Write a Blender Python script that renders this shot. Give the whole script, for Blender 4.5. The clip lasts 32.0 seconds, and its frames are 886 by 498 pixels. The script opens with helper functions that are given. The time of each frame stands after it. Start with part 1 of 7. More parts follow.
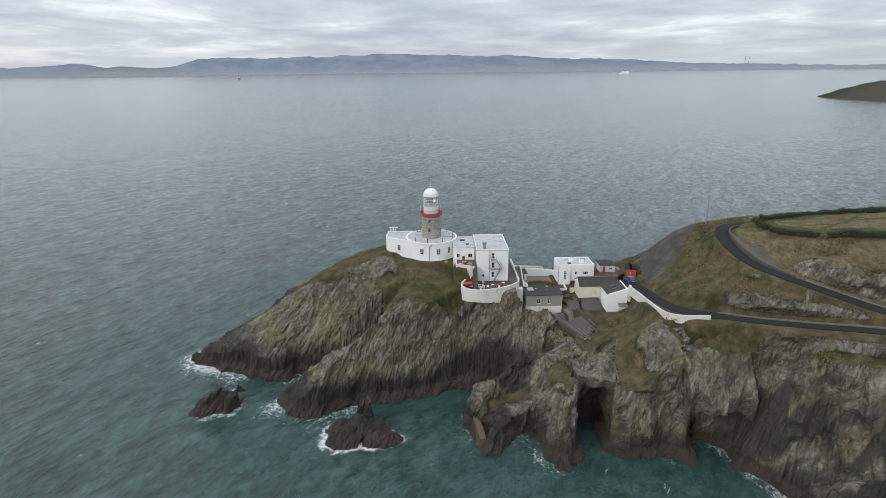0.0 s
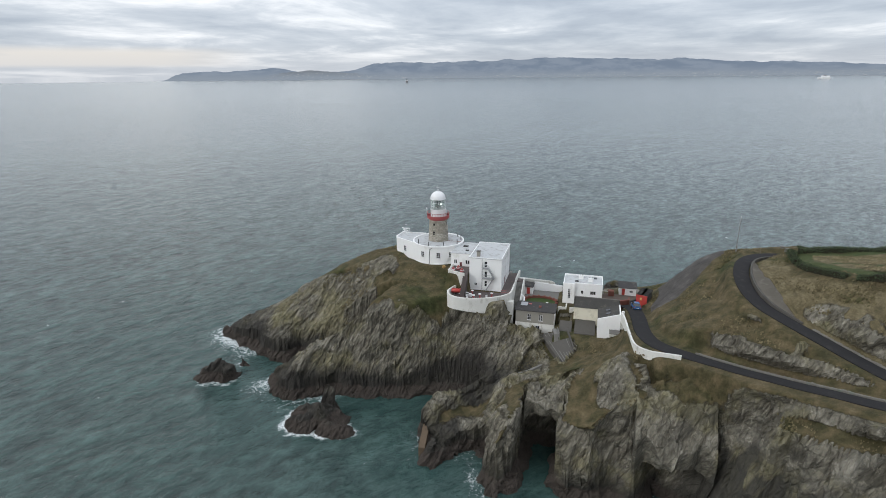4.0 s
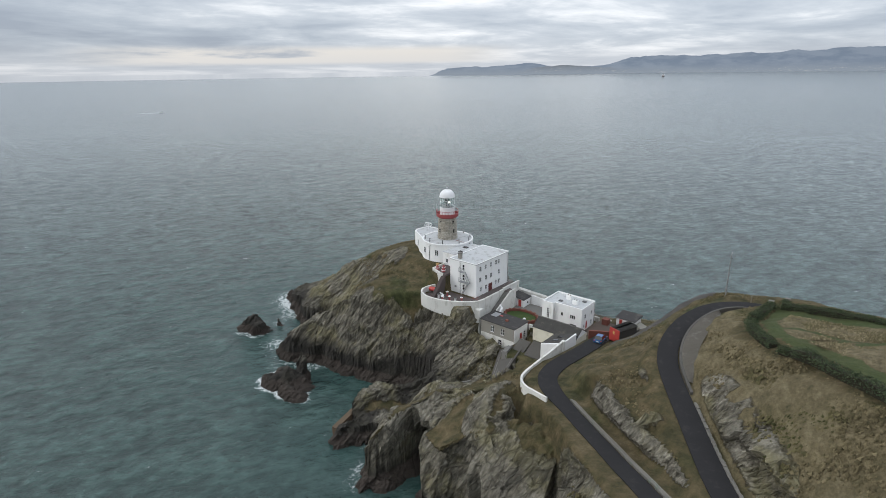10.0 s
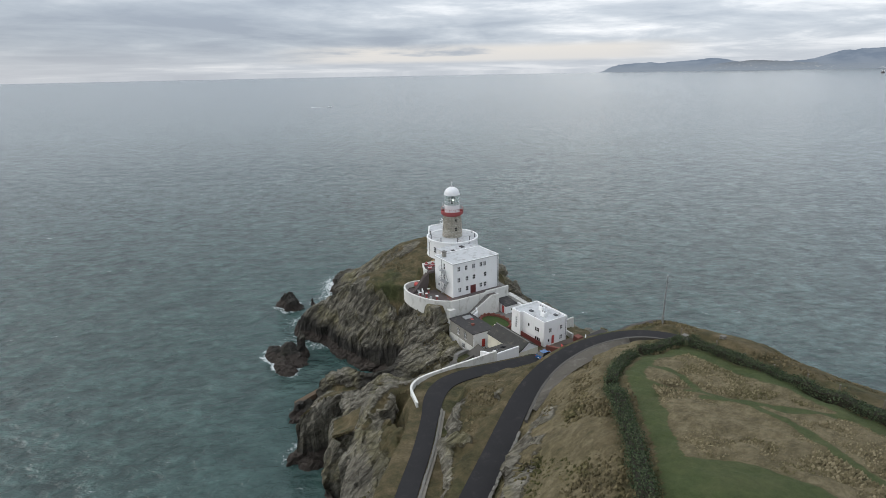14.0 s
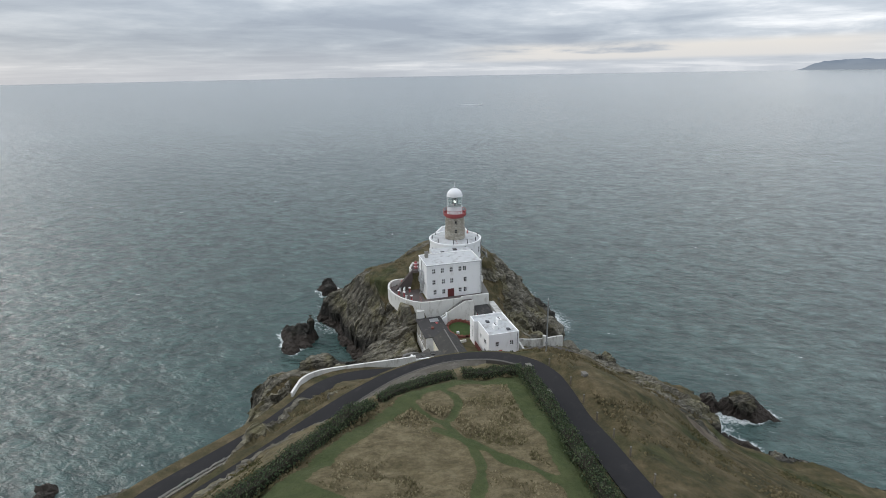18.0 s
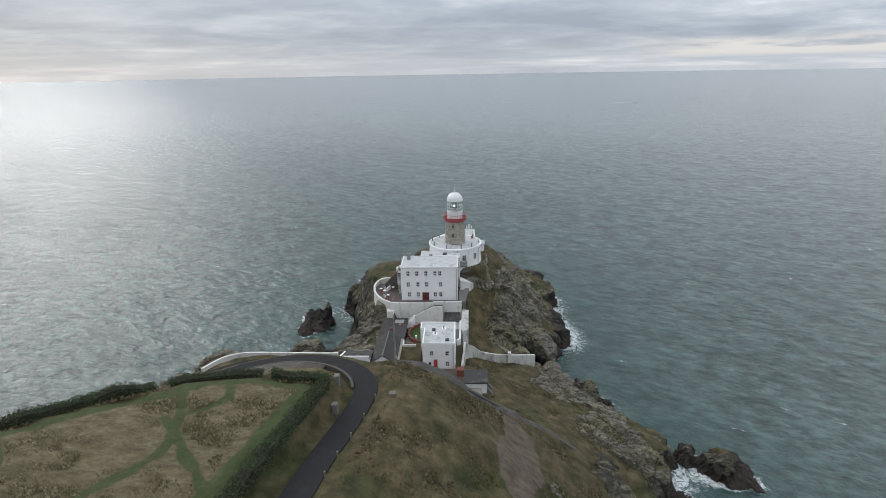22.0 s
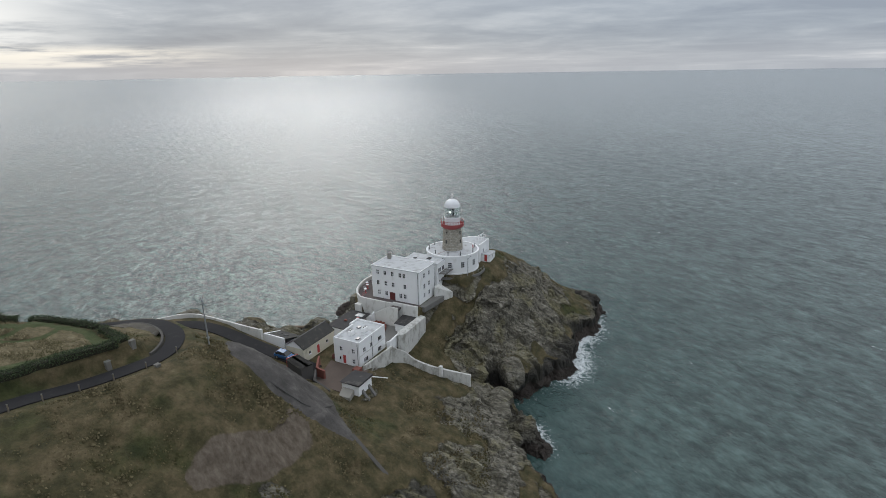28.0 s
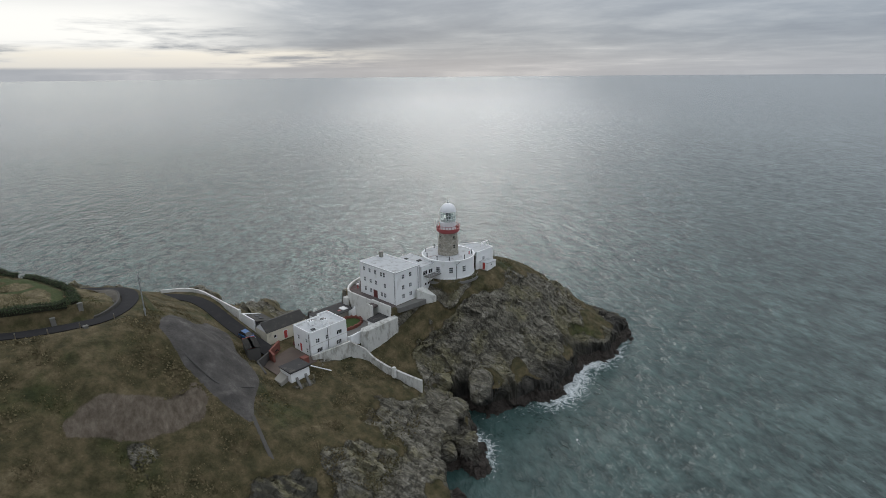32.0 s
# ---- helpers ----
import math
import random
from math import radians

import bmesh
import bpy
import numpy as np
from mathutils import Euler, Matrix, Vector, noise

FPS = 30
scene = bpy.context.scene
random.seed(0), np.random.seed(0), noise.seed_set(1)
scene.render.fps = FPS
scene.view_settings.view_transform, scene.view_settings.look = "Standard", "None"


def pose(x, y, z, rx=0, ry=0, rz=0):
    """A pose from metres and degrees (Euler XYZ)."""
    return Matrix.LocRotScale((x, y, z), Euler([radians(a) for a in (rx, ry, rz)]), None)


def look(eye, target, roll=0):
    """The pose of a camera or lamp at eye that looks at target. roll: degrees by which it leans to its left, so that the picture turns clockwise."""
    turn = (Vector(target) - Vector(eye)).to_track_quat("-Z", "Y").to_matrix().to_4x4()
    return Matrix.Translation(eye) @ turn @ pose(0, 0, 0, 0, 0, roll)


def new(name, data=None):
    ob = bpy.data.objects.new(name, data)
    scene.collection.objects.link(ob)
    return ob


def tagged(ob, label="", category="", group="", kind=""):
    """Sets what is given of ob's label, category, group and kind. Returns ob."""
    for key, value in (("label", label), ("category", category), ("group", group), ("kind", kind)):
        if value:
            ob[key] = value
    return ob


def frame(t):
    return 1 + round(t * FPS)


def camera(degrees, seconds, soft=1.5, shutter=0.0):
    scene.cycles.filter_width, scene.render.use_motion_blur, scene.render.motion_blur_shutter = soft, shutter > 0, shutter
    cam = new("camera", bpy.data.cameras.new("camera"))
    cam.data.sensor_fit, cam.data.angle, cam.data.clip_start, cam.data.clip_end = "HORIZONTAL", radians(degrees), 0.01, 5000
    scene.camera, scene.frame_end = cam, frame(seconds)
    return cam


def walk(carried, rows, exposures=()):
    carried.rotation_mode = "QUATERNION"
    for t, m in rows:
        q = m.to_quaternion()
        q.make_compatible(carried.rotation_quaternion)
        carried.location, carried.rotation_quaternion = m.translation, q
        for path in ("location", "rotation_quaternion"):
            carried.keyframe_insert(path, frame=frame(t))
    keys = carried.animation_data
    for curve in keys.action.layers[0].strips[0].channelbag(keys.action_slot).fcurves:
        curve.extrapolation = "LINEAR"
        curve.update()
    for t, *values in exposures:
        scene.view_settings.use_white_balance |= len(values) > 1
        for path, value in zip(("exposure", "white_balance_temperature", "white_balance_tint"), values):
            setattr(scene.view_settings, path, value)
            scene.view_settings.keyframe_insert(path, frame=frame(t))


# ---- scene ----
# ---- the flight: an orbit round the lighthouse, 74 m above the water ----
cam = camera(78.2, 32.0, 0.9)
PATH = [
    (0, 4.19, 4.42, 74.15, -1.03, -18.28, -0.63),
    (1, 13.98, 5.15, 73.81, 3.09, -18.10, -0.68),
    (2, 23.58, 6.33, 73.61, 7.21, -17.93, -0.66),
    (3, 33.10, 8.07, 73.53, 11.36, -17.82, -0.61),
    (4, 42.57, 10.46, 73.53, 15.54, -17.75, -0.57),
    (5, 51.97, 13.54, 73.58, 19.76, -17.74, -0.55),
    (6, 61.24, 17.32, 73.65, 24.02, -17.76, -0.56),
    (7, 70.31, 21.80, 73.70, 28.30, -17.81, -0.59),
    (8, 79.08, 26.96, 73.71, 32.59, -17.88, -0.65),
    (9, 87.47, 32.79, 73.66, 36.90, -17.94, -0.72),
    (10, 95.40, 39.23, 73.57, 41.20, -17.99, -0.80),
    (11, 102.79, 46.25, 73.42, 45.50, -18.03, -0.88),
    (12, 109.59, 53.80, 73.24, 49.78, -18.04, -0.95),
    (13, 115.75, 61.84, 73.04, 54.04, -18.04, -1.01),
    (14, 121.25, 70.31, 72.85, 58.29, -18.02, -1.06),
    (15, 126.06, 79.15, 72.70, 62.52, -18.00, -1.08),
    (16, 130.18, 88.33, 72.60, 66.74, -17.97, -1.09),
    (17, 133.60, 97.80, 72.59, 70.95, -17.95, -1.09),
    (18, 136.33, 107.49, 72.67, 75.16, -17.94, -1.07),
    (19, 138.37, 117.37, 72.84, 79.36, -17.96, -1.04),
    (20, 139.73, 127.38, 73.11, 83.57, -17.99, -1.01),
    (21, 140.39, 137.47, 73.46, 87.79, -18.04, -0.99),
    (22, 140.36, 147.58, 73.86, 92.01, -18.10, -0.96),
    (23, 139.64, 157.67, 74.28, 96.24, -18.17, -0.95),
    (24, 138.19, 167.67, 74.68, 100.46, -18.23, -0.94),
    (25, 136.03, 177.51, 75.03, 104.68, -18.28, -0.94),
    (26, 133.13, 187.14, 75.28, 108.87, -18.29, -0.93),
    (27, 129.50, 196.49, 75.41, 113.02, -18.26, -0.93),
    (28, 125.19, 205.47, 75.42, 117.13, -18.19, -0.92),
    (29, 120.24, 214.01, 75.33, 121.17, -18.08, -0.88),
    (30, 114.77, 222.04, 75.22, 125.13, -17.96, -0.81),
    (31, 108.98, 229.47, 75.23, 129.00, -17.87, -0.69),
    (32, 103.14, 236.22, 75.57, 132.77, -17.90, -0.52),
]


def flight(x, y, z, yaw, pitch, roll):
    return pose(x, y, z, 0, 0, yaw) @ pose(0, 0, 0, 90 + pitch) @ pose(0, 0, 0, 0, 0, roll)


walk(cam, [(t, flight(*p)) for t, *p in PATH], [(0.0, 0.0), (19.0, 0.0), (25.0, -0.08), (32.0, -0.40)])

# ---- sky and light ----
SUN_AZ, SUN_EL = 132.0, 25.0  # degrees, counted from +y towards -x
world = bpy.data.worlds.new("overcast_sky")
scene.world = world
world.use_nodes = True
wt = world.node_tree
wt.nodes.clear()


def node(tree, kind, **values):
    n = tree.nodes.new(kind)
    for key, value in values.items():
        if key in n.inputs:
            n.inputs[key].default_value = value
    return n


def link(tree, a, b):
    tree.links.new(a, b)


def calc(tree, op, a, b=None, c=None, clamp=False):
    n = tree.nodes.new("ShaderNodeMath")
    n.operation, n.use_clamp = op, clamp
    for i, v in enumerate((a, b, c)):
        if v is None:
            continue
        if isinstance(v, (int, float)):
            n.inputs[i].default_value = v
        else:
            tree.links.new(v, n.inputs[i])
    return n.outputs[0]


def mixc(tree, fac, a, b, mode="MIX"):
    n = tree.nodes.new("ShaderNodeMix")
    n.data_type, n.blend_type = "RGBA", mode
    for sock, v in ((n.inputs[0], fac), (n.inputs[6], a), (n.inputs[7], b)):
        if isinstance(v, (int, float)):
            sock.default_value = v
        elif isinstance(v, tuple):
            sock.default_value = (*v, 1.0)
        else:
            tree.links.new(v, sock)
    return n.outputs[2]


def ramp(tree, fac, stops, smooth=False):
    n = tree.nodes.new("ShaderNodeValToRGB")
    n.color_ramp.interpolation = "EASE" if smooth else "LINEAR"
    while len(n.color_ramp.elements) < len(stops):
        n.color_ramp.elements.new(0.5)
    for e, (p, c) in zip(n.color_ramp.elements, stops):
        e.position = p
        e.color = (*c, 1.0) if isinstance(c, tuple) else (c, c, c, 1.0)
    tree.links.new(fac, n.inputs[0])
    return n.outputs[0]


def smooth_step(tree, v, lo, hi):
    n = tree.nodes.new("ShaderNodeMapRange")
    n.interpolation_type, n.clamp = "SMOOTHSTEP", True
    n.inputs[1].default_value, n.inputs[2].default_value = lo, hi
    tree.links.new(v, n.inputs[0])
    return n.outputs[0]


def noise_tex(tree, vec, scale, detail=4.0, rough=0.55, distort=0.0):
    n = node(tree, "ShaderNodeTexNoise", Scale=scale, Detail=detail, Roughness=rough, Distortion=distort)
    if vec is not None:
        tree.links.new(vec, n.inputs["Vector"])
    return n.outputs["Fac"]


def mapped(tree, vec, scale=(1, 1, 1), rot=(0, 0, 0), loc=(0, 0, 0)):
    n = tree.nodes.new("ShaderNodeMapping")
    n.inputs["Scale"].default_value = scale
    n.inputs["Rotation"].default_value = [radians(a) for a in rot]
    n.inputs["Location"].default_value = loc
    tree.links.new(vec, n.inputs["Vector"])
    return n.outputs[0]


def drawn(tree, vec, angle, along, across, loc=(0, 0, 0)):
    """Coordinates turned to a ground angle and measured in lengths along and across it."""
    n = tree.nodes.new("ShaderNodeMapping")
    n.vector_type = "TEXTURE"
    n.inputs["Scale"].default_value = (along, across, across)
    n.inputs["Rotation"].default_value = (0, 0, radians(angle))
    n.inputs["Location"].default_value = loc
    tree.links.new(vec, n.inputs["Vector"])
    return n.outputs[0]


sun_way = Vector((-math.sin(radians(SUN_AZ)), math.cos(radians(SUN_AZ)), 0.0))
sky = wt.nodes.new("ShaderNodeTexSky")
sky.sky_type, sky.sun_disc = "NISHITA", False
sky.sun_elevation, sky.sun_rotation = radians(SUN_EL), radians(-SUN_AZ)
way = wt.nodes.new("ShaderNodeTexCoord").outputs["Generated"]
axes = wt.nodes.new("ShaderNodeSeparateXYZ")
link(wt, way, axes.inputs[0])
up = calc(wt, "MAXIMUM", axes.outputs[2], 0.0)
# clouds on a high flat deck, drawn out towards the horizon
deck_h = calc(wt, "ADD", up, 0.07)
cx = calc(wt, "DIVIDE", axes.outputs[0], deck_h)
cy = calc(wt, "DIVIDE", axes.outputs[1], deck_h)
deck = wt.nodes.new("ShaderNodeCombineXYZ")
link(wt, cx, deck.inputs[0])
link(wt, cy, deck.inputs[1])
big = noise_tex(wt, mapped(wt, deck.outputs[0], (0.19, 0.16, 1), (0, 0, 30)), 1.0, 7.0, 0.58, 0.5)
small = noise_tex(wt, mapped(wt, deck.outputs[0], (0.70, 0.60, 1), (0, 0, 20), (3, 8, 0)), 1.0, 6.0, 0.6, 0.3)
cover = calc(wt, "ADD", calc(wt, "MULTIPLY", big, 0.60), calc(wt, "MULTIPLY", small, 0.40))
cloud = ramp(wt, cover, [(0.38, (0.35, 0.40, 0.48)), (0.465, (0.445, 0.50, 0.575)), (0.54, (0.58, 0.63, 0.695)), (0.63, (0.95, 0.97, 1.0))])
# the side of the sky where the low sun stands behind the cloud
toward = wt.nodes.new("ShaderNodeVectorMath")
toward.operation = "DOT_PRODUCT"
link(wt, way, toward.inputs[0])
toward.inputs[1].default_value = sun_way[:]
level = calc(wt, "SQRT", calc(wt, "MAXIMUM", calc(wt, "SUBTRACT", 1.0, calc(wt, "MULTIPLY", up, up)), 0.001))
abreast = calc(wt, "DIVIDE", toward.outputs["Value"], level)
glow = smooth_step(wt, abreast, 0.963, 0.996)
glow = calc(wt, "MULTIPLY", glow, calc(wt, "MULTIPLY", smooth_step(wt, up, 0.17, 0.40), calc(wt, "SUBTRACT", 1.0, smooth_step(wt, up, 0.48, 0.80))))
bright = calc(wt, "ADD", calc(wt, "MULTIPLY", glow, 4.6), calc(wt, "ADD", 0.90, calc(wt, "MULTIPLY", up, 1.5)))
# blue-grey bases near the horizon, whiter cloud overhead
cloud = mixc(wt, smooth_step(wt, up, 0.10, 0.40), cloud, mixc(wt, 1.0, cloud, (1.03, 1.0, 0.97), "MULTIPLY"))
# the cloud is thinner to the north
thin = wt.nodes.new("ShaderNodeVectorMath")
thin.operation = "DOT_PRODUCT"
link(wt, way, thin.inputs[0])
thin.inputs[1].default_value = (0.17, 0.98, 0.0)
bright = calc(wt, "MULTIPLY", bright, calc(wt, "ADD", 1.0, calc(wt, "MULTIPLY", thin.outputs["Value"], 0.13)))
cloud = mixc(wt, 1.0, cloud, bright, "MULTIPLY")


# clear strips under the cloud, low over the water
def strip_of_light(az, half, rise, fall, colour, base):
    band = calc(wt, "MULTIPLY", smooth_step(wt, up, *rise), calc(wt, "SUBTRACT", 1.0, smooth_step(wt, up, *fall)))
    side = wt.nodes.new("ShaderNodeVectorMath")
    side.operation = "DOT_PRODUCT"
    link(wt, way, side.inputs[0])
    side.inputs[1].default_value = (-math.sin(radians(az)), math.cos(radians(az)), 0.0)
    band = calc(wt, "MULTIPLY", band, smooth_step(wt, side.outputs["Value"], math.cos(radians(half)), math.cos(radians(half * 0.5))))
    band = calc(wt, "MULTIPLY", band, smooth_step(wt, cover, 0.36, 0.50))
    return mixc(wt, band, base, colour)


cloud = strip_of_light(180, 36, (0.010, 0.022), (0.080, 0.150), (1.28, 1.27, 1.23), cloud)
cloud = strip_of_light(168, 34, (0.008, 0.014), (0.030, 0.046), (1.30, 1.22, 1.06), cloud)
cloud = strip_of_light(54, 22, (0.012, 0.020), (0.034, 0.048), (0.82, 0.78, 0.73), cloud)
haze = calc(wt, "SUBTRACT", 1.0, smooth_step(wt, up, 0.0, 0.06))
cloud = mixc(wt, calc(wt, "MULTIPLY", haze, 0.55), cloud, (0.60, 0.63, 0.68))
clear = mixc(wt, 1.0, sky.outputs[0], (0.10, 0.10, 0.10), "MULTIPLY")
both = mixc(wt, 0.95, clear, cloud)
back = node(wt, "ShaderNodeBackground", Strength=1.05)
link(wt, both, back.inputs["Color"])
wout = wt.nodes.new("ShaderNodeOutputWorld")
link(wt, back.outputs[0], wout.inputs["Surface"])

sun = new("sun", bpy.data.lights.new("sun", "SUN"))
sun.data.energy, sun.data.angle, sun.data.color = 0.6, radians(26), (1.0, 0.95, 0.87)
sun.matrix_world = look((0, 0, 300), Vector((0, 0, 300)) - (sun_way * math.cos(radians(SUN_EL)) + Vector((0, 0, math.sin(radians(SUN_EL))))))

# ---- materials ----
def material(name, rough=0.8, metal=0.0, spec=0.5):
    m = bpy.data.materials.new(name)
    m.use_nodes = True
    t = m.node_tree
    b = t.nodes["Principled BSDF"]
    b.inputs["Roughness"].default_value = rough
    b.inputs["Metallic"].default_value = metal
    b.inputs["Specular IOR Level"].default_value = spec
    return m, t, b


def place(t):
    return t.nodes.new("ShaderNodeNewGeometry").outputs["Position"]


def relief(t, b, height, strength, distance):
    n = node(t, "ShaderNodeBump", Strength=strength, Distance=distance)
    link(t, height, n.inputs["Height"])
    link(t, n.outputs[0], b.inputs["Normal"])
    return n


def attribute(t, name):
    n = t.nodes.new("ShaderNodeAttribute")
    n.attribute_name = name
    return n.outputs["Fac"]


def plain(name, colour, rough=0.7, grain=0.12, scale=3.0, stain=None, metal=0.0, bump=0.02, streak=False, much=0.0):
    """A worn single-colour surface: fine grain, larger patches and, if given, stains."""
    m, t, b = material(name, rough, metal, 0.2 if rough >= 0.8 else 0.5)
    p = place(t)
    fine = noise_tex(t, p, scale * 4, 5)
    wide = noise_tex(t, p, scale * 0.35, 4)
    v = calc(t, "ADD", calc(t, "MULTIPLY", fine, grain), calc(t, "MULTIPLY", wide, grain * 1.4))
    c = mixc(t, 1.0, colour, ramp(t, v, [(0.0, 1.0 - grain * 1.3), (grain * 2.4, 1.0 + grain * 0.5)]), "MULTIPLY")
    if stain:
        vec = mapped(t, p, (1.0, 1.0, 0.42)) if streak else p
        s = noise_tex(t, vec, 0.7, 8, 0.70)
        c = mixc(t, calc(t, "MULTIPLY", smooth_step(t, s, 0.54 - much, 0.72 - much), 0.75), c, stain)
    link(t, c, b.inputs["Base Color"])
    relief(t, b, fine, 0.3, bump)
    return m


WHITE = plain("white_render", (0.85, 0.85, 0.84), 0.75, 0.05, 0.8, (0.66, 0.65, 0.61), bump=0.02, streak=True)
WHITE_WORN = plain("weathered_white_render", (0.72, 0.71, 0.67), 0.85, 0.18, 0.9, (0.36, 0.34, 0.29), bump=0.04, streak=True, much=0.045)
PEELING = plain("peeling_limewash", (0.62, 0.61, 0.57), 0.9, 0.25, 0.9, (0.24, 0.225, 0.19), bump=0.06, streak=True, much=0.09)
CREAM = plain("cream_render", (0.70, 0.66, 0.54), 0.85, 0.09, 0.9, (0.42, 0.39, 0.30), bump=0.03, streak=True)
GREY_RENDER = plain("grey_render", (0.30, 0.285, 0.25), 0.9, 0.18, 1.0, (0.16, 0.15, 0.13), bump=0.03, streak=True)
ROOF_FELT = plain("pale_roof_felt", (0.50, 0.51, 0.515), 0.85, 0.14, 0.6, (0.25, 0.245, 0.23), much=0.05)
ROOF_DARK = plain("dark_roof_felt", (0.060, 0.057, 0.056), 0.85, 0.25, 0.8, (0.15, 0.14, 0.12))
SLATE = plain("grey_slate", (0.070, 0.067, 0.062), 0.85, 0.4, 2.0, (0.17, 0.155, 0.11))
CONCRETE = plain("old_concrete", (0.19, 0.183, 0.17), 0.9, 0.18, 0.5, (0.12, 0.11, 0.098))
GRANITE = plain("granite_ashlar", (0.42, 0.39, 0.33), 0.85, 0.2, 1.5, (0.27, 0.245, 0.20))
OLD_CONCRETE = plain("blackened_concrete", (0.105, 0.098, 0.088), 0.95, 0.25, 0.6, (0.06, 0.055, 0.048))
TAN_CONCRETE = plain("tan_concrete", (0.225, 0.205, 0.172), 0.95, 0.25, 0.8, (0.33, 0.31, 0.28))
RED = plain("red_paint", (0.48, 0.06, 0.05), 0.45, 0.10, 2.0)
RED_DARK = plain("dark_red_paint", (0.13, 0.028, 0.026), 0.5, 0.10, 2.0)
RAIL_RED = plain("faded_red_paint", (0.33, 0.070, 0.070), 0.5, 0.10, 2.0)
DARK_METAL = plain("dark_metal", (0.10, 0.10, 0.10), 0.5, 0.15, 3.0, metal=0.4)
GALVANISED = plain("galvanised_steel", (0.42, 0.43, 0.44), 0.45, 0.10, 3.0, metal=0.7)
WHITE_METAL = plain("white_painted_metal", (0.80, 0.80, 0.80), 0.35, 0.05, 2.0)
TIMBER = plain("weathered_timber", (0.20, 0.17, 0.13), 0.85, 0.25, 3.0)
BLACK = plain("black_rubber", (0.03, 0.03, 0.03), 0.6, 0.1, 3.0)
BLUE = plain("blue_car_paint", (0.035, 0.11, 0.26), 0.25, 0.05, 2.0)
BRICK_RED = plain("red_kerb_paint", (0.22, 0.085, 0.065), 0.8, 0.2, 2.0, (0.12, 0.07, 0.06))
TERRACE = plain("dark_paving", (0.12, 0.10, 0.095), 0.9, 0.25, 1.0, (0.19, 0.15, 0.13))
ORANGE = plain("yellow_buoy_paint", (0.36, 0.22, 0.08), 0.5, 0.1, 2.0)
ASPHALT = plain("asphalt", (0.028, 0.027, 0.028), 0.95, 0.25, 1.0, (0.045, 0.043, 0.041))
RIM_GREY = plain("tarred_wall", (0.09, 0.085, 0.08), 0.9, 0.2, 1.0)


def ashlar():
    """Coursed blocks wrapped round the tower."""
    m, t, b = material("granite_blocks", 0.85, 0.0, 0.2)
    p = place(t)
    xyz = t.nodes.new("ShaderNodeSeparateXYZ")
    link(t, p, xyz.inputs[0])
    turn = calc(t, "ARCTAN2", calc(t, "SUBTRACT", xyz.outputs[1], 146.0), calc(t, "SUBTRACT", xyz.outputs[0], 3.65))
    wrap = t.nodes.new("ShaderNodeCombineXYZ")
    link(t, calc(t, "MULTIPLY", turn, 2.6), wrap.inputs[0])
    link(t, calc(t, "SUBTRACT", xyz.outputs[2], 31.2), wrap.inputs[1])
    n = node(t, "ShaderNodeTexBrick", Scale=1.0)
    n.inputs["Color1"].default_value = (0.47, 0.44, 0.375, 1)
    n.inputs["Color2"].default_value = (0.33, 0.30, 0.245, 1)
    n.inputs["Mortar"].default_value = (0.22, 0.20, 0.17, 1)
    n.inputs["Mortar Size"].default_value = 0.03
    n.inputs["Brick Width"].default_value = 0.85
    n.inputs["Row Height"].default_value = 0.44
    link(t, wrap.outputs[0], n.inputs["Vector"])
    worn = ramp(t, noise_tex(t, p, 1.3, 7, 0.7), [(0.3, 0.72), (0.7, 1.15)])
    link(t, mixc(t, 1.0, n.outputs["Color"], worn, "MULTIPLY"), b.inputs["Base Color"])
    relief(t, b, calc(t, "ADD", noise_tex(t, p, 5.0, 5), calc(t, "MULTIPLY", n.outputs["Fac"], -1.0)), 0.5, 0.05)
    return m


ASHLAR = ashlar()


def glass_material(name, tint, rough=0.06):
    m, t, b = material(name, rough, 0.0, 0.8)
    b.inputs["Base Color"].default_value = (*tint, 1)
    b.inputs["Transmission Weight"].default_value = 0.0
    return m


WINDOW = glass_material("dark_window_glass", (0.02, 0.022, 0.025))
LENS_GLASS, _t, _b = material("lantern_glass", 0.02, 0.0, 0.6)
_b.inputs["Base Color"].default_value = (0.9, 0.97, 0.95, 1)
_b.inputs["Transmission Weight"].default_value = 0.92
_b.inputs["IOR"].default_value = 1.1
OPTIC, _t, _b = material("fresnel_optic", 0.08, 0.0, 1.0)
_b.inputs["Base Color"].default_value = (0.07, 0.085, 0.08, 1)
LAMP_GLOW, _t, _b = material("lamp", 0.3)
_b.inputs["Emission Color"].default_value = (1.0, 0.97, 0.9, 1)
_b.inputs["Emission Strength"].default_value = 1.6


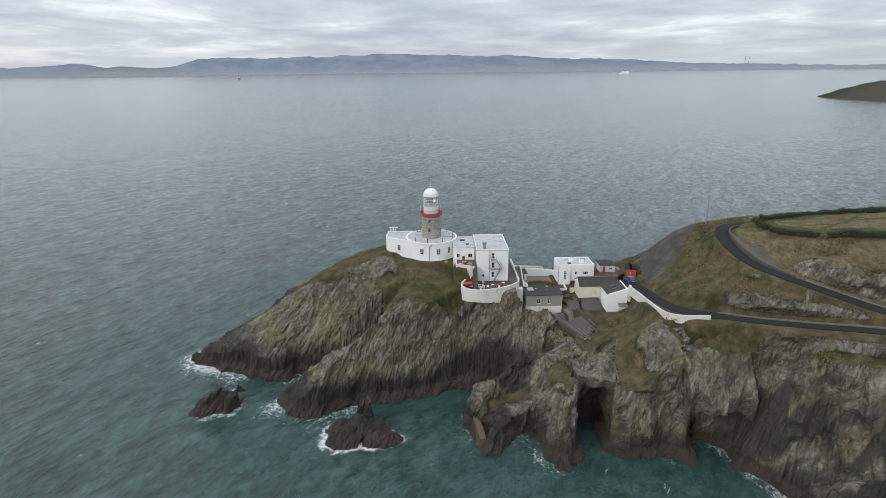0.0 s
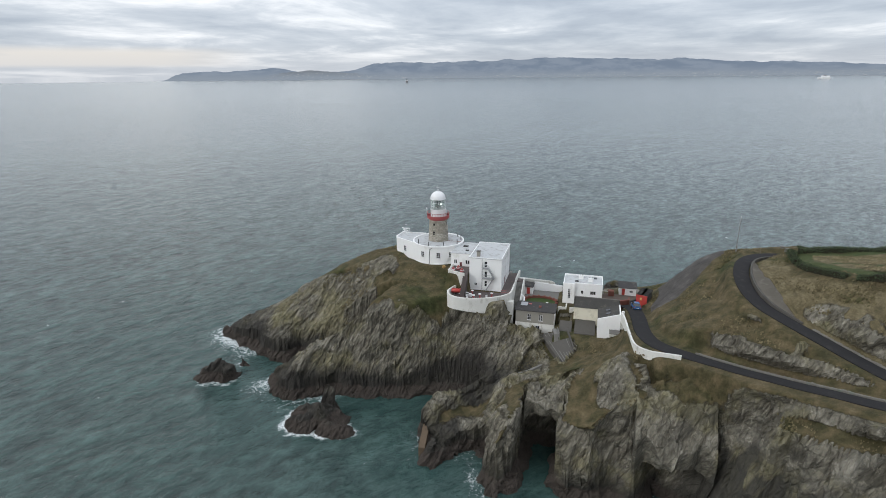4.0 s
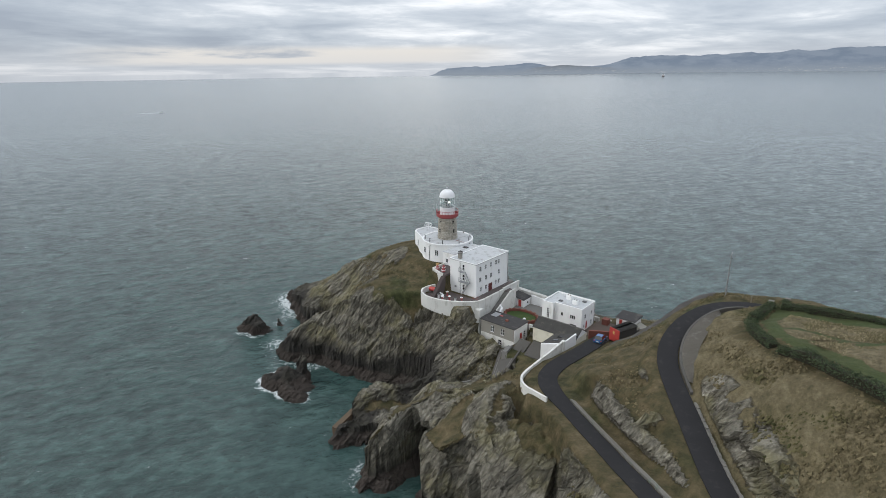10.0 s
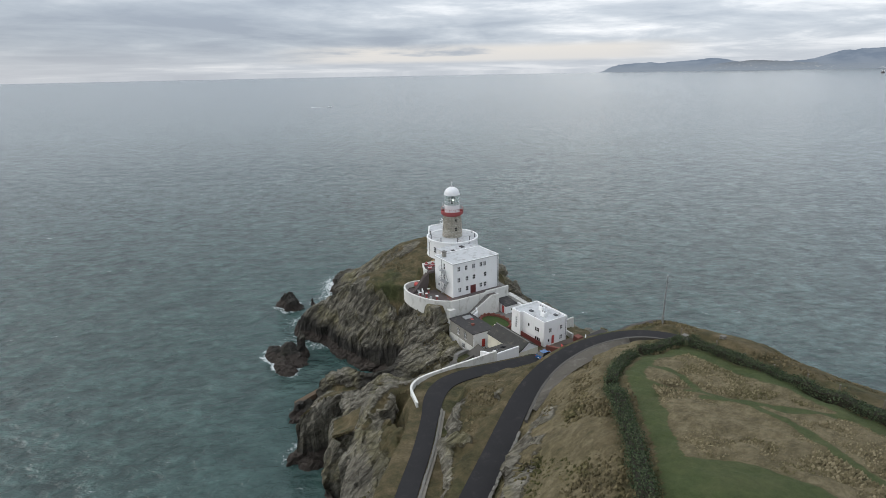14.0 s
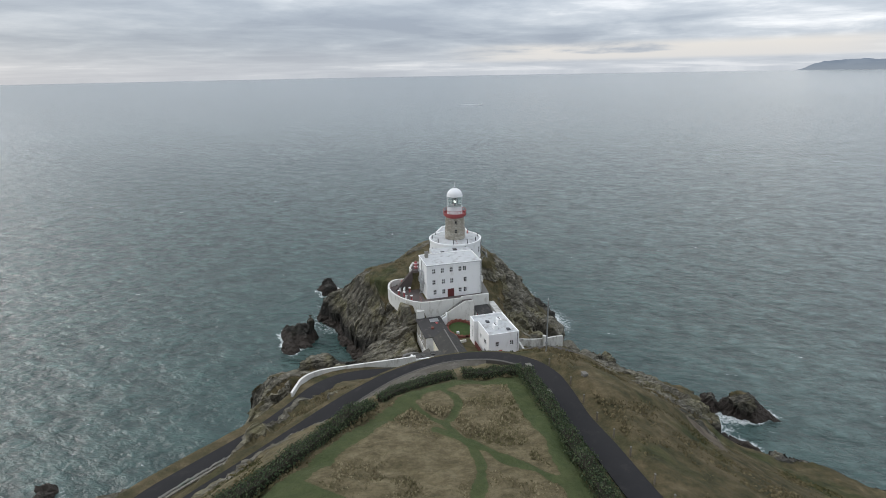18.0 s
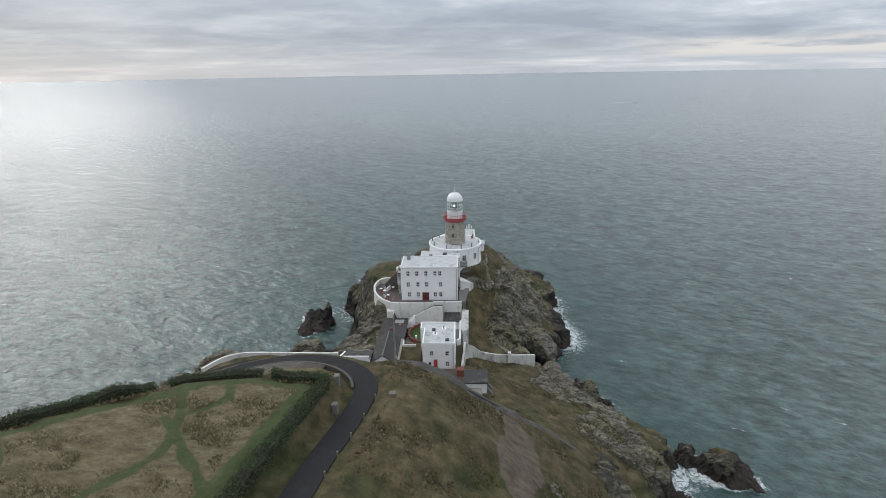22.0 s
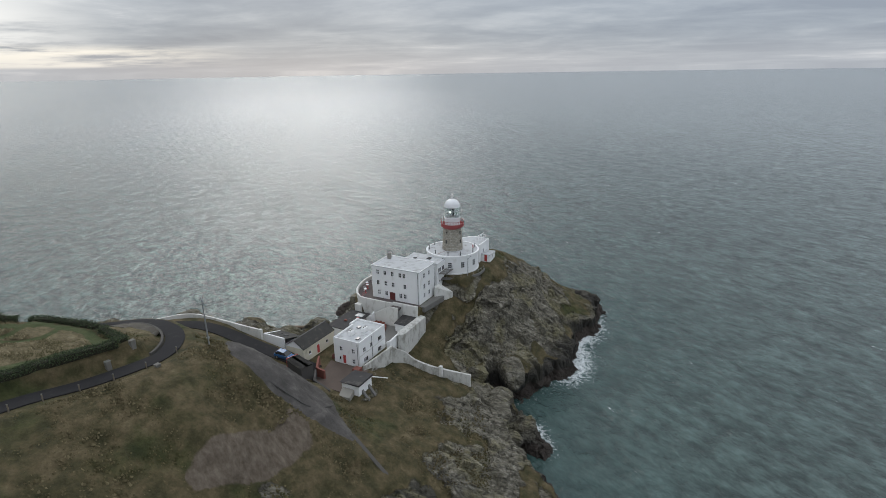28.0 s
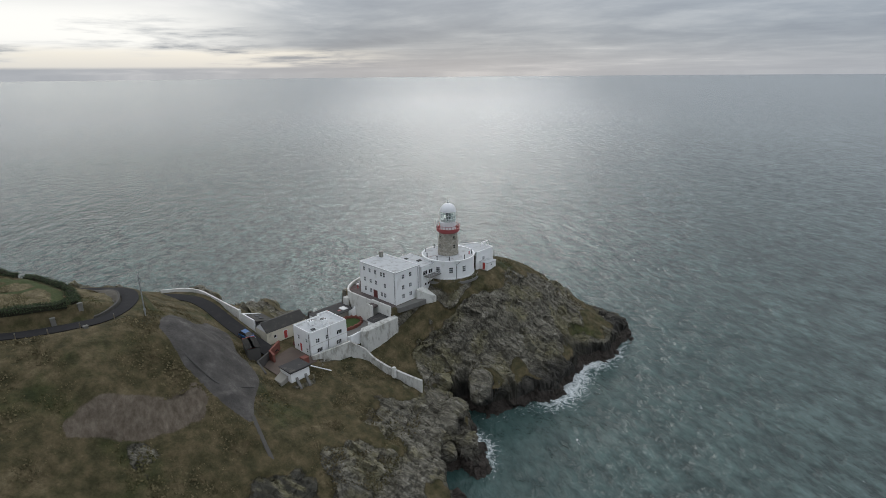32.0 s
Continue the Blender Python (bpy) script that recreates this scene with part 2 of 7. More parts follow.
def ground_material():
    m, t, b = material("headland_ground", 0.92, 0.0, 0.25)
    p = place(t)
    xyz = t.nodes.new("ShaderNodeSeparateXYZ")
    link(t, p, xyz.inputs[0])
    z = xyz.outputs[2]
    # rock: leaning beds of grey and olive, black belt above the tide, brown weed at the water
    sway = t.nodes.new("ShaderNodeTexNoise")
    sway.inputs["Scale"].default_value, sway.inputs["Detail"].default_value = 0.09, 2.0
    link(t, p, sway.inputs["Vector"])
    bend = t.nodes.new("ShaderNodeVectorMath")
    bend.operation = "MULTIPLY_ADD"
    link(t, sway.outputs["Color"], bend.inputs[0])
    bend.inputs[1].default_value = (2.4, 2.4, 2.4)
    link(t, p, bend.inputs[2])

    def bed_vector(across, down, strike):
        """Coordinates in the leaning beds, each in its own unit of length."""
        out = t.nodes.new("ShaderNodeCombineXYZ")
        for i, (axis, unit) in enumerate((((0.80, 0.22, -0.56), across), ((0.52, 0.22, 0.82), down), ((0.27, -0.96, 0.0), strike))):
            n = t.nodes.new("ShaderNodeVectorMath")
            n.operation = "DOT_PRODUCT"
            link(t, bend.outputs[0], n.inputs[0])
            n.inputs[1].default_value = Vector(axis).normalized() / unit
            link(t, n.outputs["Value"], out.inputs[i])
        return out.outputs[0]

    def joints(vec):
        n = t.nodes.new("ShaderNodeTexVoronoi")
        n.feature = "DISTANCE_TO_EDGE"
        n.inputs["Scale"].default_value = 1.0
        link(t, vec, n.inputs["Vector"])
        return n.outputs["Distance"]

    def blocks(vec):
        """A number for each block between the joints."""
        n = t.nodes.new("ShaderNodeTexVoronoi")
        n.inputs["Scale"].default_value = 1.0
        link(t, vec, n.inputs["Vector"])
        g = t.nodes.new("ShaderNodeSeparateColor")
        link(t, n.outputs["Color"], g.inputs[0])
        return g.outputs[0]

    seams = noise_tex(t, bed_vector(0.9, 6.0, 3.4), 1.0, 9, 0.66, 0.0)
    coarse = noise_tex(t, p, 0.11, 5, 0.6)
    fine = noise_tex(t, p, 1.7, 7, 0.68)
    grit = noise_tex(t, bed_vector(0.30, 1.2, 0.8), 1.0, 7, 0.72)
    open_joint = calc(t, "MINIMUM", smooth_step(t, joints(bed_vector(2.8, 7.0, 5.0)), 0.0, 0.06), smooth_step(t, joints(bed_vector(1.0, 2.8, 2.2)), -0.04, 0.09))
    rock = ramp(t, seams, [(0.30, (0.058, 0.054, 0.044)), (0.42, (0.140, 0.131, 0.106)), (0.54, (0.210, 0.200, 0.168)), (0.70, (0.330, 0.320, 0.285))])
    rock = mixc(t, calc(t, "MULTIPLY", smooth_step(t, grit, 0.50, 0.70), 0.45), rock, (0.36, 0.35, 0.32))
    rock = mixc(t, calc(t, "MULTIPLY", smooth_step(t, grit, 0.50, 0.34), 0.5), rock, (0.060, 0.056, 0.050))
    rock = mixc(t, calc(t, "MULTIPLY", smooth_step(t, coarse, 0.47, 0.62), 0.55), rock, (0.215, 0.200, 0.105))
    pale = smooth_step(t, noise_tex(t, p, 0.45, 6, 0.7), 0.58, 0.72)
    rock = mixc(t, calc(t, "MULTIPLY", pale, 0.6), rock, (0.42, 0.41, 0.38))
    # sheer faces: less lichen, and shade put into the rock colour by slope
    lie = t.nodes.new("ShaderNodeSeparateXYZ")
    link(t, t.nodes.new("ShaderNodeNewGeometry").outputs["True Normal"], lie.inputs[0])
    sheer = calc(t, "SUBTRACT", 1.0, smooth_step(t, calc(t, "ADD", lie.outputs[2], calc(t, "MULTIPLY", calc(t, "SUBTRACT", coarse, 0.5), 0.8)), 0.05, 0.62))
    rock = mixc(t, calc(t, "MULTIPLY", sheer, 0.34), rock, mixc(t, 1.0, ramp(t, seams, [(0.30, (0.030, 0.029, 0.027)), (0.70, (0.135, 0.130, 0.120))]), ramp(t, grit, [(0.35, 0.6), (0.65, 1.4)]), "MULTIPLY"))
    slabs = blocks(bed_vector(0.85, 3.4, 2.0))
    chips = blocks(bed_vector(0.34, 1.1, 0.8))
    rock = mixc(t, 1.0, rock, calc(t, "ADD", calc(t, "MULTIPLY", open_joint, 0.30), 0.70), "MULTIPLY")
    rock = mixc(t, 1.0, rock, ramp(t, slabs, [(0.0, 0.76), (0.5, 0.96), (1.0, 1.14)]), "MULTIPLY")
    rock = mixc(t, 1.0, rock, ramp(t, chips, [(0.0, 0.80), (0.5, 0.96), (1.0, 1.12)]), "MULTIPLY")
    # pale lichen in small spots on the upper rocks
    spots = calc(t, "MULTIPLY", smooth_step(t, noise_tex(t, p, 0.9, 6, 0.75), 0.57, 0.66), smooth_step(t, z, 4.0, 9.0))
    rock = mixc(t, calc(t, "MULTIPLY", spots, 0.34), rock, (0.44, 0.42, 0.35))
    rock = mixc(t, 1.0, rock, (0.99, 0.955, 0.89), "MULTIPLY")
    # dark streaks on the southern cliffs, also putting their shade into the colour
    dark_streak = smooth_step(t, noise_tex(t, bed_vector(3.4, 30.0, 7.0), 1.0, 4, 0.6), 0.42, 0.53)
    dark_streak = calc(t, "MULTIPLY", dark_streak, calc(t, "MULTIPLY", smooth_step(t, xyz.outputs[0], 54.0, 66.0), calc(t, "SUBTRACT", 1.0, smooth_step(t, z, 17.0, 25.0))))
    rock = mixc(t, calc(t, "MULTIPLY", dark_streak, 0.85), rock, (0.045, 0.043, 0.038))
        # the black lichen belt stands highest on the open seaward side
    belt = calc(t, "ADD", z, calc(t, "MULTIPLY", calc(t, "SUBTRACT", noise_tex(t, p, 0.10, 5), 0.5), 11.0))
    belt = calc(t, "ADD", belt, calc(t, "MULTIPLY", smooth_step(t, xyz.outputs[0], 10.0, 26.0), 3.2))
    # and up the cove behind the neck, where black stands in for overhang shadow
    cove_dist = t.nodes.new("ShaderNodeVectorMath")
    cove_dist.operation = "DISTANCE"
    link(t, mapped(t, p, (1.0, 1.6, 0.0)), cove_dist.inputs[0])
    cove_dist.inputs[1].default_value = (24.0, 119.0 * 1.6, 0.0)
    belt = calc(t, "SUBTRACT", belt, calc(t, "MULTIPLY", calc(t, "SUBTRACT", 1.0, smooth_step(t, cove_dist.outputs["Value"], 8.0, 19.0)), 8.0))
    black = calc(t, "SUBTRACT", 1.0, smooth_step(t, belt, 4.6, 9.0))
    rock = mixc(t, calc(t, "MULTIPLY", black, 0.86), rock, (0.030, 0.028, 0.026))
    tide = calc(t, "ADD", z, calc(t, "MULTIPLY", calc(t, "SUBTRACT", fine, 0.5), 1.2))
    weed = calc(t, "SUBTRACT", 1.0, smooth_step(t, tide, 2.0, 2.8))
    rock = mixc(t, calc(t, "MULTIPLY", weed, 0.85), rock, mixc(t, fine, (0.044, 0.036, 0.031), (0.076, 0.061, 0.051)))
    # turf
    blades = noise_tex(t, mapped(t, p, (1, 1, 0.6)), 2.6, 6, 0.7)
    tuft = noise_tex(t, p, 0.42, 5, 0.62)
    patch = noise_tex(t, p, 0.075, 4, 0.6)
    turf = ramp(t, tuft, [(0.32, (0.040, 0.040, 0.018)), (0.48, (0.078, 0.068, 0.034)), (0.60, (0.118, 0.096, 0.054)), (0.72, (0.160, 0.134, 0.080))])
    green = ramp(t, tuft, [(0.35, (0.026, 0.034, 0.012)), (0.62, (0.066, 0.072, 0.028))])
    turf = mixc(t, smooth_step(t, patch, 0.52, 0.68), turf, green)
    turf = mixc(t, 0.5, turf, ramp(t, blades, [(0.3, 0.45), (0.7, 1.25)]), "MULTIPLY")
    turf = mixc(t, 1.0, turf, (1.03, 0.99, 0.95), "MULTIPLY")
    # tussocks of the field and its mown rides
    hay = ramp(t, noise_tex(t, mapped(t, p, (1, 0.5, 1), (0, 0, 40)), 0.9, 8, 0.76), [(0.32, (0.070, 0.064, 0.032)), (0.5, (0.165, 0.137, 0.080)), (0.68, (0.260, 0.222, 0.140))])
    hay = mixc(t, 1.0, hay, (0.86, 0.84, 0.80), "MULTIPLY")
    hay = mixc(t, 0.5, hay, ramp(t, blades, [(0.3, 0.5), (0.7, 1.25)]), "MULTIPLY")
    mown = ramp(t, fine, [(0.3, (0.038, 0.056, 0.018)), (0.7, (0.070, 0.094, 0.034))])
    bare = ramp(t, noise_tex(t, drawn(t, p, 78, 7.0, 0.9), 1.0, 7, 0.66), [(0.3, (0.072, 0.056, 0.040)), (0.5, (0.125, 0.100, 0.075)), (0.7, (0.180, 0.148, 0.114))])
    slab = ramp(t, noise_tex(t, p, 0.35, 7, 0.65), [(0.3, (0.052, 0.048, 0.045)), (0.55, (0.088, 0.081, 0.075)), (0.72, (0.150, 0.140, 0.128))])
    c = mixc(t, attribute(t, "hay"), turf, hay)
    c = mixc(t, calc(t, "MULTIPLY", smooth_step(t, calc(t, "ADD", attribute(t, "mown"), calc(t, "MULTIPLY", calc(t, "SUBTRACT", fine, 0.5), 0.5)), 0.40, 0.60), 0.8), c, mown)
    grass = smooth_step(t, calc(t, "ADD", attribute(t, "grass"), calc(t, "MULTIPLY", calc(t, "SUBTRACT", fine, 0.5), 0.8)), 0.40, 0.60)
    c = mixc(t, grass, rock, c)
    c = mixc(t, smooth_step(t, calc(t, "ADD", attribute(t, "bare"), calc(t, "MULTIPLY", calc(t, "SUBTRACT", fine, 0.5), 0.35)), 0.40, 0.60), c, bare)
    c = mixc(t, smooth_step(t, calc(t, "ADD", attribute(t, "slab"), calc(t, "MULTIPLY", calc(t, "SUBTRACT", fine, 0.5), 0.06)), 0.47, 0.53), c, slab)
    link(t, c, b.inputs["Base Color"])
    gully = noise_tex(t, drawn(t, p, 78, 9.0, 0.9), 1.0, 5, 0.6)
    tall = calc(t, "ADD", calc(t, "MULTIPLY", seams, 0.45), calc(t, "ADD", calc(t, "MULTIPLY", grit, 0.35), calc(t, "MULTIPLY", open_joint, 0.30)))
    tall = calc(t, "ADD", tall, calc(t, "ADD", calc(t, "MULTIPLY", slabs, 0.42), calc(t, "MULTIPLY", chips, 0.12)))
    tall = calc(t, "MULTIPLY", tall, calc(t, "SUBTRACT", 1.0, grass))
    relief(t, b, calc(t, "ADD", calc(t, "ADD", tall, calc(t, "MULTIPLY", blades, 0.5)), calc(t, "MULTIPLY", gully, calc(t, "MULTIPLY", attribute(t, "bare"), 0.8))), 0.9, 0.6)
    return m


def sea_material():
    m, t, b = material("sea", 0.12, 0.0, 0.5)
    b.inputs["IOR"].default_value = 1.333
    p = place(t)
    swell = noise_tex(t, drawn(t, p, 58, 12.0, 7.5), 1.0, 4, 0.55, 0.2)
    chop = noise_tex(t, drawn(t, p, 62, 4.0, 2.6), 1.0, 5, 0.62, 0.3)
    rip = noise_tex(t, drawn(t, p, 46, 1.7, 1.0), 1.0, 4, 0.6)
    h = calc(t, "ADD", calc(t, "ADD", calc(t, "MULTIPLY", swell, 1.9), calc(t, "MULTIPLY", chop, 0.95)), calc(t, "MULTIPLY", rip, 0.24))
    waves = relief(t, b, h, 1.0, 1.0)
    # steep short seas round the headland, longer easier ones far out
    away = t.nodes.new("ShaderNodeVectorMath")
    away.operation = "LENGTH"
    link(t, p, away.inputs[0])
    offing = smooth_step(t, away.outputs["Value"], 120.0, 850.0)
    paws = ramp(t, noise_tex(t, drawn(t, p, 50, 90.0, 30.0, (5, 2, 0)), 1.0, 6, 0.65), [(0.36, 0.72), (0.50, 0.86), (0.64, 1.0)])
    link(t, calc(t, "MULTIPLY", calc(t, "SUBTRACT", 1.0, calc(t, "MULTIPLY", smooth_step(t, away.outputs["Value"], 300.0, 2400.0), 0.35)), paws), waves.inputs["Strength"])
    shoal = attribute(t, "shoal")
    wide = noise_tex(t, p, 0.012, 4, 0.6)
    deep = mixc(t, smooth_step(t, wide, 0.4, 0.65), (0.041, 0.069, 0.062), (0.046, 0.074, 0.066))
    # far water painted paler: averaged sky glints and haze put into its colour
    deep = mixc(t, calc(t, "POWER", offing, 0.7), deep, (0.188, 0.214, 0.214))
    # wave shading put into the water colour: lighter crests, darker troughs, broad streaks
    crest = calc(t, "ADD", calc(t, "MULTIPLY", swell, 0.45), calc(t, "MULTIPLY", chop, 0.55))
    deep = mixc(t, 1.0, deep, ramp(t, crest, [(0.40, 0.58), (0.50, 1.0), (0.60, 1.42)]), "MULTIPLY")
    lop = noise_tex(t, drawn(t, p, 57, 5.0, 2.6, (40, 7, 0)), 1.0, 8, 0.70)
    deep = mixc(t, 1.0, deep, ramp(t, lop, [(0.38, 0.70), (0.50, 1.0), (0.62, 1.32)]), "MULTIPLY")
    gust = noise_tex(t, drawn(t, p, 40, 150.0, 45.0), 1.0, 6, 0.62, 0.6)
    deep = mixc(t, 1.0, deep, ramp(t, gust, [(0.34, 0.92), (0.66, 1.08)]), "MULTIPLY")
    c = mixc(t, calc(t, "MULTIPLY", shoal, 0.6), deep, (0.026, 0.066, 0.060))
    # surf: threads of foam where it breaks on the rocks, and a few white horses
    drift = noise_tex(t, p, 0.07, 4, 0.6)
    surf = attribute(t, "surf")
    web = calc(t, "ABSOLUTE", calc(t, "SUBTRACT", noise_tex(t, p, 0.34, 5, 0.6, 1.6), 0.5))
    web = calc(t, "SUBTRACT", 1.0, smooth_step(t, web, 0.0, 0.14))
    lace = noise_tex(t, p, 1.1, 6, 0.72, 0.6)
    wash = calc(t, "ADD", calc(t, "MULTIPLY", surf, 0.98), calc(t, "ADD", calc(t, "MULTIPLY", web, 0.26), calc(t, "MULTIPLY", lace, 0.98)))
    wash = calc(t, "ADD", wash, calc(t, "MULTIPLY", drift, 0.35))
    foam = calc(t, "MULTIPLY", smooth_step(t, wash, 1.30, 1.74), smooth_step(t, surf, 0.10, 0.30))
    c = mixc(t, calc(t, "MULTIPLY", smooth_step(t, surf, 0.25, 1.0), 0.30), c, (0.22, 0.30, 0.29))
    foam = calc(t, "MULTIPLY", foam, smooth_step(t, noise_tex(t, p, 2.6, 5, 0.7), 0.30, 0.56))
    horse = calc(t, "MULTIPLY", smooth_step(t, noise_tex(t, drawn(t, p, 55, 7.5, 2.8, (11, 3, 0)), 1.0, 7, 0.74), 0.645, 0.72), smooth_step(t, drift, 0.42, 0.56))
    foam = calc(t, "MAXIMUM", foam, calc(t, "MULTIPLY", horse, 0.7))
    c = mixc(t, foam, c, (0.78, 0.81, 0.81))
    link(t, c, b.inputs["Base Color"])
    link(t, calc(t, "ADD", calc(t, "MULTIPLY", foam, 0.6), 0.16), b.inputs["Roughness"])
    return m


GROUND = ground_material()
SEA = sea_material()

# ---- fields of numbers for the land ----
def hash3(ix, iy, iz, seed):
    n = (ix.astype(np.int64) * 374761393 + iy.astype(np.int64) * 668265263 + iz.astype(np.int64) * 2147483647 + seed * 1274126177) & 0xFFFFFFFF
    n = ((n ^ (n >> 13)) * 1274126177) & 0xFFFFFFFF
    n = ((n ^ (n >> 16)) * 2246822519) & 0xFFFFFFFF
    return ((n ^ (n >> 15)) & 0xFFFFFF) / float(0xFFFFFF)


def value_noise(x, y, z, seed=0):
    ix, iy, iz = np.floor(x), np.floor(y), np.floor(z)
    fx, fy, fz = x - ix, y - iy, z - iz
    fx, fy, fz = (f * f * (3 - 2 * f) for f in (fx, fy, fz))
    out = 0.0
    for dx in (0, 1):
        for dy in (0, 1):
            for dz in (0, 1):
                w = (fx if dx else 1 - fx) * (fy if dy else 1 - fy) * (fz if dz else 1 - fz)
                out = out + w * hash3(ix + dx, iy + dy, iz + dz, seed)
    return out * 2 - 1


def fractal(x, y, z, octaves=4, seed=0, gain=0.5):
    total, amp = 0.0, 1.0
    for k in range(octaves):
        total = total + amp * value_noise(x * 2**k, y * 2**k, z * 2**k, seed + 17 * k)
        amp *= gain
    return total


def step01(v, lo, hi):
    s = np.clip((v - lo) / (hi - lo), 0, 1)
    return s * s * (3 - 2 * s)


def line_distance(x, y, line):
    """Distance to a polyline, and the value carried along it (its third column, if any)."""
    best = np.full(x.shape, 1e9)
    value = np.zeros(x.shape)
    for a, b in zip(line[:-1], line[1:]):
        dx, dy = b[0] - a[0], b[1] - a[1]
        s = np.clip(((x - a[0]) * dx + (y - a[1]) * dy) / (dx * dx + dy * dy + 1e-9), 0, 1)
        d = np.hypot(x - a[0] - s * dx, y - a[1] - s * dy)
        near = d < best
        best = np.where(near, d, best)
        if len(a) > 2:
            value = np.where(near, a[2] + s * (b[2] - a[2]), value)
    return best, value


def inside(x, y, ring):
    odd = np.zeros(x.shape, bool)
    for a, b in zip(ring, ring[1:] + ring[:1]):
        cross = ((a[1] > y) != (b[1] > y)) & (x < (b[0] - a[0]) * (y - a[1]) / (b[1] - a[1] + 1e-12) + a[0])
        odd ^= cross
    return odd


def smooth_line(line, step):
    """A rounded, evenly stepped polyline through the given corners."""
    pts = [np.array(p, float) for p in line]
    out = []
    for i in range(len(pts) - 1):
        p0, p1, p2, p3 = pts[max(i - 1, 0)], pts[i], pts[i + 1], pts[min(i + 2, len(pts) - 1)]
        n = max(2, int(np.linalg.norm(p2[:2] - p1[:2]) / step))
        for k in range(n):
            t = k / n
            out.append(0.5 * (2 * p1 + (p2 - p0) * t + (2 * p0 - 5 * p1 + 4 * p2 - p3) * t * t + (3 * p1 - p0 - 3 * p2 + p3) * t**3))
    out.append(pts[-1])
    return [tuple(float(v) for v in p) for p in out]


# ---- the shore, going round from the southern cliffs ----
SHORE_SOUTH = [(320, -20), (200, 15), (130, 40), (100, 58), (84, 69), (73.5, 76.5), (68, 81.5), (66.2, 83), (64.4, 88), (64.2, 96), (62, 99.6), (57.2, 99.6), (55.2, 95), (53.8, 92.4), (50, 93), (46, 90), (41.2, 92.6),
               (39.4, 96.5), (39.2, 108), (34.4, 108), (33.8, 95), (30, 90.6), (27, 91.3), (24.4, 94.5), (23.8, 101), (21.5, 101), (19, 98), (16, 94.5), (13, 96), (12, 105), (11, 111)]
SHORE_COVE = [(16, 113.5), (20.5, 117), (19.5, 120), (16.5, 121.5), (13, 122), (10.5, 121), (8, 118.5), (4, 116), (-1, 115), (-7, 114), (-18, 111), (-24, 109), (-30, 110), (-33, 115)]
SHORE_WEST = [(-31, 119), (-26, 123), (-20, 127), (-28, 127.5), (-32, 129), (-34, 126), (-38, 125), (-43, 127), (-48, 130), (-52, 131), (-59, 134), (-61, 137), (-57, 142), (-52, 149), (-48, 158), (-49, 168), (-44, 176)]
SHORE_NORTH = [(-33, 177.5), (-25, 178), (-18, 175.5), (-9, 178.5), (0, 179), (6, 175), (14, 173.5), (18, 171), (19, 165), (21, 164), (24, 171), (27, 176), (32, 180), (34, 176.5), (38, 176.5), (42, 184), (46, 188), (52, 189.5), (57, 187), (60, 185), (66, 181), (69, 183), (70, 190), (76, 194), (80, 196), (84, 202), (94, 209), (110, 211), (130, 205), (165, 196), (320, 180)]
SHORE = SHORE_SOUTH + SHORE_COVE + SHORE_WEST + SHORE_NORTH
# lone rocks: x, y, half length, half width, height, heading
ROCKS = [(-46, 114, 5.6, 3.6, 5.6, 20), (-43.8, 121, 1.7, 1.2, 2.6, 0), (-13, 103.5, 7.2, 4.4, 4.6, 15), (-11.3, 107, 3.0, 2.2, 8.2, 0),
         (52.6, 197, 5.8, 4.4, 4.6, 60), (49.8, 191.5, 3.2, 2.4, 3.4, 20), (30.4, 175.4, 8.0, 4.4, 6.2, 62), (64, 188, 4.6, 2.6, 2.4, 20), (41, 58, 5.0, 3.0, 3.5, 30), (-8, 100.8, 4.2, 1.8, 2.0, 10)]

# ---- the lie of the land: heights at survey spots, in metres above the water ----
SPOTS_HEAD = [(-14, 147, 26), (-8, 155, 26), (-4, 142, 27), (0, 139, 26), (5, 134, 24), (0, 130, 23.5), (-3, 126, 23), (-31, 113, 1.5), (-24, 114, 7.5), (-16, 116.5, 13.5), (-11, 118.5, 17),
              (-6, 121, 20.5), (2, 122, 21), (9, 122.5, 20.5), (14, 124.5, 20.5), (22, 126, 18.5), (-20, 131.8, 15), (-14, 133, 19.5), (-9, 134.5, 22.8), (-27, 131.5, 9.5), (-30, 139, 16.5), (-22, 138, 20), (-40, 135, 10)]
SPOTS_NORTH = [(-48, 134, 6), (-57, 136, 3), (-29, 149, 19), (-40, 145, 12), (-45, 155, 6), (-36, 160, 11), (-25, 164, 15), (-38, 172, 6), (-20, 155, 22.5), (3, 160.6, 20.6), (-8, 165, 16),
               (-18, 170, 8), (0, 171, 8), (10, 165, 11), (15, 160, 14.5), (8, 155, 23.5), (22, 152, 17), (22, 160, 8), (15, 168, 8)]
SPOTS_NECK = [(30, 125, 14), (38, 122, 15), (32, 117, 10.5), (29.7, 111.3, 12), (25.5, 113, 8), (18, 104, 4), (20, 99, 4.5), (23.5, 97.5, 5.5), (24, 104, 6), (20, 109, 4.5), (15.5, 100, 3.5), (30, 99, 13), (28, 95, 9), (42, 102.5, 16), (46, 98, 15.5), (52.5, 99.5, 22), (52.5, 104, 24), (57.8, 97.5, 22),
              (37.6, 99, 14.5), (44, 112, 18), (47, 118, 18.4), (45, 121, 17.6), (48, 150, 18.3), (50, 153, 17), (42, 151, 16), (36, 153, 14), (32, 163, 11), (40, 165, 11.5), (59.5, 170.8, 13), (45, 178, 7)]
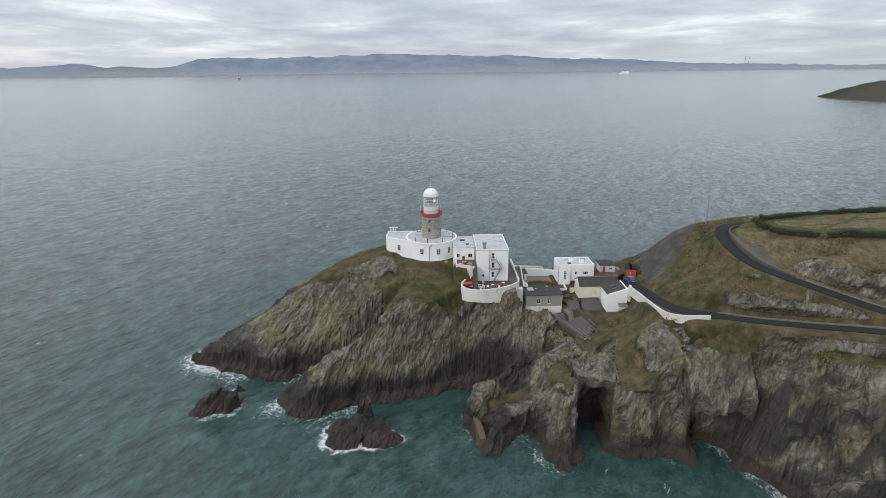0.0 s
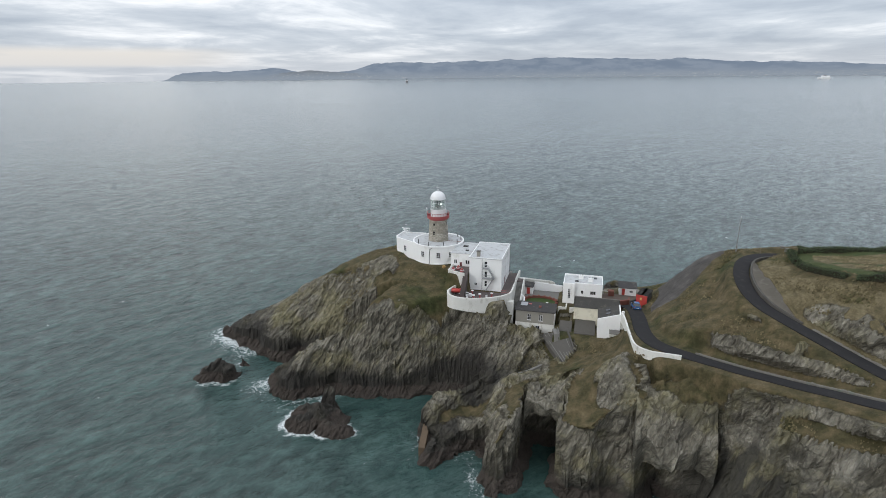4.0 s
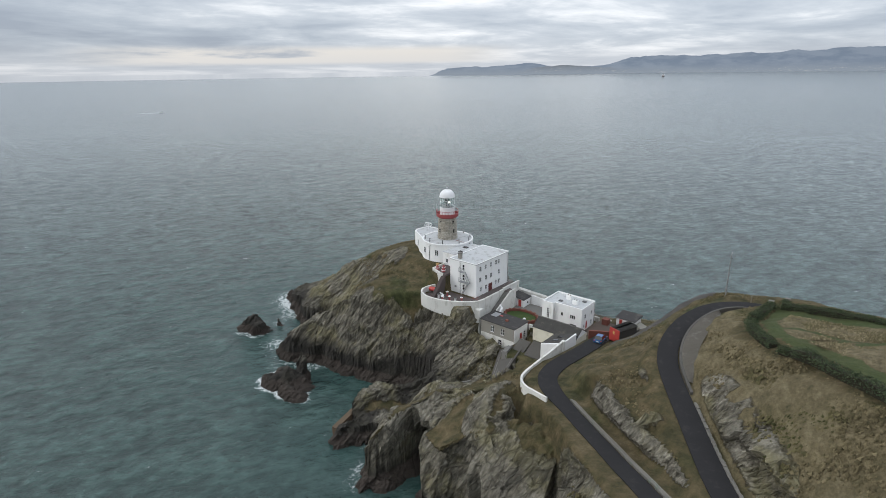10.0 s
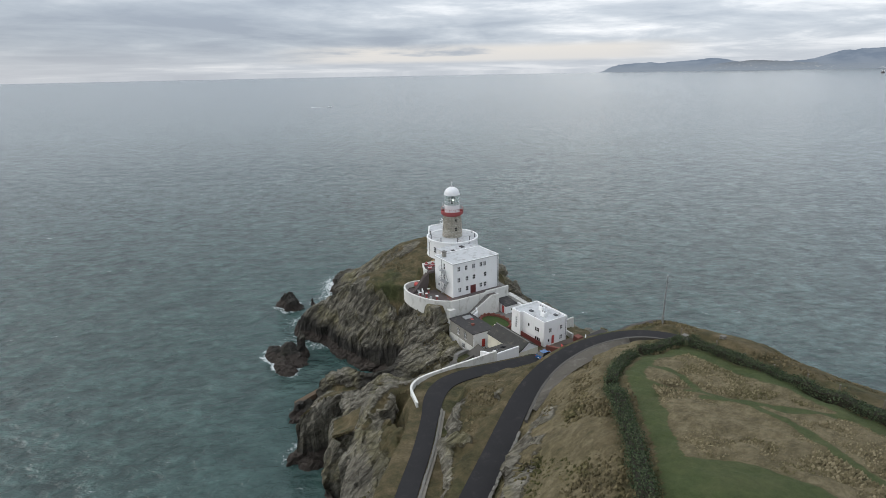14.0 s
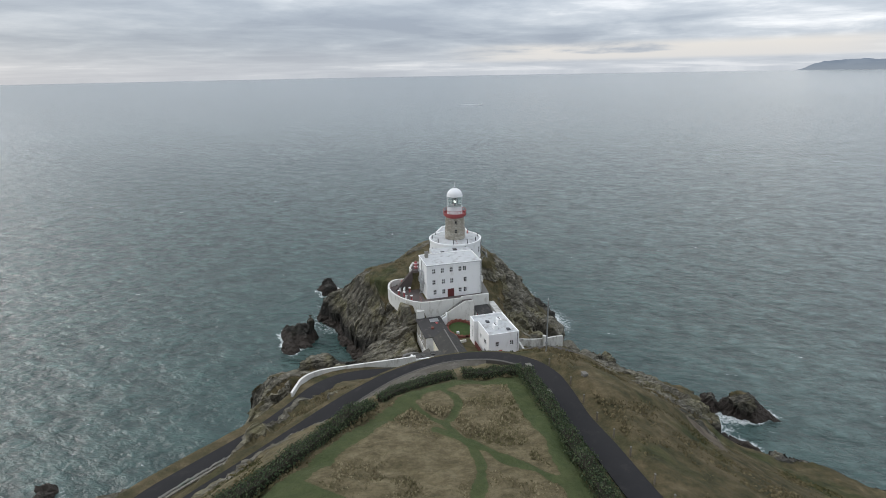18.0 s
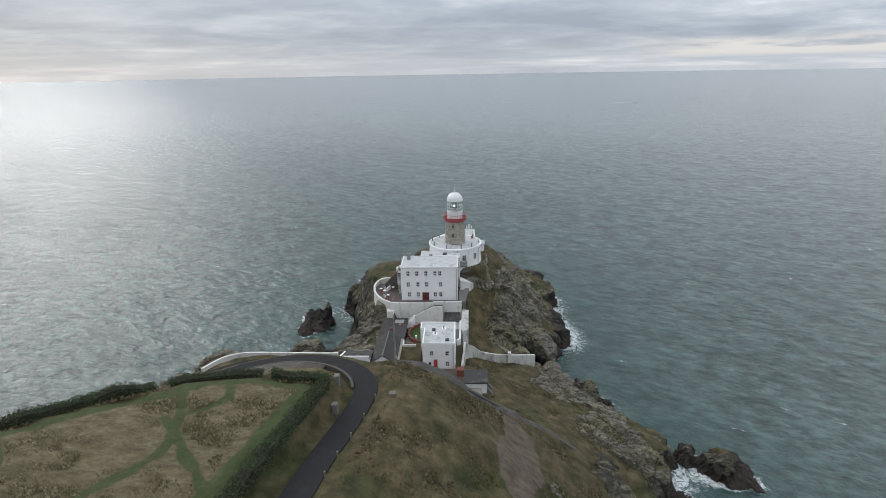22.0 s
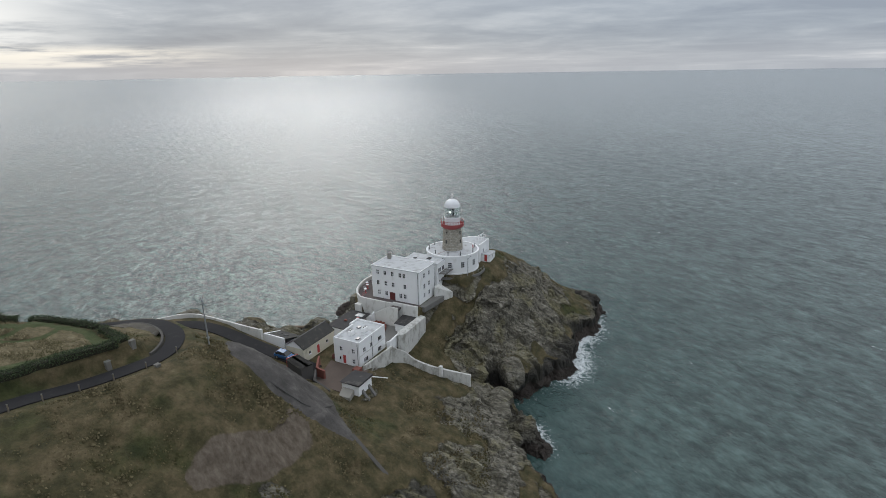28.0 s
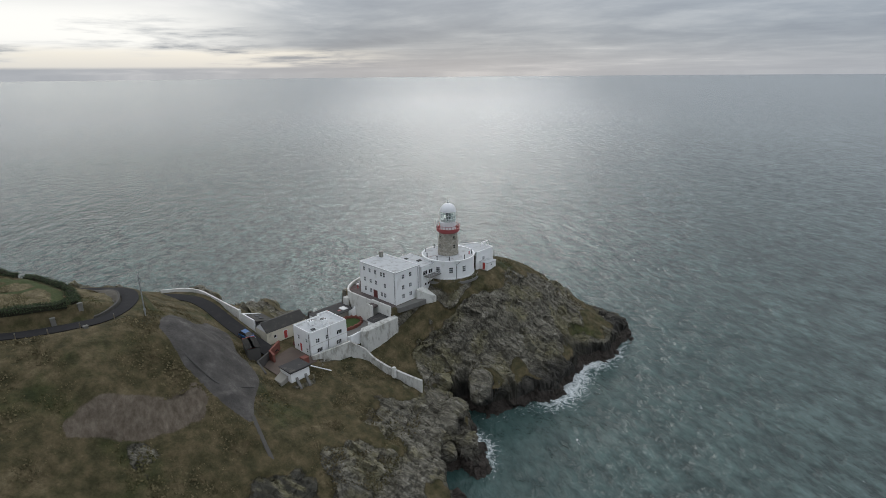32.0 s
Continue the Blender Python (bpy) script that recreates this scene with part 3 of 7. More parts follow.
SPOTS_HILL = [(58, 128, 24.2), (58, 132.5, 23.2), (58, 137, 22.3), (58.2, 141.5, 21.4), (61.5, 132, 26), (61.5, 138, 25), (55, 180, 8), (30, 172, 5), (82, 132, 38), (86.5, 125.4, 39), (90, 120, 40), (100, 114, 42), (68, 103.6, 29.3), (70, 101, 28.4), (80, 110, 34.5), (84.2, 116.4, 39), (90.4, 110.2, 41), (97, 104.2, 42), (102, 99.6, 42.8), (95, 93, 36.5), (86, 100, 35), (84, 139, 36.8), (86.7, 145, 35),
              (86, 152, 30.5), (78.6, 154.4, 25.7), (68, 159.6, 21), (74.5, 138.5, 35.6), (70, 141, 34), (66, 146, 28), (62, 152, 20.5), (56, 146, 19.5), (73.6, 153.7, 26.9), (92, 152.7, 29.4), (75, 165, 18)]
SPOTS_BACK = [(90, 166, 20), (70, 176, 9), (86, 182, 10), (96, 188, 10), (110, 170, 24), (110, 150, 34), (130, 150, 34), (130, 180, 20), (170, 150, 31), (260, 150, 30),
              (120, 128, 41), (120, 110, 43.5), (120, 88, 42), (105, 92, 41.5), (105, 75, 35), (130, 60, 35), (170, 60, 36), (180, 100, 38), (95, 80, 32), (82, 80, 27), (260, 60, 34)]
SPOTS = np.array(SPOTS_HEAD + SPOTS_NORTH + SPOTS_NECK + SPOTS_HILL + SPOTS_BACK, float)
SOFT = 3.0


def spread(d):
    return np.sqrt(d * d + SOFT * SOFT)


_n = len(SPOTS)
_m = np.zeros((_n + 3, _n + 3))
_m[:_n, :_n] = spread(np.hypot(SPOTS[:, None, 0] - SPOTS[None, :, 0], SPOTS[:, None, 1] - SPOTS[None, :, 1])) + 0.4 * -np.eye(_n)
_m[:_n, _n:] = np.c_[np.ones(_n), SPOTS[:, :2]]
_m[_n:, :_n] = _m[:_n, _n:].T
WEIGHTS = np.linalg.solve(_m, np.r_[SPOTS[:, 2], 0, 0, 0])


def upland(x, y):
    out = WEIGHTS[_n] + WEIGHTS[_n + 1] * x + WEIGHTS[_n + 2] * y
    for (sx, sy, _), w in zip(SPOTS, WEIGHTS):
        out = out + w * spread(np.hypot(x - sx, y - sy))
    return out


# ---- roads: x, y, height along the middle ----
ROAD_LOW = smooth_line([(52.2, 140, 19.6), (53.8, 133, 21.8), (54.3, 125, 23.1), (54.4, 117, 24.2), (55.2, 112, 24.8), (56.8, 108.9, 25.1), (59.4, 106.3, 25.5), (62.9, 103.7, 25.9), (68.3, 99.6, 26.7), (71.6, 97.0, 27.4), (75.4, 93.8, 28.3), (78.5, 91.3, 29.1), (81.6, 88.8, 29.8), (86, 86, 30.5), (98, 78, 31.6)], 1.0)
ROAD_HIGH = smooth_line([(99, 79.5, 31.8), (93, 86.2, 31.2), (89, 90.2, 31.2), (86.1, 93.8, 31.4), (83.2, 98, 31.7), (79.9, 103, 32.2), (76.1, 108.7, 32.8), (73.6, 113.2, 33.3), (72.3, 118, 34.2), (72.4, 124, 35.2), (74.1, 130, 35.8), (77, 133.8, 36.0), (80.5, 135.5, 36.0), (85, 135.3, 36.25), (91, 134.3, 36.75), (97, 133.5, 37.9), (103, 132.8, 38.7), (118, 130.8, 41), (150, 126, 44)], 1.0)
# level places: x0, y0, x1, y1, height, blend
PADS = [(-4, 139, 11, 153, 26.3, 2.0), (14, 132, 25.4, 147.6, 22.8, 0.6), (11.6, 127.6, 24.3, 133.5, 22.4, 0.5), (9.9, 131.9, 14.6, 138, 26.9, 0.8), (26.4, 129.7, 36.6, 135.4, 14.5, 0.9),
        (25.9, 135.6, 37.5, 147.2, 18.5, 0.6), (37, 138, 48, 147.5, 18.9, 1.0), (36.8, 125, 46, 130.5, 17.0, 1.0), (37, 135.2, 52, 139, 19.1, 0.8), (40.6, 130.4, 51, 135.2, 19.0, 0.6), (46, 123.2, 50.9, 130.6, 17.6, 0.8), (47, 139, 56, 149, 18.8, 1.2), (51, 148, 56, 152.2, 18.8, 0.8)]


# a cleft between the back ridge and the front slab: x, y, height of its bed
CLEFT = [(-25, 126.3, 0.5), (-18, 127.6, 2.5), (-12.5, 128.9, 7.0), (-8.5, 130.4, 13), (-5, 131.8, 20)]


# ground cut away for the sloping slab below the store
SLAB_PLAN = [(32.6, 129.5), (40.2, 128.2), (42.2, 119.3), (39.6, 115.2), (38.6, 116.0)]


def rock_height(x, y):
    """Height of the lone rocks, below the water away from them."""
    out = np.full(x.shape, -6.0)
    for rx, ry, a, b, h, turn in ROCKS:
        c, s = math.cos(radians(turn)), math.sin(radians(turn))
        u, v = (x - rx) * c + (y - ry) * s, -(x - rx) * s + (y - ry) * c
        q = np.hypot(u / a, v / b) + 0.22 * fractal(x * 0.35, y * 0.35, x * 0 + rx, 3, 5)
        out = np.maximum(out, np.where(q < 2.0, h * (1 - np.maximum(q, 0) ** 1.6), -6.0))
    return out


def shore_distance(x, y):
    d, _ = line_distance(x, y, SHORE + SHORE[:1])
    return np.where(inside(x, y, SHORE), d, -d)


def land_height(x, y):
    """Height, and how much of the surface is road or built pad."""
    wob = 1.3 * fractal(x * 0.16, y * 0.16, x * 0, 3, 3)
    d = shore_distance(x, y) + wob * 0.7
    top = upland(x, y)
    steep = 3.3 + 2.2 * np.exp(-((x - 17) ** 2 + (y - 122) ** 2) / 90) + 9.0 * np.exp(-((x - 36.6) ** 2 + (y - 102) ** 2) / 40) + 9.0 * np.exp(-((x - 59.4) ** 2 + (y - 97) ** 2) / 40) + 1.1 * fractal(x * 0.07, y * 0.07, x * 0 + 4, 2, 9)
    cliff = np.where(d > 0, 0.3 + steep * d, 1.1 * d)
    cliff = np.where((d > 0) & (d < 1.6), np.minimum(cliff, 0.6 + 1.2 * d), cliff)
    blend = 1.6
    k = np.clip(0.5 + 0.5 * (top - cliff) / blend, 0, 1)
    h = top * (1 - k) + cliff * k - blend * k * (1 - k) * 0.5
    h = np.where(d < 0, np.minimum(h, 1.1 * d), h)
    h = np.maximum(h, np.maximum(rock_height(x, y), -7))
    away, level = line_distance(x, y, CLEFT)
    mid = np.interp(x, [p[0] for p in CLEFT], [p[1] for p in CLEFT])
    carve = level + np.where(y > mid, 7.0, 1.25) * away
    h = np.where((away < 9) & (d > 0), np.minimum(h, carve), h)
    made = np.zeros(x.shape)
    for road, wide in ((ROAD_LOW, 2.1 + 1.0 * (1 - step01(y, 114, 119))), (ROAD_HIGH, 1.9)):
        away, level = line_distance(x, y, road)
        w = 1 - step01(away, wide, wide + 2.2)
        h = h * (1 - w) + (level - 0.12) * w
        made = np.maximum(made, 1 - step01(away, wide + 0.2, wide + 1.2))
    on_slab = inside(x, y, SLAB_PLAN)
    h = np.where(on_slab, h - 0.9, h)
    made = np.where(on_slab, 1.0, made)
    for x0, y0, x1, y1, level, soft in PADS:
        away = np.hypot(np.maximum(np.maximum(x0 - x, x - x1), 0), np.maximum(np.maximum(y0 - y, y - y1), 0))
        w = 1 - step01(away, 0, soft)
        h = h * (1 - w) + level * w
        made = np.maximum(made, w)
    return h, made, d

# ---- the ground: one sheet of headland and hill ----
def steps_to(a, b, first, grow):
    out, v, s = [], a, first
    while (v < b) if b > a else (v > b):
        v += s if b > a else -s
        s *= grow
        out.append(v)
    return out


def fast_mesh(name, verts, quads, smooth=True):
    me = bpy.data.meshes.new(name)
    me.vertices.add(len(verts))
    me.vertices.foreach_set("co", np.ascontiguousarray(verts, dtype=np.float32).ravel())
    me.loops.add(quads.size)
    me.loops.foreach_set("vertex_index", quads.ravel().astype(np.int32))
    me.polygons.add(len(quads))
    me.polygons.foreach_set("loop_start", np.arange(0, quads.size, quads.shape[1], dtype=np.int32))
    me.polygons.foreach_set("loop_total", np.full(len(quads), quads.shape[1], dtype=np.int32))
    me.update(calc_edges=True)
    me.polygons.foreach_set("use_smooth", np.full(len(quads), smooth))
    return me


def add_field(me, name, values):
    a = me.attributes.new(name, "FLOAT", "POINT")
    a.data.foreach_set("value", np.ascontiguousarray(values, dtype=np.float32).ravel())


gx = np.array(steps_to(-64, -75, 1, 1.2)[::-1] + list(np.arange(-64, 64, 0.31)) + list(np.arange(64, 112, 0.45)) + steps_to(112, 330, 0.6, 1.06))
gy = np.array(steps_to(54, -40, 0.6, 1.08)[::-1] + list(np.arange(54, 90, 0.42)) + list(np.arange(90, 190, 0.31)) + list(np.arange(190, 208, 0.45)) + steps_to(208, 370, 0.6, 1.08))
GX, GY = np.meshgrid(gx, gy)
LH, MADE, SHD = land_height(GX, GY)


def slope_of(h):
    dy = np.gradient(h, axis=0) / np.gradient(GY, axis=0)
    dx = np.gradient(h, axis=1) / np.gradient(GX, axis=1)
    return dx, dy


sx, sy = slope_of(LH)
slope = np.hypot(sx, sy)
# rock where it is steep, near the shore, and in outcrops
outcrop = step01(fractal(GX * 0.10, GY * 0.10, GX * 0, 4, 31), 0.25, 0.6)
ledges = (1 - step01(np.hypot((GX - 54.5) * 0.8, (GY - 175) * 0.75) + 2.0 * fractal(GX * 0.2, GY * 0.2, GX * 0, 3, 19), 4.5, 7.0))
cold = 0.42 * step01(GY, 150, 158) * (1 - step01(GX, 24, 34)) + 0.5 * step01(GY, 163, 172) * step01(GX, 40, 48) * (1 - step01(GX, 72, 84))
bite = cold + 0.32 * (1 - step01(GY, 112, 130)) * (1 - step01(GX, 62, 80))
rocky = step01(slope + bite + 0.35 * fractal(GX * 0.2, GY * 0.2, GX * 0, 3, 7), 0.95, 1.35)
rocky = np.maximum(rocky, step01(8 + 3 * fractal(GX * 0.1, GY * 0.1, GX * 0, 2, 77) - LH, 0, 4))
by_low, _ = line_distance(GX, GY, ROAD_LOW[30:])
by_high, _ = line_distance(GX, GY, ROAD_HIGH[4:34])
bank = step01(outcrop, 0.6, 0.95) * np.maximum(step01(by_low, 2.6, 3.4) * (1 - step01(by_low, 6, 9)), step01(by_high, 2.8, 3.4) * (1 - step01(by_high, 4.5, 7)))
bank = bank * (1 - step01(GY, 112, 118))
# the turf of the seaward head keeps to the hollow between its ridges
HEAD_TURF = [(-31, 150), (-29, 143.5), (-22, 140.2), (-12, 137.2), (-7.6, 131.5), (-7.8, 124), (-6, 121), (3, 122.8), (9, 125.6), (12.5, 128), (14, 133), (14, 152), (-8, 156), (-20, 156)]
h_d, _ = line_distance(GX, GY, HEAD_TURF + HEAD_TURF[:1])
h_d = np.where(inside(GX, GY, HEAD_TURF), h_d, -h_d)
edge = 1.6 * fractal(GX * 0.22, GY * 0.22, GX * 0, 3, 71)
seaward = (1 - step01(GX, 13, 17)) * (1 - step01(GY, 141, 148))
bald = np.maximum(step01(-h_d + edge, -0.4, 0.9), 0.9 * step01(outcrop - 0.4 * step01(h_d, 4, 9), 0.55, 0.9))
rocky = rocky * (1 - seaward) + bald * seaward
drop = step01(GX, 9, 11) * (1 - step01(GX, 35, 38.5)) * (1 - step01(GY, 128.6, 129.6)) * step01(GY, 108, 112)
shelf = step01(GX + 2.5 * edge, 23, 27) * (1 - step01(GX + 2.5 * edge, 44, 49)) * step01(GY + 1.6 * edge, 160.5, 164)
rocky = np.maximum(rocky, np.maximum(ledges, shelf))
rocky = np.maximum(rocky, drop * (1 - inside(GX, GY, HEAD_TURF)))
meadow = step01(GX, 55.5, 57.5) * step01(GY, 108, 113) * (1 - step01(GY, 152, 160))
verge, _ = line_distance(GX, GY, ROAD_LOW)
verge = (1 - step01(verge + 1.5 * edge, 6.0, 8.5)) * (1 - step01(GX, 62, 68)) * step01(GY, 100, 104)
rocky = np.maximum(rocky * (1 - verge), bank * (1 - verge)) * (1 - MADE * (1 - drop * (1 - step01(GX, 24, 26)))) * (1 - meadow)


def rock_cells(x, y, z, seed):
    """Nearest and second distance to scattered seeds, and a number for the nearest."""
    ix, iy, iz = np.floor(x), np.floor(y), np.floor(z)
    f1, f2, who = np.full(x.shape, 9.0), np.full(x.shape, 9.0), np.zeros(x.shape)
    for dx in (-1, 0, 1):
        for dy in (-1, 0, 1):
            for dz in (-1, 0, 1):
                jx, jy, jz = ix + dx, iy + dy, iz + dz
                d = np.sqrt((jx + hash3(jx, jy, jz, seed) - x) ** 2 + (jy + hash3(jx, jy, jz, seed + 1) - y) ** 2 + (jz + hash3(jx, jy, jz, seed + 2) - z) ** 2)
                first = d < f1
                f2 = np.where(first, f1, np.minimum(f2, d))
                who = np.where(first, hash3(jx, jy, jz, seed + 3), who)
                f1 = np.where(first, d, f1)
    return f1, f2, who


flow = np.stack([-sx, -sy, np.ones_like(sx)], -1)
flow /= np.linalg.norm(flow, axis=-1, keepdims=True)
on = (rocky > 0.02) & (LH > -3)
qx, qy, qz = GX[on], GY[on], LH[on]
wx, wy, wz = (1.5 * fractal(qx * 0.13, qy * 0.13, qz * 0.13, 3, k) for k in (11, 12, 13))
qx, qy, qz = qx + wx, qy + wy, qz + wz
# the beds lean to seaward: across them, down them, along them
BED = np.array([0.80, 0.22, -0.56])
BED /= np.linalg.norm(BED)
STRIKE = np.cross(BED, [0, 0, 1])
STRIKE /= np.linalg.norm(STRIKE)
DIP = np.cross(BED, STRIKE)
north_side = step01(qy, 150, 156)
ba, bd, bs = (qx * a[0] + qy * a[1] + qz * a[2] for a in (BED, DIP, STRIKE))
bd, bs = bd * (1 + 1.6 * north_side), bs * (1 + 0.8 * north_side)
ba = ba * (1 - 0.35 * north_side)
_, _, slabs = rock_cells(ba / 2.6, bd / 14.0, bs / 7.0, 101)
g1, g2, who = rock_cells(ba / 1.15, bd / 5.5, bs / 3.0, 111)
h1, h2, bits = rock_cells(ba / 0.55, bd / 1.3, bs / 1.1, 121)
head = (1 - step01(qx, 16, 24)) * (1 - north_side)
chip = (1.7 - 0.8 * head) * (slabs - 0.5) + (0.40 + 0.25 * north_side) * (who - 0.5) + (0.16 - 0.09 * north_side) * (bits - 0.5) - 0.35 * np.clip(1 - (g2 - g1) / 0.16, 0, 1) - 0.12 * np.clip(1 - (h2 - h1) / 0.2, 0, 1)
CHIP = np.zeros(GX.shape)
CHIP[on] = chip
rough3 = fractal(GX * 0.17, GY * 0.17, LH * 0.17, 4, 23)
block = fractal(GX * 0.45, GY * 0.45, LH * 0.45, 3, 41)
south = (1 - step01(GY, 98, 108)) * step01(GX, 34, 44)
buttress = fractal(GX * 0.065, GY * 0.065, LH * 0.05, 2, 29)
hollow = np.exp(-((GX - 36.8) ** 2 + (GY - 101) ** 2) / 40) + np.exp(-((GX - 59.6) ** 2 + (GY - 95) ** 2) / 50)
push = rocky * (0.8 * rough3 + CHIP + (0.9 + 2.6 * south) * buttress) * (1 - 0.85 * np.clip(hollow, 0, 1))
soft = (1 - rocky) * (1 - MADE) * (0.30 * fractal(GX * 0.22, GY * 0.22, GX * 0, 4, 51) + 0.20 * block)
push = np.where(np.abs(LH) < 60, push + soft, 0)
near_built = step01(MADE, 0, 0.3)
push = push * (1 - near_built)
LX, LY, LZ = GX + flow[..., 0] * push, GY + flow[..., 1] * push, LH + flow[..., 2] * push

FIELD = [(104, 99), (98.2, 105), (91.4, 111.2), (85.2, 117), (82.8, 123.4), (83.4, 130.9), (89.5, 129.8), (98.6, 128.6), (112, 126.8), (150, 121), (150, 80), (118, 86)]
f_in = inside(GX, GY, FIELD)
f_d, _ = line_distance(GX, GY, FIELD + FIELD[:1])
hay = np.where(f_in, step01(f_d + 0.5 * block, 1.9, 2.5), 0)
mown = np.where(f_in, 1 - step01(f_d + 0.5 * block, 1.9, 2.5), 0)
VERGE = [(75, 108), (74.4, 116), (74.6, 124), (77, 129.5), (80.6, 128), (81, 119), (84, 114.5), (90, 108.6), (97, 102.6), (103, 97), (102, 90), (93, 90), (84, 98.5)]
v_d, _ = line_distance(GX, GY, VERGE + VERGE[:1])
hay = np.maximum(hay, np.where(inside(GX, GY, VERGE), 0.85 * step01(v_d + block, 0, 1.2), 0))
RIDES = [[(84, 118.5), (86.6, 121), (88.5, 121.4), (90.8, 120.5), (93.4, 118.6)], [(87.2, 116.1), (90.6, 117.5), (93, 118.5), (96.2, 119.5), (98.7, 120.1), (101.3, 119.8), (104.6, 118.2), (110, 116)], [(94.3, 117.6), (96.4, 119.6), (99.1, 121.9), (103.9, 126)]]
for ride in RIDES:
    away, _ = line_distance(GX, GY, smooth_line(ride, 1.0))
    w = (1 - step01(away + 0.3 * block, 0.30, 0.75)) * f_in
    mown, hay = np.maximum(mown, w), hay * (1 - w)
lawn = (1 - step01(np.hypot(GX - 108, (GY - 103) * 1.1), 7.6, 8.2)) * f_in
mown, hay = np.maximum(mown, lawn), hay * (1 - lawn)
SCAR = [(91.8, 152.9), (89.1, 151.3), (86, 151.3), (81.1, 152.4), (77.7, 153.5), (73.2, 153.2), (72.4, 155.1), (74.5, 157.4), (79.8, 157.4), (83.6, 157.7), (88.3, 156.6), (91.7, 154.7)]
s_d, _ = line_distance(GX, GY, SCAR + SCAR[:1])
bare = np.clip(0.5 + (np.where(inside(GX, GY, SCAR), s_d, -s_d) + 0.6 * rough3) / 1.6, 0, 1)
APRON = [(72.2, 139.4), (66.5, 133.6), (60.5, 128.6), (57.2, 129.5), (57.8, 134), (59.8, 140.8), (60.4, 145.8), (60.5, 149.4), (65.5, 156.5), (67.6, 160), (68.4, 160), (71, 156.2), (73.2, 150.1), (73.9, 142.7)]
a_d, _ = line_distance(GX, GY, APRON + APRON[:1])
slab = np.clip(0.5 + np.where(inside(GX, GY, APRON), a_d, -a_d) / 2.0, 0, 1)
grass = 1 - rocky
idx = np.arange(GX.size).reshape(GX.shape)
quads = np.stack([idx[:-1, :-1], idx[:-1, 1:], idx[1:, 1:], idx[1:, :-1]], -1).reshape(-1, 4)
zz = LZ.ravel()
quads = quads[(zz[quads] > -2.0).any(1)]
used = np.zeros(GX.size, bool)
used[quads.ravel()] = True
renum = np.cumsum(used) - 1
me = fast_mesh("ground", np.stack([LX, LY, LZ], -1).reshape(-1, 3)[used], renum[quads])
for nm, f in (("grass", grass), ("hay", hay), ("mown", mown), ("bare", bare), ("slab", slab)):
    add_field(me, nm, f.ravel()[used])
me.polygons.foreach_set("use_smooth", (rocky.ravel()[quads].mean(1) < 0.5))
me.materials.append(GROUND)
ground = tagged(new("ground", me), "rocky sea headland with striated grey cliffs and rough turf", "ground", kind="structure")

# ---- rock roofs over the two sea caves ----
def cave_roof(x0, x1, y0, y1, lip, rise, under, seed, label):
    """A thick uneven roof: its top climbs from the lip to the land behind, its underside is hollowed."""
    nx, ny = int((x1 - x0) / 0.35), int((y1 - y0) / 0.35)
    u, v = np.meshgrid(np.linspace(x0, x1, nx), np.linspace(y0, y1, ny))
    bulge = 1.1 * fractal(u * 0.35, u * 0, u * 0 + seed, 3, seed)
    v = v - np.clip(1 - (v - y0) / 5.0, 0, 1) * (bulge + 1.2 * np.cos((u - x0) / (x1 - x0) * math.pi) ** 2 * -1.0)
    top = np.minimum(upland(u, v) + 0.15, lip + rise * (v - y0)) + 0.7 * fractal(u * 0.4, v * 0.4, u * 0, 4, seed + 2)
    f1, f2, who = rock_cells(u / 1.6, v / 2.6, top / 2.6, seed + 5)
    top = top + 0.9 * (who - 0.5) - 0.3 * np.clip(1 - (f2 - f1) / 0.15, 0, 1) - 1.3 * step01(v, y1 - 4.0, y1)
    arch = under - 2.6 * np.abs((u - (x0 + x1) / 2) / ((x1 - x0) / 2)) ** 2.5 + 0.5 * fractal(u * 0.5, v * 0.5, u * 0, 3, seed + 9)
    arch = np.minimum(arch, top - 0.5)
    vs = np.concatenate([np.stack([u, v, top], -1).reshape(-1, 3), np.stack([u, v + 0.5, arch], -1).reshape(-1, 3)])
    ids = np.arange(nx * ny).reshape(ny, nx)
    q = np.stack([ids[:-1, :-1], ids[:-1, 1:], ids[1:, 1:], ids[1:, :-1]], -1).reshape(-1, 4)
    rim = np.concatenate([ids[0, :], ids[1:, -1], ids[-1, -2::-1], ids[-2:0:-1, 0]])
    nxt_rim = np.roll(rim, -1)
    n = nx * ny
    sides = np.stack([rim + n, nxt_rim + n, nxt_rim, rim], -1)
    me = fast_mesh("rock_roof", vs, np.concatenate([q, q[:, ::-1] + n, sides]), False)
    add_field(me, "grass", np.concatenate([step01(top.ravel() + 1.2 * fractal(u * 0.3, v * 0.3, u * 0, 3, 4).ravel(), under + 9.0, under + 12.0) * 0.9, np.zeros(n)]))
    me.materials.append(GROUND)
    return tagged(new("rock_roof", me), label, "rock", kind="structure")


cave_roof(33.2, 40.4, 98.6, 110.0, 14.2, 0.6, 12.4, 3, "grey rock roof over the narrow sea cave")
cave_roof(52.6, 65.2, 91.4, 100.2, 13.6, 1.35, 11.4, 8, "grey rock roof over the wide sea cave")

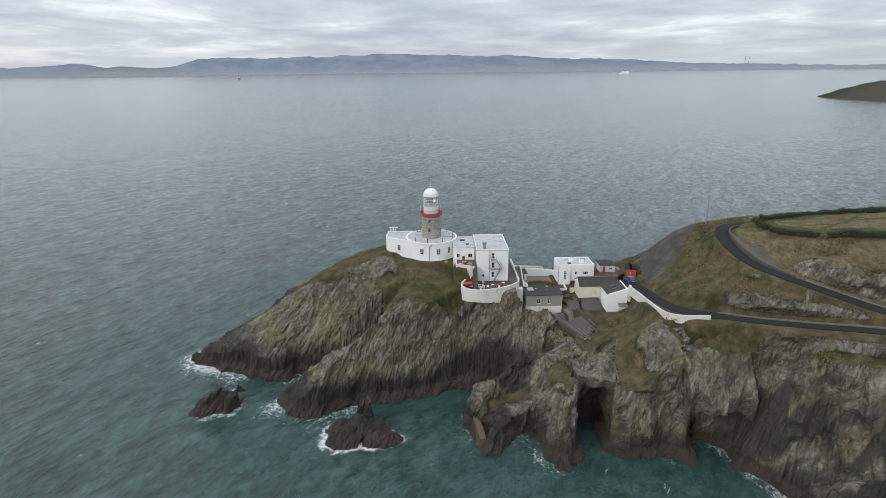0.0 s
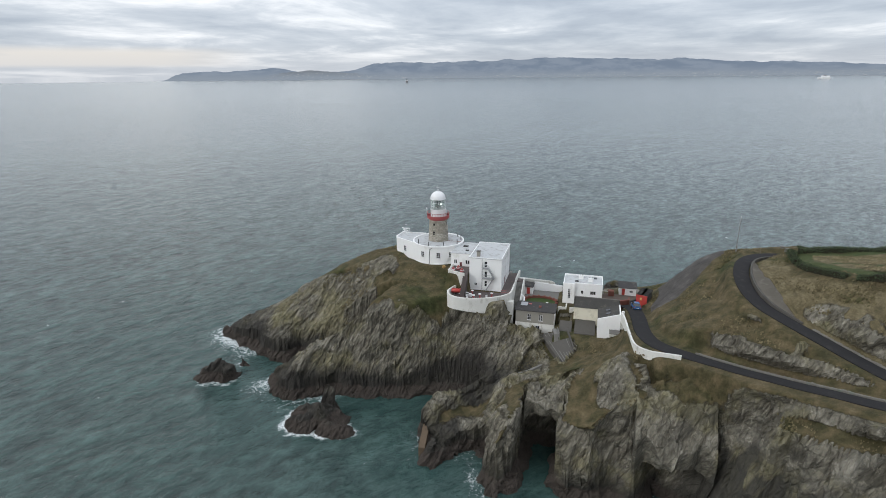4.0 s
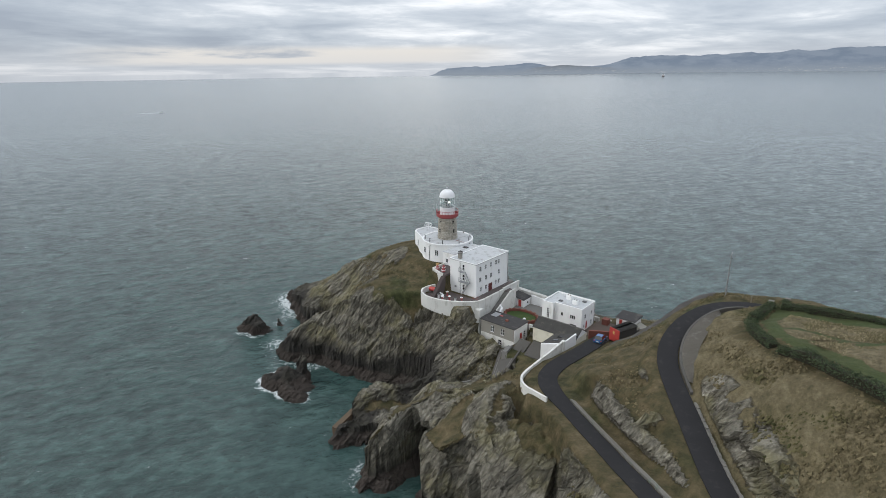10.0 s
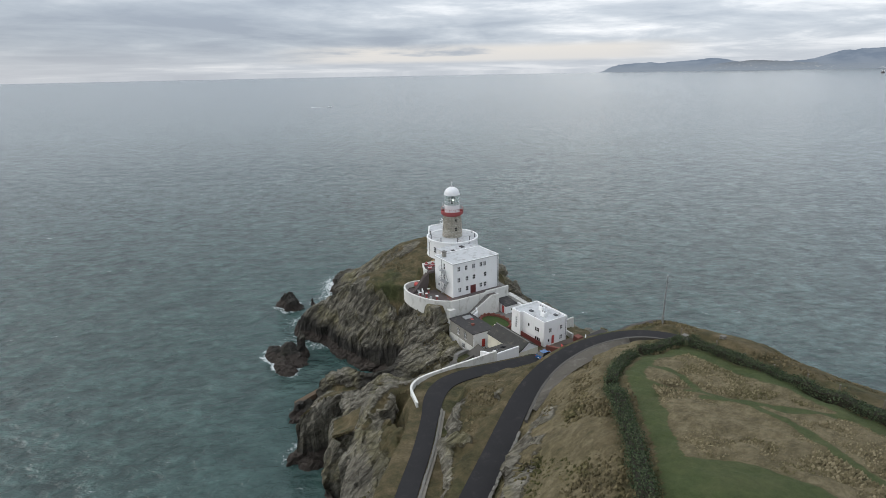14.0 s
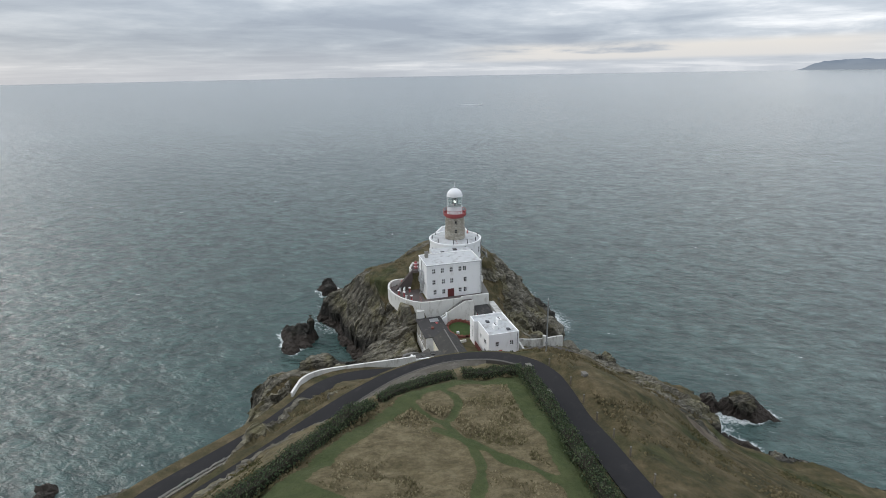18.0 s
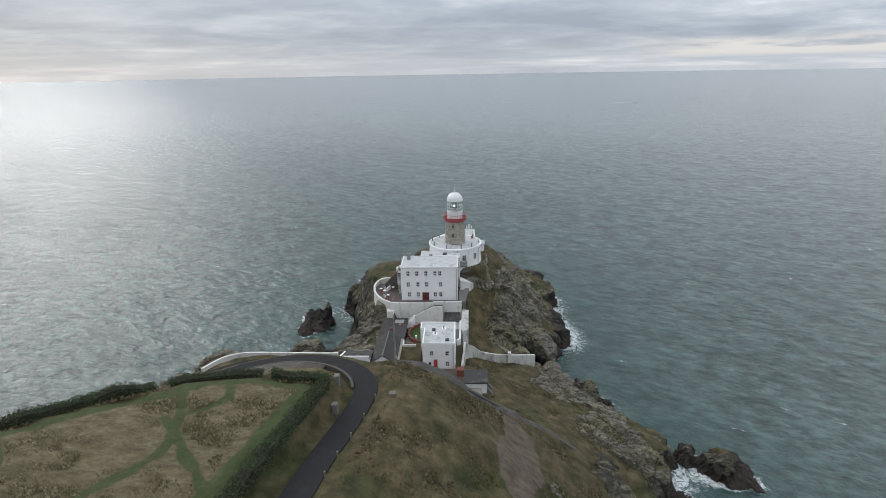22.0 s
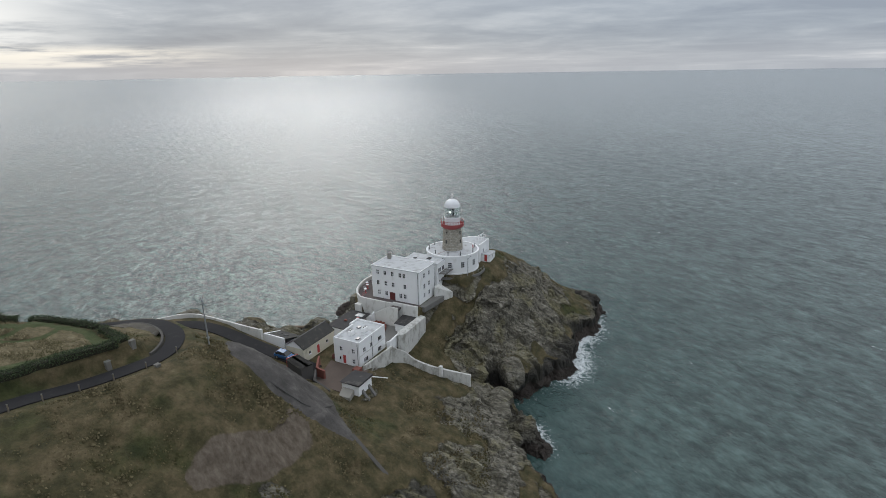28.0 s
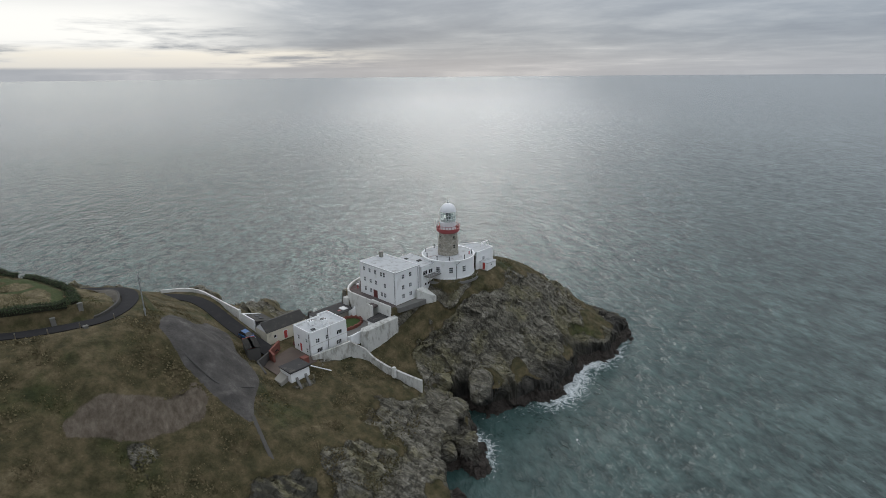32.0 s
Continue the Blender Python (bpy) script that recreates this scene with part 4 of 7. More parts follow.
# ---- the sea: one round sheet; its far part lifts a little, as the eye's dip to a true horizon asks ----
rr = np.array([0.0] + list(np.arange(6, 150, 1.3)) + steps_to(150, 4790, 1.6, 1.055))
rr = rr[rr < 4800]
aa = np.linspace(0, 2 * np.pi, 721)[:-1]
RX, AX = np.meshgrid(rr, aa)
SX, SY = 15 + RX * np.sin(AX), 142 + RX * np.cos(AX)
SZ = 50.0 * np.clip((RX - 900) / 3900, 0, 1) ** 1.7
near = RX < 170
sd = np.full(SX.shape, -200.0)
sd[near] = shore_distance(SX[near], SY[near])
rk = np.full(SX.shape, -6.0)
rk[near] = rock_height(SX[near], SY[near])
surf = np.zeros(SX.shape)
expo = 0.55 + 0.6 * fractal(SX * 0.05, SY * 0.05, SX * 0, 3, 61)
expo = np.where((SX > -8) & (SX < 60) & (SY < 126), expo - 0.35, expo)
for px, py, pr, k in ((-62, 140, 16, 0.5), (-50, 118, 12, 0.35), (-22, 101, 9, 0.5), (56, 203, 14, 0.5), (44, 190, 10, 0.4), (-40, 181, 13, 0.4), (0, 182, 12, 0.2), (-34, 112, 7, 0.4), (17, 93, 9, -0.6), (-56, 130, 12, 0.4), (-10, 98, 9, 0.4), (28, 172, 8, 0.35), (34, 184, 8, 0.4), (22, 168, 6, 0.3)):
    expo = expo + k * np.exp(-((SX - px) ** 2 + (SY - py) ** 2) / pr**2)
expo = np.where((SY > 158) & (SX > 2), expo * 0.72, expo)
surf[near] = (np.exp(-np.maximum(-sd[near] - 0.5, 0) / 7.0) * np.clip(expo[near], 0, 0.84))
surf = np.maximum(surf, np.where(rk > -5.0, np.clip(expo - 0.08, 0.0, 1.0) * step01(rk, -5.0, 0.2), 0))
shoal = np.where(near, np.exp(-np.maximum(-sd, 0) / 22), 0)
na, nr = len(aa), len(rr)
sid = np.arange(na * nr).reshape(na, nr)
nxt = np.roll(sid, -1, axis=0)
squads = np.stack([sid[:, :-1], nxt[:, :-1], nxt[:, 1:], sid[:, 1:]], -1).reshape(-1, 4)[:, ::-1]
me = fast_mesh("sea", np.stack([SX, SY, SZ], -1).reshape(-1, 3), squads)
add_field(me, "surf", surf)
add_field(me, "shoal", shoal)
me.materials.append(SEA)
sea = tagged(new("water", me), "grey-green choppy sea with surf at the rocks", "water", kind="structure")

# ---- building helpers ----
WORLD = {}


def adopt(ob, parent, m=None):
    """Hang ob under parent, with its own world pose m."""
    m = m or Matrix.Identity(4)
    WORLD[ob] = m
    if parent is not None:
        ob.parent = parent
        ob.matrix_parent_inverse = WORLD[parent].inverted()
    ob.matrix_basis = m
    return ob


def mesh_of(name, bm, mat, smooth=False):
    me = bpy.data.meshes.new(name)
    bmesh.ops.recalc_face_normals(bm, faces=bm.faces)
    bm.to_mesh(me)
    bm.free()
    me.materials.append(mat)
    if smooth:
        me.polygons.foreach_set("use_smooth", [True] * len(me.polygons))
        me.set_sharp_from_angle(angle=radians(40))
    return me


def part(name, bm, mat, parent=None, label="", smooth=False, m=None):
    """One mesh object under a thing or under a part."""
    me = bm if isinstance(bm, bpy.types.Mesh) else mesh_of(name, bm, mat, smooth)
    ob = adopt(new(name, me), parent, m)
    if label:
        ob["label"] = label
    return ob


def thing(name, at, label, category, group="", kind="", turn=0.0):
    ob = new(name)
    ob.empty_display_size = 0.3
    adopt(ob, None, pose(*at, 0, 0, turn))
    return tagged(ob, label, category, group, kind)


def solid(name, bm, mat, label, category, group="", kind="", smooth=False, m=None):
    """A thing of one mesh."""
    return tagged(part(name, bm, mat, None, "", smooth, m), label, category, group, kind)


def box(x0, y0, z0, x1, y1, z1, bevel=0.0, bm=None):
    bm = bm or bmesh.new()
    r = bmesh.ops.create_cube(bm, size=1.0, matrix=Matrix.LocRotScale(((x0 + x1) / 2, (y0 + y1) / 2, (z0 + z1) / 2), None, (x1 - x0, y1 - y0, z1 - z0)))
    if bevel:
        es = list({e for v in r["verts"] for e in v.link_edges})
        bmesh.ops.bevel(bm, geom=es, offset=bevel, segments=1, affect="EDGES")
    return bm


def bar(a, b, r, bm=None, seg=6):
    """A round bar from a to b."""
    bm = bm or bmesh.new()
    a, b = Vector(a), Vector(b)
    q = (b - a).to_track_quat("Z", "Y").to_matrix().to_4x4()
    bmesh.ops.create_cone(bm, segments=seg, radius1=r, radius2=r, depth=(b - a).length, cap_ends=True, matrix=Matrix.Translation((a + b) / 2) @ q)
    return bm


def lathe(profile, seg=48, at=(0, 0, 0), bm=None, a0=0.0, a1=360.0):
    """A turned shape from (radius, height) pairs."""
    bm = bm or bmesh.new()
    full = a1 - a0 >= 359.9
    n = seg if full else seg + 1
    rows = []
    for r, z in profile:
        rows.append([bm.verts.new((at[0] + r * math.cos(radians(a0 + (a1 - a0) * k / seg)), at[1] + r * math.sin(radians(a0 + (a1 - a0) * k / seg)), at[2] + z)) for k in range(n)])
    for lo, hi in zip(rows[:-1], rows[1:]):
        for k in range(seg):
            j = (k + 1) % n
            bm.faces.new((lo[k], lo[j], hi[j], hi[k]))
    if profile[-1][0] < 1e-3 or profile[0][0] < 1e-3:
        bmesh.ops.remove_doubles(bm, verts=bm.verts, dist=1e-4)
    return bm


def prism(corners, z0, z1, bm=None):
    """An upright prism over a ground outline; z1 may be one height a corner."""
    bm = bm or bmesh.new()
    tops = z1 if isinstance(z1, (list, tuple)) else [z1] * len(corners)
    lows = z0 if isinstance(z0, (list, tuple)) else [z0] * len(corners)
    lo = [bm.verts.new((x, y, z)) for (x, y), z in zip(corners, lows)]
    hi = [bm.verts.new((x, y, z)) for (x, y), z in zip(corners, tops)]
    bm.faces.new(lo[::-1])
    bm.faces.new(hi)
    for k in range(len(lo)):
        j = (k + 1) % len(lo)
        bm.faces.new((lo[k], lo[j], hi[j], hi[k]))
    return bm


def ribbon_wall(line, thick, low, bm=None):
    """A wall along x, y, top height; low: the height of its foot, or how far it reaches down."""
    bm = bm or bmesh.new()
    prev = None
    for i, p in enumerate(line):
        a, b = line[max(i - 1, 0)], line[min(i + 1, len(line) - 1)]
        n = Vector((-(b[1] - a[1]), b[0] - a[0], 0)).normalized() * thick / 2
        foot = p[3] if len(p) > 3 else (low if low > 0 else p[2] + low)
        row = [bm.verts.new(v) for v in ((p[0] - n.x, p[1] - n.y, foot), (p[0] - n.x, p[1] - n.y, p[2]), (p[0] + n.x, p[1] + n.y, p[2]), (p[0] + n.x, p[1] + n.y, foot))]
        if prev:
            for k in range(4):
                bm.faces.new((prev[k], prev[(k + 1) % 4], row[(k + 1) % 4], row[k]))
        else:
            bm.faces.new(row)
        prev = row
    bm.faces.new(prev[::-1])
    return bm


def pierced(origin, along, length, height, thick, holes, bm=None):
    """A wall from origin along a ground direction, thick towards its left, with holes (u0, v0, u1, v1) through it."""
    bm = bm or bmesh.new()
    o, u = Vector(origin), Vector((along[0], along[1], 0)).normalized()
    n = Vector((-u.y, u.x, 0)) * thick
    us = sorted({0.0, length, *[v for h in holes for v in (h[0], h[2])]})
    vs = sorted({0.0, height, *[v for h in holes for v in (h[1], h[3])]})
    is_hole = lambda i, j: any(h[0] - 1e-6 <= us[i] and us[i + 1] <= h[2] + 1e-6 and h[1] - 1e-6 <= vs[j] and vs[j + 1] <= h[3] + 1e-6 for h in holes)
    at = lambda i, j, k: o + u * us[i] + Vector((0, 0, vs[j])) + n * k
    full = {(i, j): not is_hole(i, j) for i in range(len(us) - 1) for j in range(len(vs) - 1)}
    face = lambda *p: bm.faces.new([bm.verts.new(v) for v in p])
    for (i, j), on in full.items():
        if not on:
            continue
        face(at(i, j, 0), at(i + 1, j, 0), at(i + 1, j + 1, 0), at(i, j + 1, 0))
        face(at(i, j, 1), at(i, j + 1, 1), at(i + 1, j + 1, 1), at(i + 1, j, 1))
        for di, dj, a, b in ((-1, 0, (i, j), (i, j + 1)), (1, 0, (i + 1, j), (i + 1, j + 1)), (0, -1, (i, j), (i + 1, j)), (0, 1, (i, j + 1), (i + 1, j + 1))):
            if not full.get((i + di, j + dj), False):
                face(at(*a, 0), at(*b, 0), at(*b, 1), at(*a, 1))
    bmesh.ops.remove_doubles(bm, verts=bm.verts, dist=1e-4)
    return bm


WINDOWS = {}


def window(parent, at, facing, w, h, cols=2, rows=1, name="window", frame_mat=None):
    """A framed window, its foot's middle at a place, looking towards a ground angle; each pane is a piece of its own."""
    frame_mat = frame_mat or WHITE_METAL
    key = (round(w, 2), round(h, 2), cols, rows, frame_mat.name)
    if key not in WINDOWS:
        t = 0.07
        bm = bmesh.new()
        for x0, x1, z0, z1 in ((-w / 2, w / 2, 0, t), (-w / 2, w / 2, h - t, h), (-w / 2, -w / 2 + t, t, h - t), (w / 2 - t, w / 2, t, h - t)):
            box(x0, 0.06, z0, x1, 0.14, z1, 0, bm)
        for k in range(1, cols):
            x = -w / 2 + w * k / cols
            box(x - t / 2, 0.065, t, x + t / 2, 0.135, h - t, 0, bm)
        for k in range(1, rows):
            z = h * k / rows
            box(-w / 2 + t, 0.07, z - t / 2, w / 2 - t, 0.13, z + t / 2, 0, bm)
        box(-w / 2 - 0.06, -0.06, -0.07, w / 2 + 0.06, 0.05, 0.0, 0, bm)
        frame_me = mesh_of("window", bm, frame_mat)
        pw, ph = (w - t) / cols, (h - t) / rows
        pane_me = mesh_of("pane", box(-pw / 2 + t / 2, 0.09, t / 2, pw / 2 - t / 2, 0.11, ph - t / 2), WINDOW)
        WINDOWS[key] = (frame_me, pane_me)
    frame_me, pane_me = WINDOWS[key]
    m = pose(*at, 0, 0, facing + 90)
    win = part(name, frame_me, None, parent, m=m)
    for i in range(cols):
        for j in range(rows):
            part("pane", pane_me, None, win, m=m @ Matrix.Translation((-w / 2 + w * (i + 0.5) / cols, 0, h * j / rows)))
    return win


def door(parent, at, facing, w, h, mat, label):
    m = pose(*at, 0, 0, facing + 90)
    bm = box(-w / 2, 0.05, 0, w / 2, 0.11, h)
    for z0, z1 in ((0.15, h * 0.45), (h * 0.52, h - 0.15)):
        box(-w / 2 + 0.12, 0.03, z0, w / 2 - 0.12, 0.05, z1, 0, bm)
    d = part("door", bm, mat, parent, label, m=m)
    bm = box(-w / 2 - 0.08, 0.0, 0, -w / 2, 0.13, h + 0.08)
    box(w / 2, 0.0, 0, w / 2 + 0.08, 0.13, h + 0.08, 0, bm)
    box(-w / 2, 0.0, h, w / 2, 0.13, h + 0.08, 0, bm)
    part("door_frame", bm, WHITE_METAL, d, m=m)
    part("door_handle", bar((w / 2 - 0.15, 0.0, 1.0), (w / 2 - 0.15, -0.02, 1.12), 0.025), DARK_METAL, d, m=m)
    return d


SIDES = {"south": (-90, (1, 0)), "east": (0, (0, 1)), "north": (90, (-1, 0)), "west": (180, (0, -1))}


def house_shell(parent, x0, y0, z0, x1, y1, z1, wins, mat, thick=0.3):
    """Four pierced walls. wins: side -> list of (distance along the side, seen from outside left to right; foot height over z0; width; height; cols, rows) or doors."""
    corner = {"south": (x0, y0), "east": (x1, y0), "north": (x1, y1), "west": (x0, y1)}
    inset = {"south": (0, 0), "north": (0, 0), "east": (thick, thick), "west": (thick, thick)}
    for side, (facing, along) in SIDES.items():
        full = (x1 - x0) if side in ("south", "north") else (y1 - y0)
        c0, c1 = inset[side]
        ox, oy = corner[side]
        o = (ox + along[0] * c0, oy + along[1] * c0, z0)
        holes = []
        for w in wins.get(side, ()):
            holes.append((w[0] - w[2] / 2 - c0, w[1], w[0] + w[2] / 2 - c0, w[1] + w[3]))
        part("wall", pierced(o, along, full - c0 - c1, z1 - z0, thick, holes), mat, parent)
        for w in wins.get(side, ()):
            p = (ox + along[0] * w[0], oy + along[1] * w[0], z0 + w[1])
            if len(w) == 6:
                window(parent, p, facing, w[2] - 0.01, w[3] - 0.01, w[4], w[5])
            else:
                door(parent, p, facing, w[2] - 0.18, w[3] - 0.1, w[4], w[5] if len(w) > 6 else "red-painted panelled door")

# ---- lighthouse ----
TX, TY = 3.65, 146.0
light = thing("lighthouse", (TX, TY, 31.2), "granite lighthouse tower with red gallery and white dome", "lighthouse")
prof = []
for k in range(13):
    z0, z1 = 31.2 + k * 0.44, 31.2 + (k + 1) * 0.44
    r0, r1 = 2.68 - 0.027 * k, 2.68 - 0.027 * (k + 1)
    prof += [(r0, z0), (r0, z1 - 0.05), (r1 - 0.025, z1 - 0.03), (r1 - 0.025, z1)]
shaft = part("tower_shaft", lathe([(r, z) for r, z in prof], 40, (TX, TY, 0)), ASHLAR, light, "coursed grey-brown granite shaft")
part("gallery_corbel", lathe([(2.3, 36.75), (2.42, 36.9), (2.5, 37.15), (2.85, 37.4), (2.85, 37.55), (0.1, 37.55)], 40, (TX, TY, 0)), RAIL_RED, light, "red-painted corbelled ring", True)
part("gallery_parapet", lathe([(2.95, 37.3), (2.95, 38.05), (2.8, 38.05), (2.8, 37.3), (2.95, 37.3)], 40, (TX, TY, 0)), RAIL_RED, light, "faded red gallery skirt")
rail = part("gallery_rail", lathe([(2.92, 38.75), (2.97, 38.8), (2.92, 38.85), (2.87, 38.8), (2.92, 38.75)], 40, (TX, TY, 0)), RAIL_RED, light)
post_me = mesh_of("baluster", bar((0, 0, 0), (0, 0, 0.8), 0.035), RAIL_RED)
for k in range(24):
    a = radians(15 * k)
    part("baluster", post_me, None, rail, m=Matrix.Translation((TX + 2.92 * math.cos(a), TY + 2.92 * math.sin(a), 38.0)))
part("murette", lathe([(1.98, 37.55), (1.98, 39.45), (2.08, 39.5), (2.08, 39.62), (1.8, 39.62)], 40, (TX, TY, 0)), WHITE_METAL, light, "white lantern base wall", True)
lantern = part("lantern", lathe([(1.88, 39.6), (1.92, 39.6), (1.92, 39.7), (1.88, 39.7), (1.88, 39.6)], 32, (TX, TY, 0)), WHITE_METAL, light, "glazed lantern room")
pane_me = mesh_of("lantern_pane", box(-0.36, -0.012, 0, 0.36, 0.012, 0.82), LENS_GLASS)
mull_me = mesh_of("glazing_bar", bar((0, 0, 0), (0, 0, 2.6), 0.045), WHITE_METAL)
ring_me = mesh_of("glazing_ring", lathe([(1.86, -0.03), (1.93, -0.03), (1.93, 0.03), (1.86, 0.03), (1.86, -0.03)], 32), WHITE_METAL)
for k in range(16):
    a = 22.5 * k
    part("glazing_bar", mull_me, None, lantern, m=Matrix.Translation((TX + 1.9 * math.cos(radians(a)), TY + 1.9 * math.sin(radians(a)), 39.65)))
    for j in range(3):
        part("lantern_pane", pane_me, None, lantern, m=pose(TX + 1.86 * math.cos(radians(a + 11.25)), TY + 1.86 * math.sin(radians(a + 11.25)), 39.72 + j * 0.85, 0, 0, a + 101.25))
for z in (40.55, 41.4, 42.25):
    part("glazing_ring", ring_me, None, lantern, m=Matrix.Translation((TX, TY, z)))
optic = part("optic", lathe([(0.05, 39.7), (0.35, 39.9), (0.5, 40.3), (0.78, 40.6), (0.86, 41.0), (0.78, 41.4), (0.5, 41.75), (0.05, 41.9)], 16, (TX, TY, 0)), OPTIC, lantern, "ribbed glass lens")
part("lamp", lathe([(0.001, 40.66), (0.26, 40.78), (0.34, 41.0), (0.26, 41.22), (0.001, 41.34)], 12, (TX + 0.85, TY - 0.2, 0)), LAMP_GLOW, lantern, "lit lamp")
dome = part("dome", lathe([(2.05, 42.3), (2.1, 42.42), (2.02, 42.5)] + [(2.0 * math.cos(radians(a)), 42.5 + 1.85 * math.sin(radians(a))) for a in range(0, 90, 9)] + [(0.16, 44.34)], 40, (TX, TY, 0)), WHITE_METAL, light, "smooth white dome", True)
part("finial", lathe([(0.16, 44.3), (0.2, 44.42), (0.14, 44.5), (0.26, 44.62), (0.26, 44.72), (0.1, 44.86), (0.04, 45.0), (0.03, 45.9), (0.001, 45.92)], 12, (TX, TY, 0)), GALVANISED, dome, "", True)
part("wind_vane", box(TX - 0.4, TY - 0.012, 45.35, TX + 0.45, TY + 0.012, 45.45), GALVANISED, dome)
for k, row in enumerate((33.0, 35.2)):
    for a in (-11, 79, 169, 259):
        r = 2.66 - 0.06 * (row - 31.2) / 0.9
        window(light, (TX + (r + 0.12) * math.cos(radians(a)), TY + (r + 0.12) * math.sin(radians(a)), row), a, 0.7, 1.05, 1, 2, "window", GRANITE)
for a in (200, 330):
    c, s = math.cos(radians(a)), math.sin(radians(a))
    part("antenna", bar((TX + 3.0 * c, TY + 3.0 * s, 38.3), (TX + 3.0 * c, TY + 3.0 * s, 40.0), 0.05), WHITE_METAL, light)
    part("antenna_bracket", bar((TX + 2.7 * c, TY + 2.7 * s, 38.7), (TX + 3.0 * c, TY + 3.0 * s, 38.7), 0.04), WHITE_METAL, light)

# the round building at the tower's foot
R = 6.75
drum = thing("keepers_building", (TX, TY, 26.3), "white round single-storey building round the tower's foot", "building")
wall = part("wall", lathe([(R + 0.12, 25.6), (R + 0.12, 26.6), (R, 26.65), (R, 30.7), (R + 0.14, 30.78), (R + 0.14, 31.15), (R - 0.25, 31.15), (R - 0.25, 30.95)], 72, (TX, TY, 0)), WHITE, drum, "white rendered curved wall", True)
part("roof", lathe([(R - 0.24, 30.98), (4.0, 31.06), (2.5, 31.12)], 72, (TX, TY, 0)), ROOF_FELT, drum, "pale flat roof", True)
for a, wd in ((-112, 1.0), (-75, 1.0), (-48, 0.9), (20, 1.0), (48, 1.0), (78, 1.0)):
    c, s = math.cos(radians(a)), math.sin(radians(a))
    window(drum, (TX + (R + 0.13) * c, TY + (R + 0.13) * s, 28.0), a, wd, 1.55, 2, 3)
for a in (-95, 0, 60):
    c, s = math.cos(radians(a)), math.sin(radians(a))
    bm = bar((TX + (R + 0.1) * c, TY + (R + 0.1) * s, 26.4), (TX + (R + 0.1) * c, TY + (R + 0.1) * s, 30.2), 0.06)
    bar((TX + (R + 0.1) * c, TY + (R + 0.1) * s, 30.2), (TX + (R + 0.3) * math.cos(radians(a + 7)), TY + (R + 0.3) * math.sin(radians(a + 7)), 30.8), 0.06, bm)
    part("drainpipe", bm, DARK_METAL, drum, "dark cast-iron drainpipe")
vent_me = mesh_of("vent_post", lathe([(0.12, 0), (0.1, 0.9), (0.16, 0.95), (0.16, 1.1), (0.001, 1.12)], 8), DARK_METAL)
for k, a in enumerate((-135, -100, -62, -20, 15, 45, 85, 130)):
    part("vent_post", vent_me, None, drum, m=Matrix.Translation((TX + (R - 0.7) * math.cos(radians(a)), TY + (R - 0.7) * math.sin(radians(a)), 31.0)))
part("vent_post", lathe([(0.14, 0), (0.14, 0.75), (0.001, 0.8)], 10, (TX - 3.2, TY + 4.4, 31.0)), RED, drum, "short red roof post")
part("roof_cable", bar((TX + 2.6, TY - 0.6, 31.2), (TX + 6.5, TY - 1.2, 31.3), 0.04), BRICK_RED, drum)
# the wing on the seaward side
annex = thing("seaward_wing", (-5.5, 148.3, 26.3), "white flat-roofed wing against the round building", "building")
ring_line = [(-1.5, 151.2), (-8.3, 151.2), (-8.6, 147.0), (-7.9, 145.6), (-1.2, 141.5)]
part("wall", ribbon_wall([(x, y, 31.12, 25.0) for x, y in ring_line], 0.35, -6), WHITE, annex, "white rendered walls turning a rounded corner")
part("roof", prism([(-1.5, 150.8), (-8.2, 150.9), (-8.4, 147.0), (-7.7, 145.8), (-1.4, 141.9), (0.5, 141.6), (1.5, 146), (0, 150)], 30.75, 30.985), ROOF_FELT, annex, "pale flat roof")
window(annex, (-5.0 - 0.16, 143.85 - 0.25, 27.9), 238, 1.0, 1.6, 2, 3)
window(annex, (-8.64, 149.2, 27.9), 184, 0.9, 1.6, 2, 3)
window(annex, (-4.2, 151.51, 28.0), 90, 0.9, 1.5, 2, 3)
kiosk = thing("porch", (-4.6, 152.7, 26.2), "small white porch with a red door", "building")
house_shell(kiosk, -6.4, 151.5, 25.4, -2.8, 153.9, 28.3, {"east": [(1.2, 0.95, 1.0, 2.0, RED, "red-painted door", 0)], "north": [(1.8, 1.9, 0.5, 0.6, 1, 1)]}, WHITE, 0.22)
part("roof", prism([(-6.55, 151.35), (-2.65, 151.35), (-2.65, 154.05), (-6.55, 154.05)], 28.32, 28.45), ROOF_FELT, kiosk)
rig = thing("radar_rig", (-6.9, 149.8, 30.95), "white radar scanner on a railed stand on the roof", "antenna")
bm = bmesh.new()
for dx in (-0.7, 0.7):
    for dy in (-0.7, 0.7):
        bar((-6.9 + dx, 149.8 + dy, 30.95), (-6.9 + dx, 149.8 + dy, 32.3), 0.05, bm)
part("stand", bm, WHITE_METAL, rig)
bm = bmesh.new()
for z in (31.7, 32.3):
    for a, b in (((-0.7, -0.7), (0.7, -0.7)), ((0.7, -0.7), (0.7, 0.7)), ((0.7, 0.7), (-0.7, 0.7)), ((-0.7, 0.7), (-0.7, -0.7))):
        bar((-6.9 + a[0], 149.8 + a[1], z), (-6.9 + b[0], 149.8 + b[1], z), 0.035, bm)
part("railing", bm, WHITE_METAL, rig)
part("scanner", box(-8.1, 149.7, 32.5, -5.7, 149.9, 32.68, 0.04), WHITE_METAL, rig)
part("scanner_post", bar((-6.9, 149.8, 31.0), (-6.9, 149.8, 32.5), 0.12), WHITE_METAL, rig)
